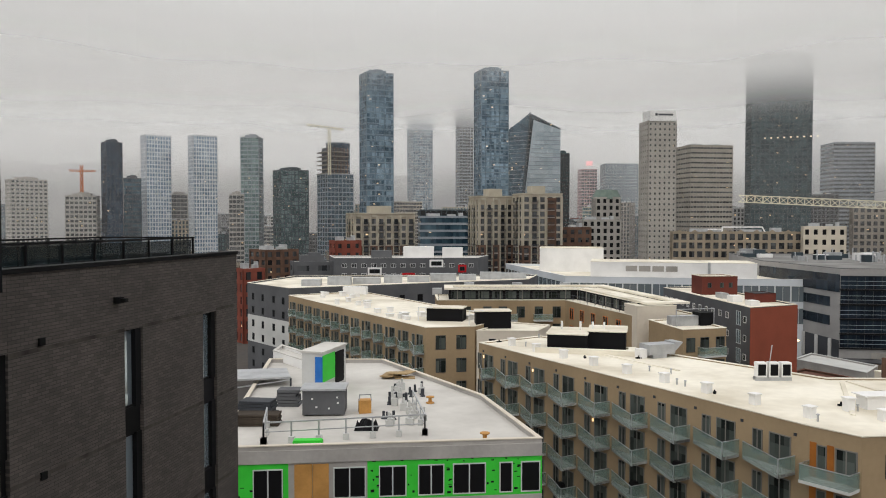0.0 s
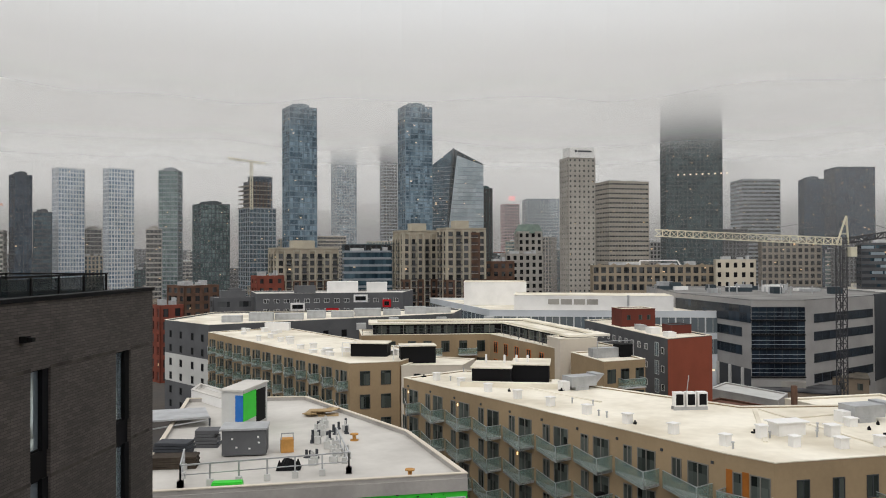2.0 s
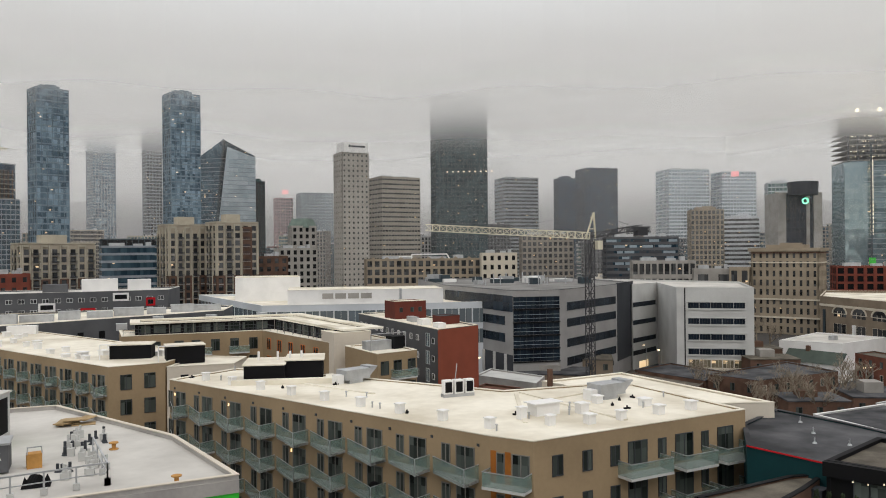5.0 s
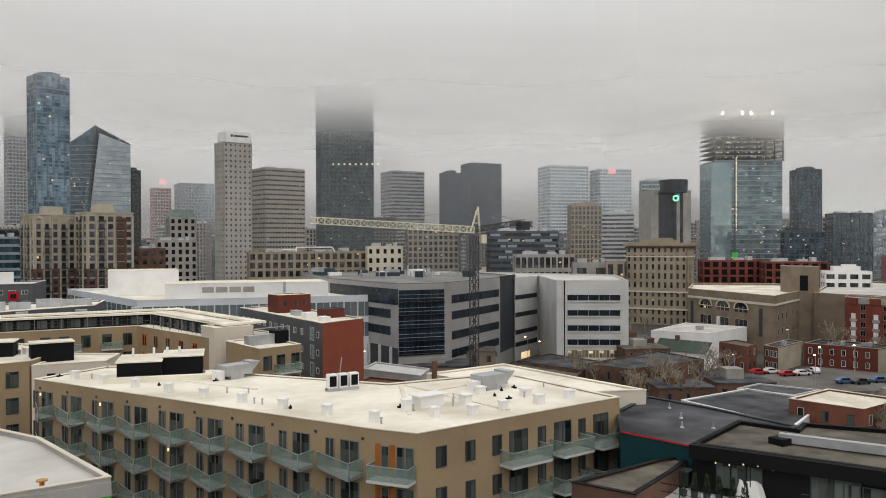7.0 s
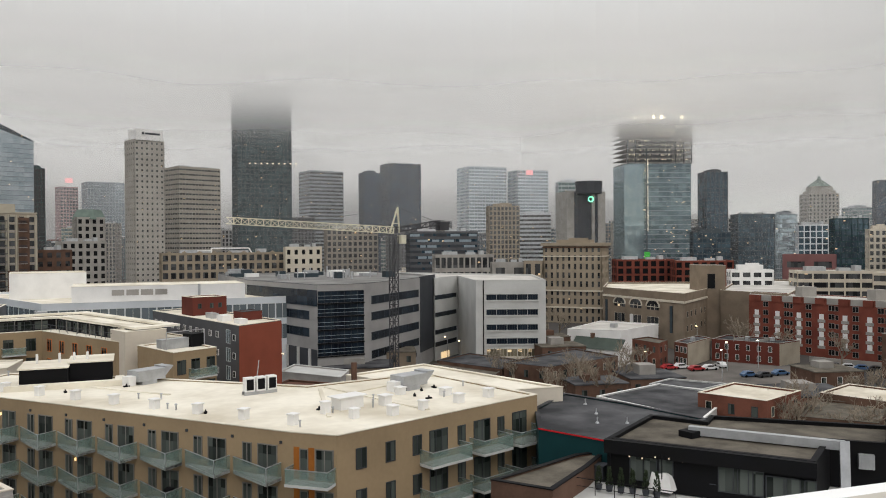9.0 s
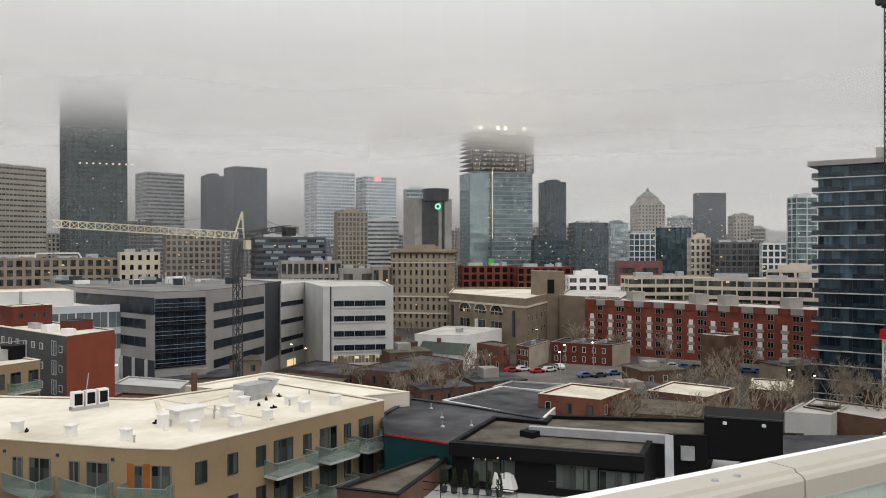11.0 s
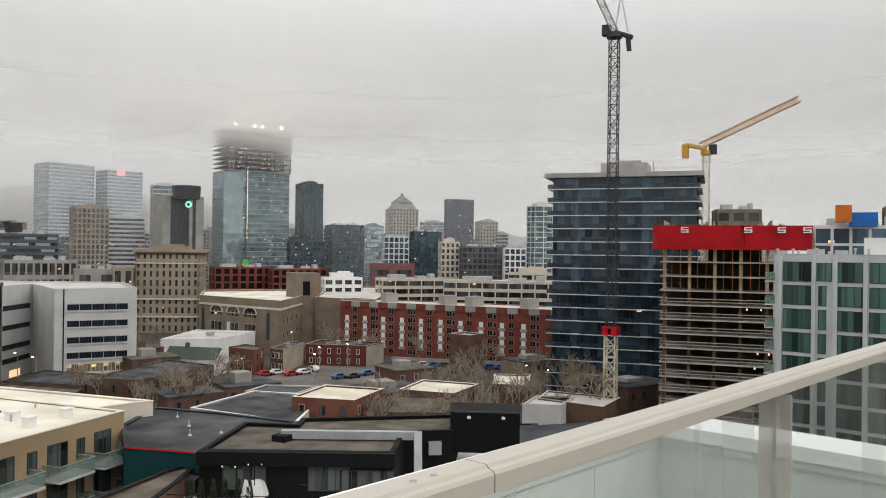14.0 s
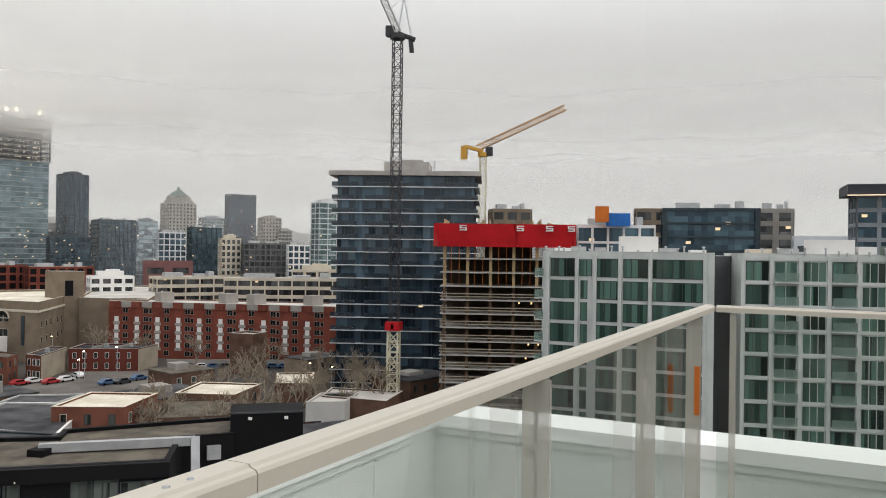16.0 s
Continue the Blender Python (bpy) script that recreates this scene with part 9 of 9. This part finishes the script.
for a, b, o, nm in ((u0, u1, o1, 0), (u1, u2, o2, 1)):
    ca_ = a + o * w_cap if nm == 0 else corner(w_cap)
    cb2 = corner(w_cap) if nm == 0 else b + o * w_cap
    part("wall_face", Shape().hull([(*a, UZ - 1.6), (*b, UZ - 1.6), (*b, UZ - 0.07), (*a, UZ - 0.07), (*ca_, UZ - 1.6), (*cb2, UZ - 1.6), (*cb2, UZ - 0.07), (*ca_, UZ - 0.07)], [(0, 1, 2, 3), (5, 4, 7, 6), (4, 0, 3, 7), (1, 5, 6, 2)]), M["upstand"], up)
    ia = a - o * 0.06 if nm == 0 else corner(-0.06)
    ib = corner(-0.06) if nm == 0 else b - o * 0.06
    part("cap", Shape().hull([(*ia, UZ - 0.16), (*ib, UZ - 0.16), (*ib, UZ - 0.03), (*ia, UZ - 0.03), (*ca_, UZ + 0.03), (*cb2, UZ + 0.03), (*cb2, UZ - 0.2), (*ca_, UZ - 0.2)], [(0, 1, 2, 3), (3, 2, 5, 4), (4, 5, 6, 7), (7, 6, 1, 0), (0, 3, 4, 7), (1, 6, 5, 2)]), M["white_cap"], up, "bright white metal cap")
    ib2 = corner(-0.03) if nm == 0 else b - o * 0.03
    ia2 = a - o * 0.03 if nm == 0 else corner(-0.03)
    part("drip_fold", Shape().hull([(*ia2, UZ - 0.24), (*ib2, UZ - 0.24), (*ib2, UZ - 0.165), (*ia2, UZ - 0.165), (*a, UZ - 0.24), (*b, UZ - 0.24), (*b, UZ - 0.165), (*a, UZ - 0.165)], [(0, 1, 2, 3), (0, 4, 5, 1), (3, 2, 6, 7)]), M["upstand"], up)
    n = int((b - a).length / 1.2)
    for i in range(1, n):
        p = a + (b - a) * (i / n) - o * 0.006
        q = p + (b - a).normalized() * 0.02
        part("panel_seam", Shape().prism([tuple(p), tuple(q), tuple(q + o * 0.004), tuple(p + o * 0.004)], UZ - 1.6, UZ - 0.25), M["upstand"], up)
solid("lower_roof", Shape().prism([tuple(u0 - o1 * 4), tuple(u0), tuple(u1), tuple(u2), tuple(u2 - o2 * 2)][::-1], UZ - 1.7, UZ - 1.6), M["light_concrete"], "pale lower roof strip outside the railing", "roof", kind="structure")
solid("host_building", Shape().prism([tuple(u0 + o1 * 0.3), tuple(corner(0.3)), tuple(u2 + o2 * 0.3), (4.5, -11), (-5, -8)][::-1], 0, UZ - 1.75), M["light_concrete"], "pale wall of the camera's own building", "building", kind="structure")
solid("wall_behind", Shape().box(-6, 3, -4.6, -4.3, FZ, FZ + 3.2), M["light_concrete"], "pale terrace back wall", "wall", kind="structure")
